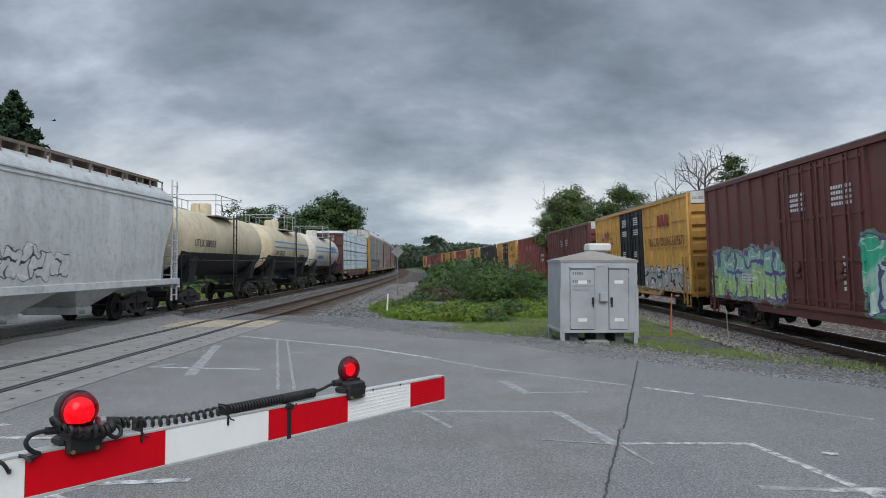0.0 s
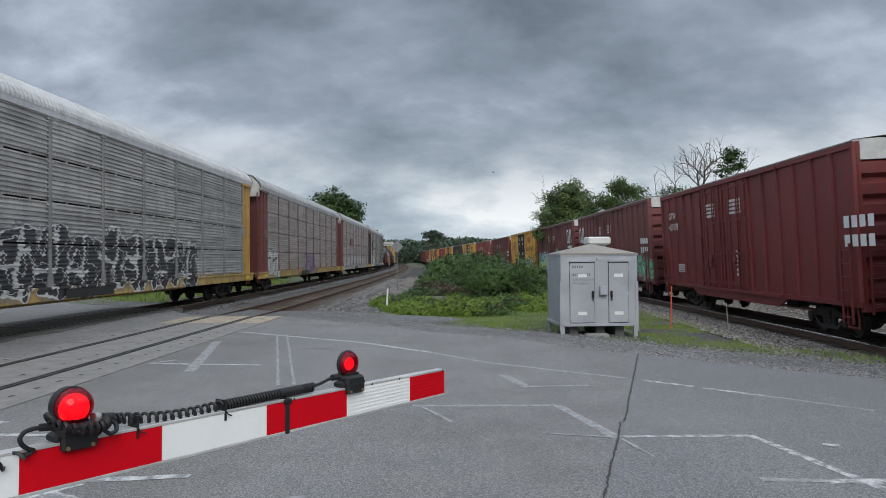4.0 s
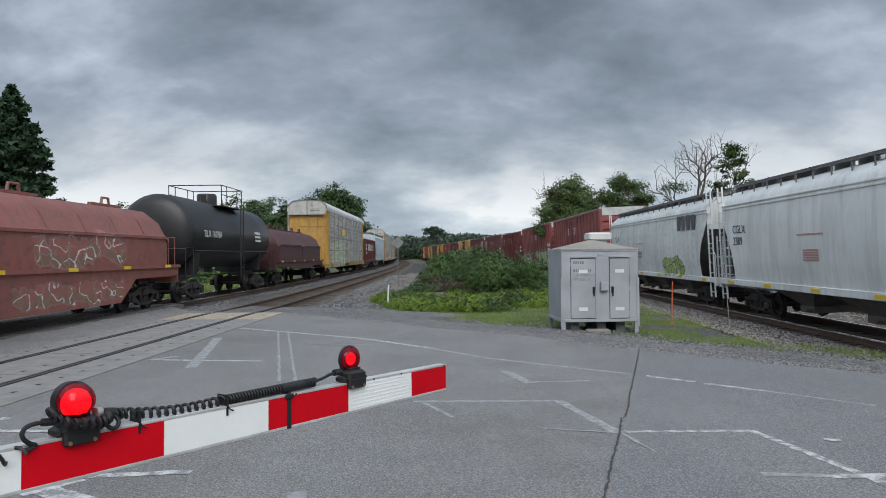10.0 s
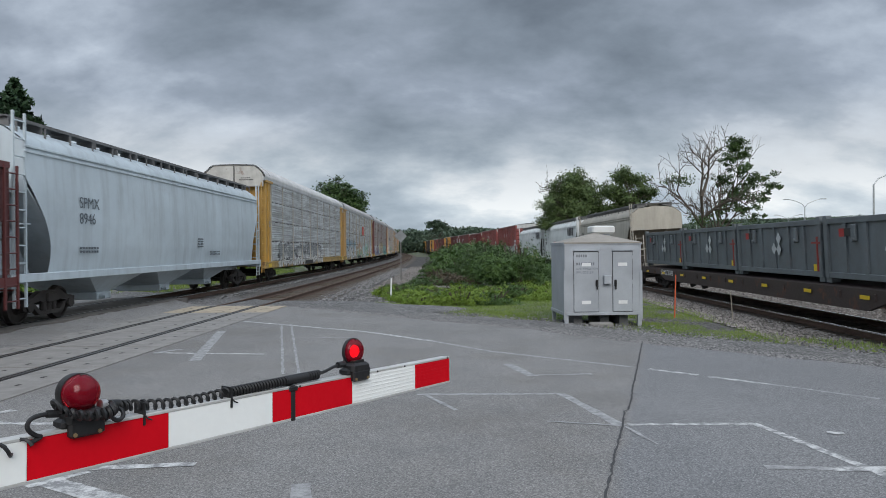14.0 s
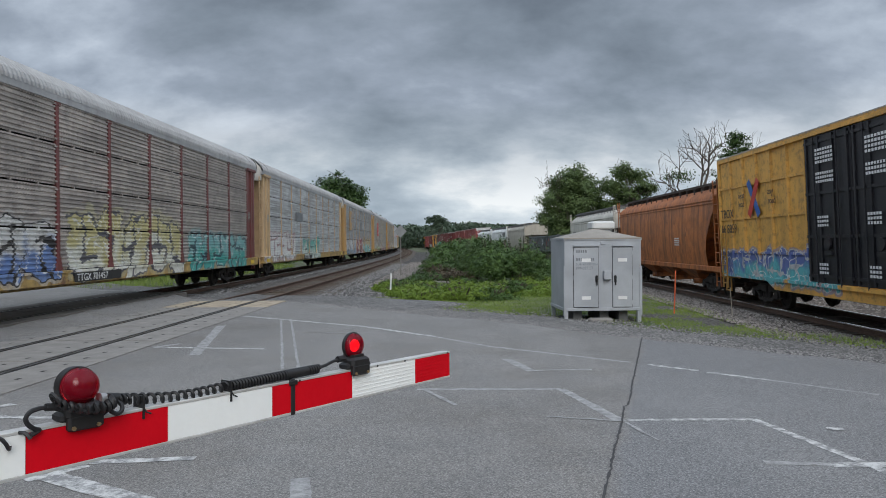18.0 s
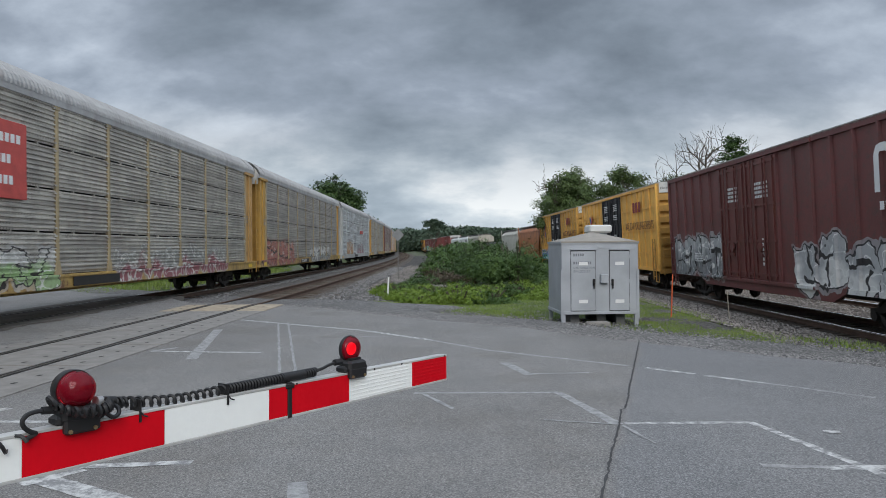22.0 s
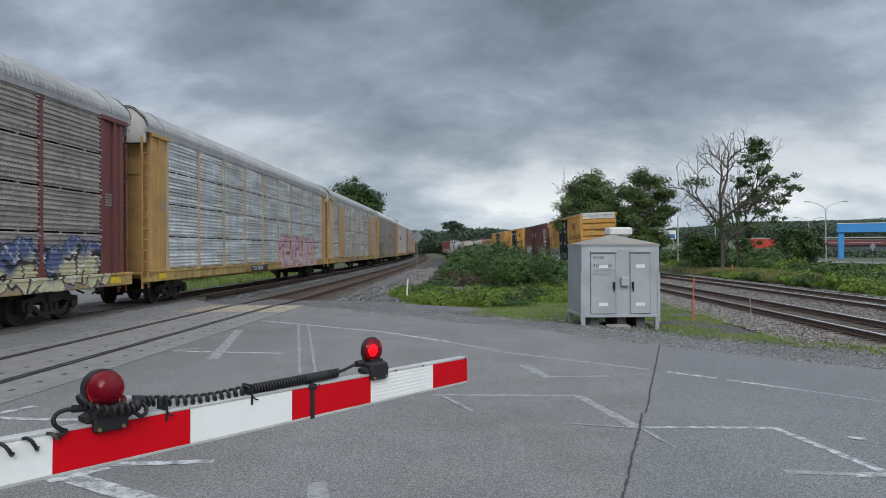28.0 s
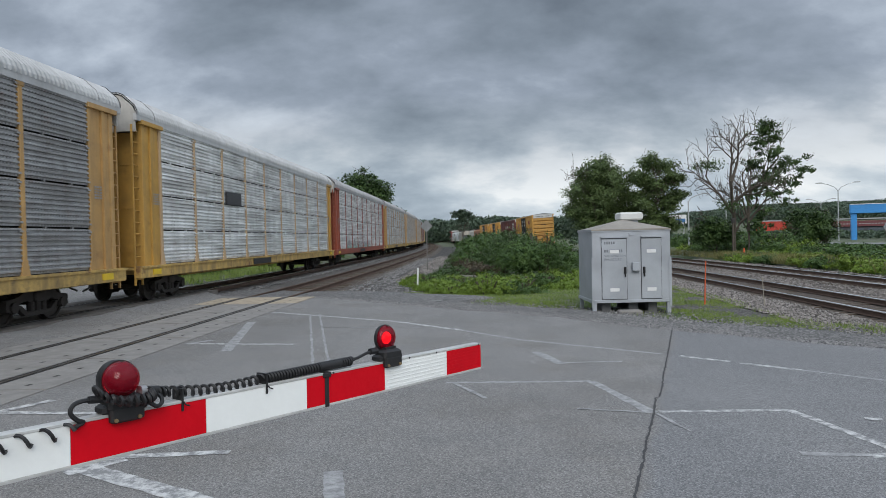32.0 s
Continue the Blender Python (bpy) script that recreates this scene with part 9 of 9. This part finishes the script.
white_logo(-8.2, 3.3, 1.7, 0.7)(rack_marked, -1, 1.64)
rbox("red_one", -32.1 - 9.25, B_RED, ((3.5, 9.6, 0.95, 2.3, (0.4, 0.35, 0.3), (0.3, 0.2, 0.35), (0.5, 0.5, 0.48), 3.0), (-8.5, -0.5, 0.9, 2.6, (0.25, 0.38, 0.14), (0.35, 0.42, 0.25), Bk, 7.0)), "red box wagon with green graffiti")
rbox("red_two", -52.66 - 9.25, shade(B_RED, 0.95), ((-9.6, 1.0, 0.9, 2.5, (0.5, 0.5, 0.46), (0.4, 0.45, 0.42), (0.06, 0.05, 0.06), 4.0), (2.5, 9.6, 0.9, 2.4, (0.35, 0.5, 0.2), (0.12, 0.42, 0.38), (0.5, 0.5, 0.45), 9.0)), "red box wagon with pale graffiti along its foot")
white_hop = car_paint("hopper_white", (0.74, 0.76, 0.75), 0.04, 0.02, ((-5.2, -2.3, 1.22, 2.02, (0.33, 0.42, 0.1), (0.36, 0.45, 0.14), Bk, 2.0),))
white_hop2 = car_paint("hopper_white_clean", (0.74, 0.76, 0.75), 0.04, 0.01)
# shade in the open ends and chutes, put into the sheet colour
slope = plain("hopper_slope_shade", (0.15, 0.14, 0.13), 0.8)
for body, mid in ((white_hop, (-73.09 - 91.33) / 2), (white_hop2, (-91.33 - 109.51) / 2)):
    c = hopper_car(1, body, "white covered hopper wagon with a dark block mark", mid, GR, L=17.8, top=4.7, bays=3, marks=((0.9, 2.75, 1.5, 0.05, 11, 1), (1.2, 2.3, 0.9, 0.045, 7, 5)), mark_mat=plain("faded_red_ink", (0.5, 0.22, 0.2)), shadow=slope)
    g = G()
    for k in range(4):
        g.prism_y([(-7.0 + k * 0.62, 3.25), (-6.58 + k * 0.62, 3.25), (-6.62 + k * 0.62, 3.9), (-7.04 + k * 0.62, 3.9)], 1.585, 1.592)
    part("painted_mark", g, plain("mark_dark_grey", (0.11, 0.11, 0.12)), c, "dark grey slanted block mark")
tan_hop = car_paint("hopper_tan", (0.42, 0.39, 0.33), 0.08, 0.03)
hopper_car(1, tan_hop, "tan-grey covered hopper wagon", (-109.51 - 125.9) / 2, GR, L=16.1, top=4.7, bays=3, shadow=plain("hopper_tan_slope_shade", (0.2, 0.17, 0.13), 0.8))
for words, x, z, mid in (("CGLX\n2357", 7.2, 2.95, 1), ("CGLX\n2389", 7.2, 2.95, 2), ("TILX\n340330", 6.6, 3.1, 3)):
    car = [m[0] for m in MOVERS if m[0].name.startswith("hopper_wagon")][mid + 1]
    text_part("lettering", words, 0.42, plain("stencil_black", (0.04, 0.04, 0.045)), car, on_side(1, x, 1.6, z))
container_flat(1, "dark flat wagon carrying grey steel containers", (-126.63 - 153.1) / 2, GR, 25.9)
hopper_car(1, car_paint("hopper_pale_tan", (0.56, 0.54, 0.48), 0.08, 0.03), "pale covered hopper wagon", (-153.1 - 169.22) / 2, GR, L=15.8, top=4.6, bays=3, marks=((5.0, 2.9, 1.2, 0.26, 6, 2),), shadow=slope)
rust_hop = car_paint("hopper_rust_orange", (0.52, 0.175, 0.05), 0.5, 0.25, streak=0.8, dark=(0.07, 0.032, 0.02))
hopper_car(1, rust_hop, "rust-orange covered hopper wagon", (-169.22 - 186.35) / 2, GR, L=16.7, top=4.65, bays=3, marks=((-3.6, 2.4, 0.7, 0.06, 6, 4),), mark_mat=WHITE, shadow=rust_hop, tags=None, walk_mat=plain("dark_walkway", (0.06, 0.05, 0.045)))
ybox("one", -186.35 - 9.25, ((0.8, 9.7, 0.85, 2.0, (0.1, 0.42, 0.45), (0.1, 0.15, 0.4), (0.5, 0.5, 0.5), 2.0), (-9.7, -3.5, 0.85, 2.5, (0.03, 0.03, 0.04), (0.3, 0.34, 0.4), Wt, 6.0)), "yellow box wagon with black doors and dark graffiti", "66 8859")
ybox("two", -207.04 - 9.25, (), "clean yellow box wagon with black doors", "67 7047")
rbox("brown_three", -227.59 - 9.25, B_BRN, ((2.8, 9.0, 0.9, 2.6, (0.22, 0.23, 0.24), (0.4, 0.41, 0.42), Bk, 4.0), (-8.2, -2.6, 0.9, 2.4, (0.68, 0.68, 0.66), (0.4, 0.41, 0.42), Bk, 8.0)), "brown box wagon with white and black graffiti", logo=white_logo(-8.6, 3.5, 1.6, 1.1), door=car_paint("door_red_brown", (0.15, 0.04, 0.035), 0.3, 0.15))
ybox("last", -248.43 - 9.25, ((-9.7, 9.7, 0.85, 2.3, Wt, (0.26, 0.27, 0.29), Bk, 3.0), (-8.5, -3.0, 2.2, 2.5, (0.4, 0.06, 0.05), (0.45, 0.35, 0.08), Wt, 7.0)), "yellow box wagon with silver graffiti, last of its train", "63 9361")


# a small bird that crosses the sky and flies off over the woods
def bird():
    b = thing("bird", "small dark bird flying low across the cloudy sky", "bird")
    mat = plain("dark_feathers", (0.03, 0.028, 0.028), 0.8)
    rings = [[(x, r * math.cos(a), r * 0.9 * math.sin(a) + dz) for a in (math.tau * j / 10 for j in range(10))] for x, r, dz in ((-0.07, 0.012, 0.004), (-0.03, 0.03, 0.0), (0.02, 0.036, 0.0), (0.06, 0.026, 0.008), (0.085, 0.022, 0.014), (0.105, 0.006, 0.012))]
    part("body", G().loft(rings), mat, b, "", True)
    part("beak", G().loft([[(0.1, y, 0.012 + z) for y, z in ((-0.005, -0.004), (0.005, -0.004), (0.005, 0.004), (-0.005, 0.004))], [(0.122, y, 0.01 + z) for y, z in ((-0.001, -0.001), (0.001, -0.001), (0.001, 0.001), (-0.001, 0.001))]]), BLACK, b)
    part("tail", G().loft([[(x, y * w, 0.004 + z) for y, z in ((-1, -0.003), (1, -0.003), (1, 0.003), (-1, 0.003))] for x, w in ((-0.06, 0.012), (-0.14, 0.03))]), mat, b)
    wings = []
    for d in (-1, 1):
        g = G().loft([[(c - l, d * y, -t_), (c + l, d * y, -t_), (c + l, d * y, t_), (c - l, d * y, t_)][::d] for y, c, l, t_ in ((0.0, 0.015, 0.04, 0.006), (0.07, 0.02, 0.036, 0.005), (0.16, -0.02, 0.006, 0.002))])
        w = part("wing", g, mat, b)
        w.matrix_basis = pose(0, d * 0.02, 0.012)
        wings.append((w, d))
    return b, wings


BIRD, WINGS = bird()


# ---- all that moves ----
def motions():
    times = [0.0, 2.0, 4.0, 6.0, 8.0, 10.0, 12.0, 14.0, 16.0, 18.0, 20.0, 22.0, 24.0, 26.0, 28.0, 30.0, 32.0]
    for ob, line, s0, lift in MOVERS:
        rows = []
        for t in times:
            if line == "left":
                rows.append((t, on_track(LEFT, s0 - K * (20.98 * t + 0.01 * t * t), LEFT_Z, lift)))
            else:
                # slows a little towards the end; leans with the canted track
                s_ = s0 + 11.85 * t - 0.09 * max(0.0, min(t, 25.0) - 17.0) - 0.12 * max(0.0, t - 24.0) ** 2
                rows.append((t, on_track(RIGHT, s_, RIGHT_Z + 0.06, 0.0, -CANT) @ Matrix.Translation((0, -0.15, lift))))
        walk(ob, rows)
    # the flashing lamp: an added plate turns the bulb to the front and away again about once a second, in place of
    # switching its light
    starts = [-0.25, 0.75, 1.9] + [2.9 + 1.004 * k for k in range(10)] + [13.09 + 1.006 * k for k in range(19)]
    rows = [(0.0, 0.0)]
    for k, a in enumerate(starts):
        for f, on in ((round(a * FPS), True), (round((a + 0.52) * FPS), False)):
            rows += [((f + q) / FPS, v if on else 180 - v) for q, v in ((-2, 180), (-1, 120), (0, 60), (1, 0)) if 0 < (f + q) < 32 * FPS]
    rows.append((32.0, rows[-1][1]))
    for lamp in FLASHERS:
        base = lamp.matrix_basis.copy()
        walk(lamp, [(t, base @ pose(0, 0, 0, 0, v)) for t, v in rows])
    way = pose(0, 0, 0, 0, -5, 46)
    walk(BIRD, [(t, Matrix.Translation((x, y, z)) @ way) for t, x, y, z in ((0.0, -18.9, 33.6, 8.9), (1.0, -12.0, 40.0, 9.7), (2.0, -5.75, 47.0, 10.5), (3.1, 2.1, 55.0, 11.5), (4.5, 5.5, 76.0, 9.0), (6.5, 6.0, 110.0, 5.0), (12.0, 9.0, 200.0, 3.0), (32.0, 40.0, 500.0, 3.0))])
    for wing, d in WINGS:
        walk(wing, [(k * 0.1, pose(0, d * 0.02, 0.012, d * (10 + 38 * math.sin(k * 2.4)))) for k in range(66)] + [(32.0, pose(0, d * 0.02, 0.012, d * 10))])
    walk(PICKUP, [(t, Matrix.Translation((54.5 - 0.27 * u, 96.0 + 0.96 * u, -0.08)) @ pose(0, 0, 0, 0, 0, -74.3)) for t, u in ((0.0, 47.0), (18.0, 47.0), (20.0, 45.0), (22.5, 34.0), (24.0, 19.5), (25.5, 0.0), (28.0, -33.5), (32.0, -74.0))])


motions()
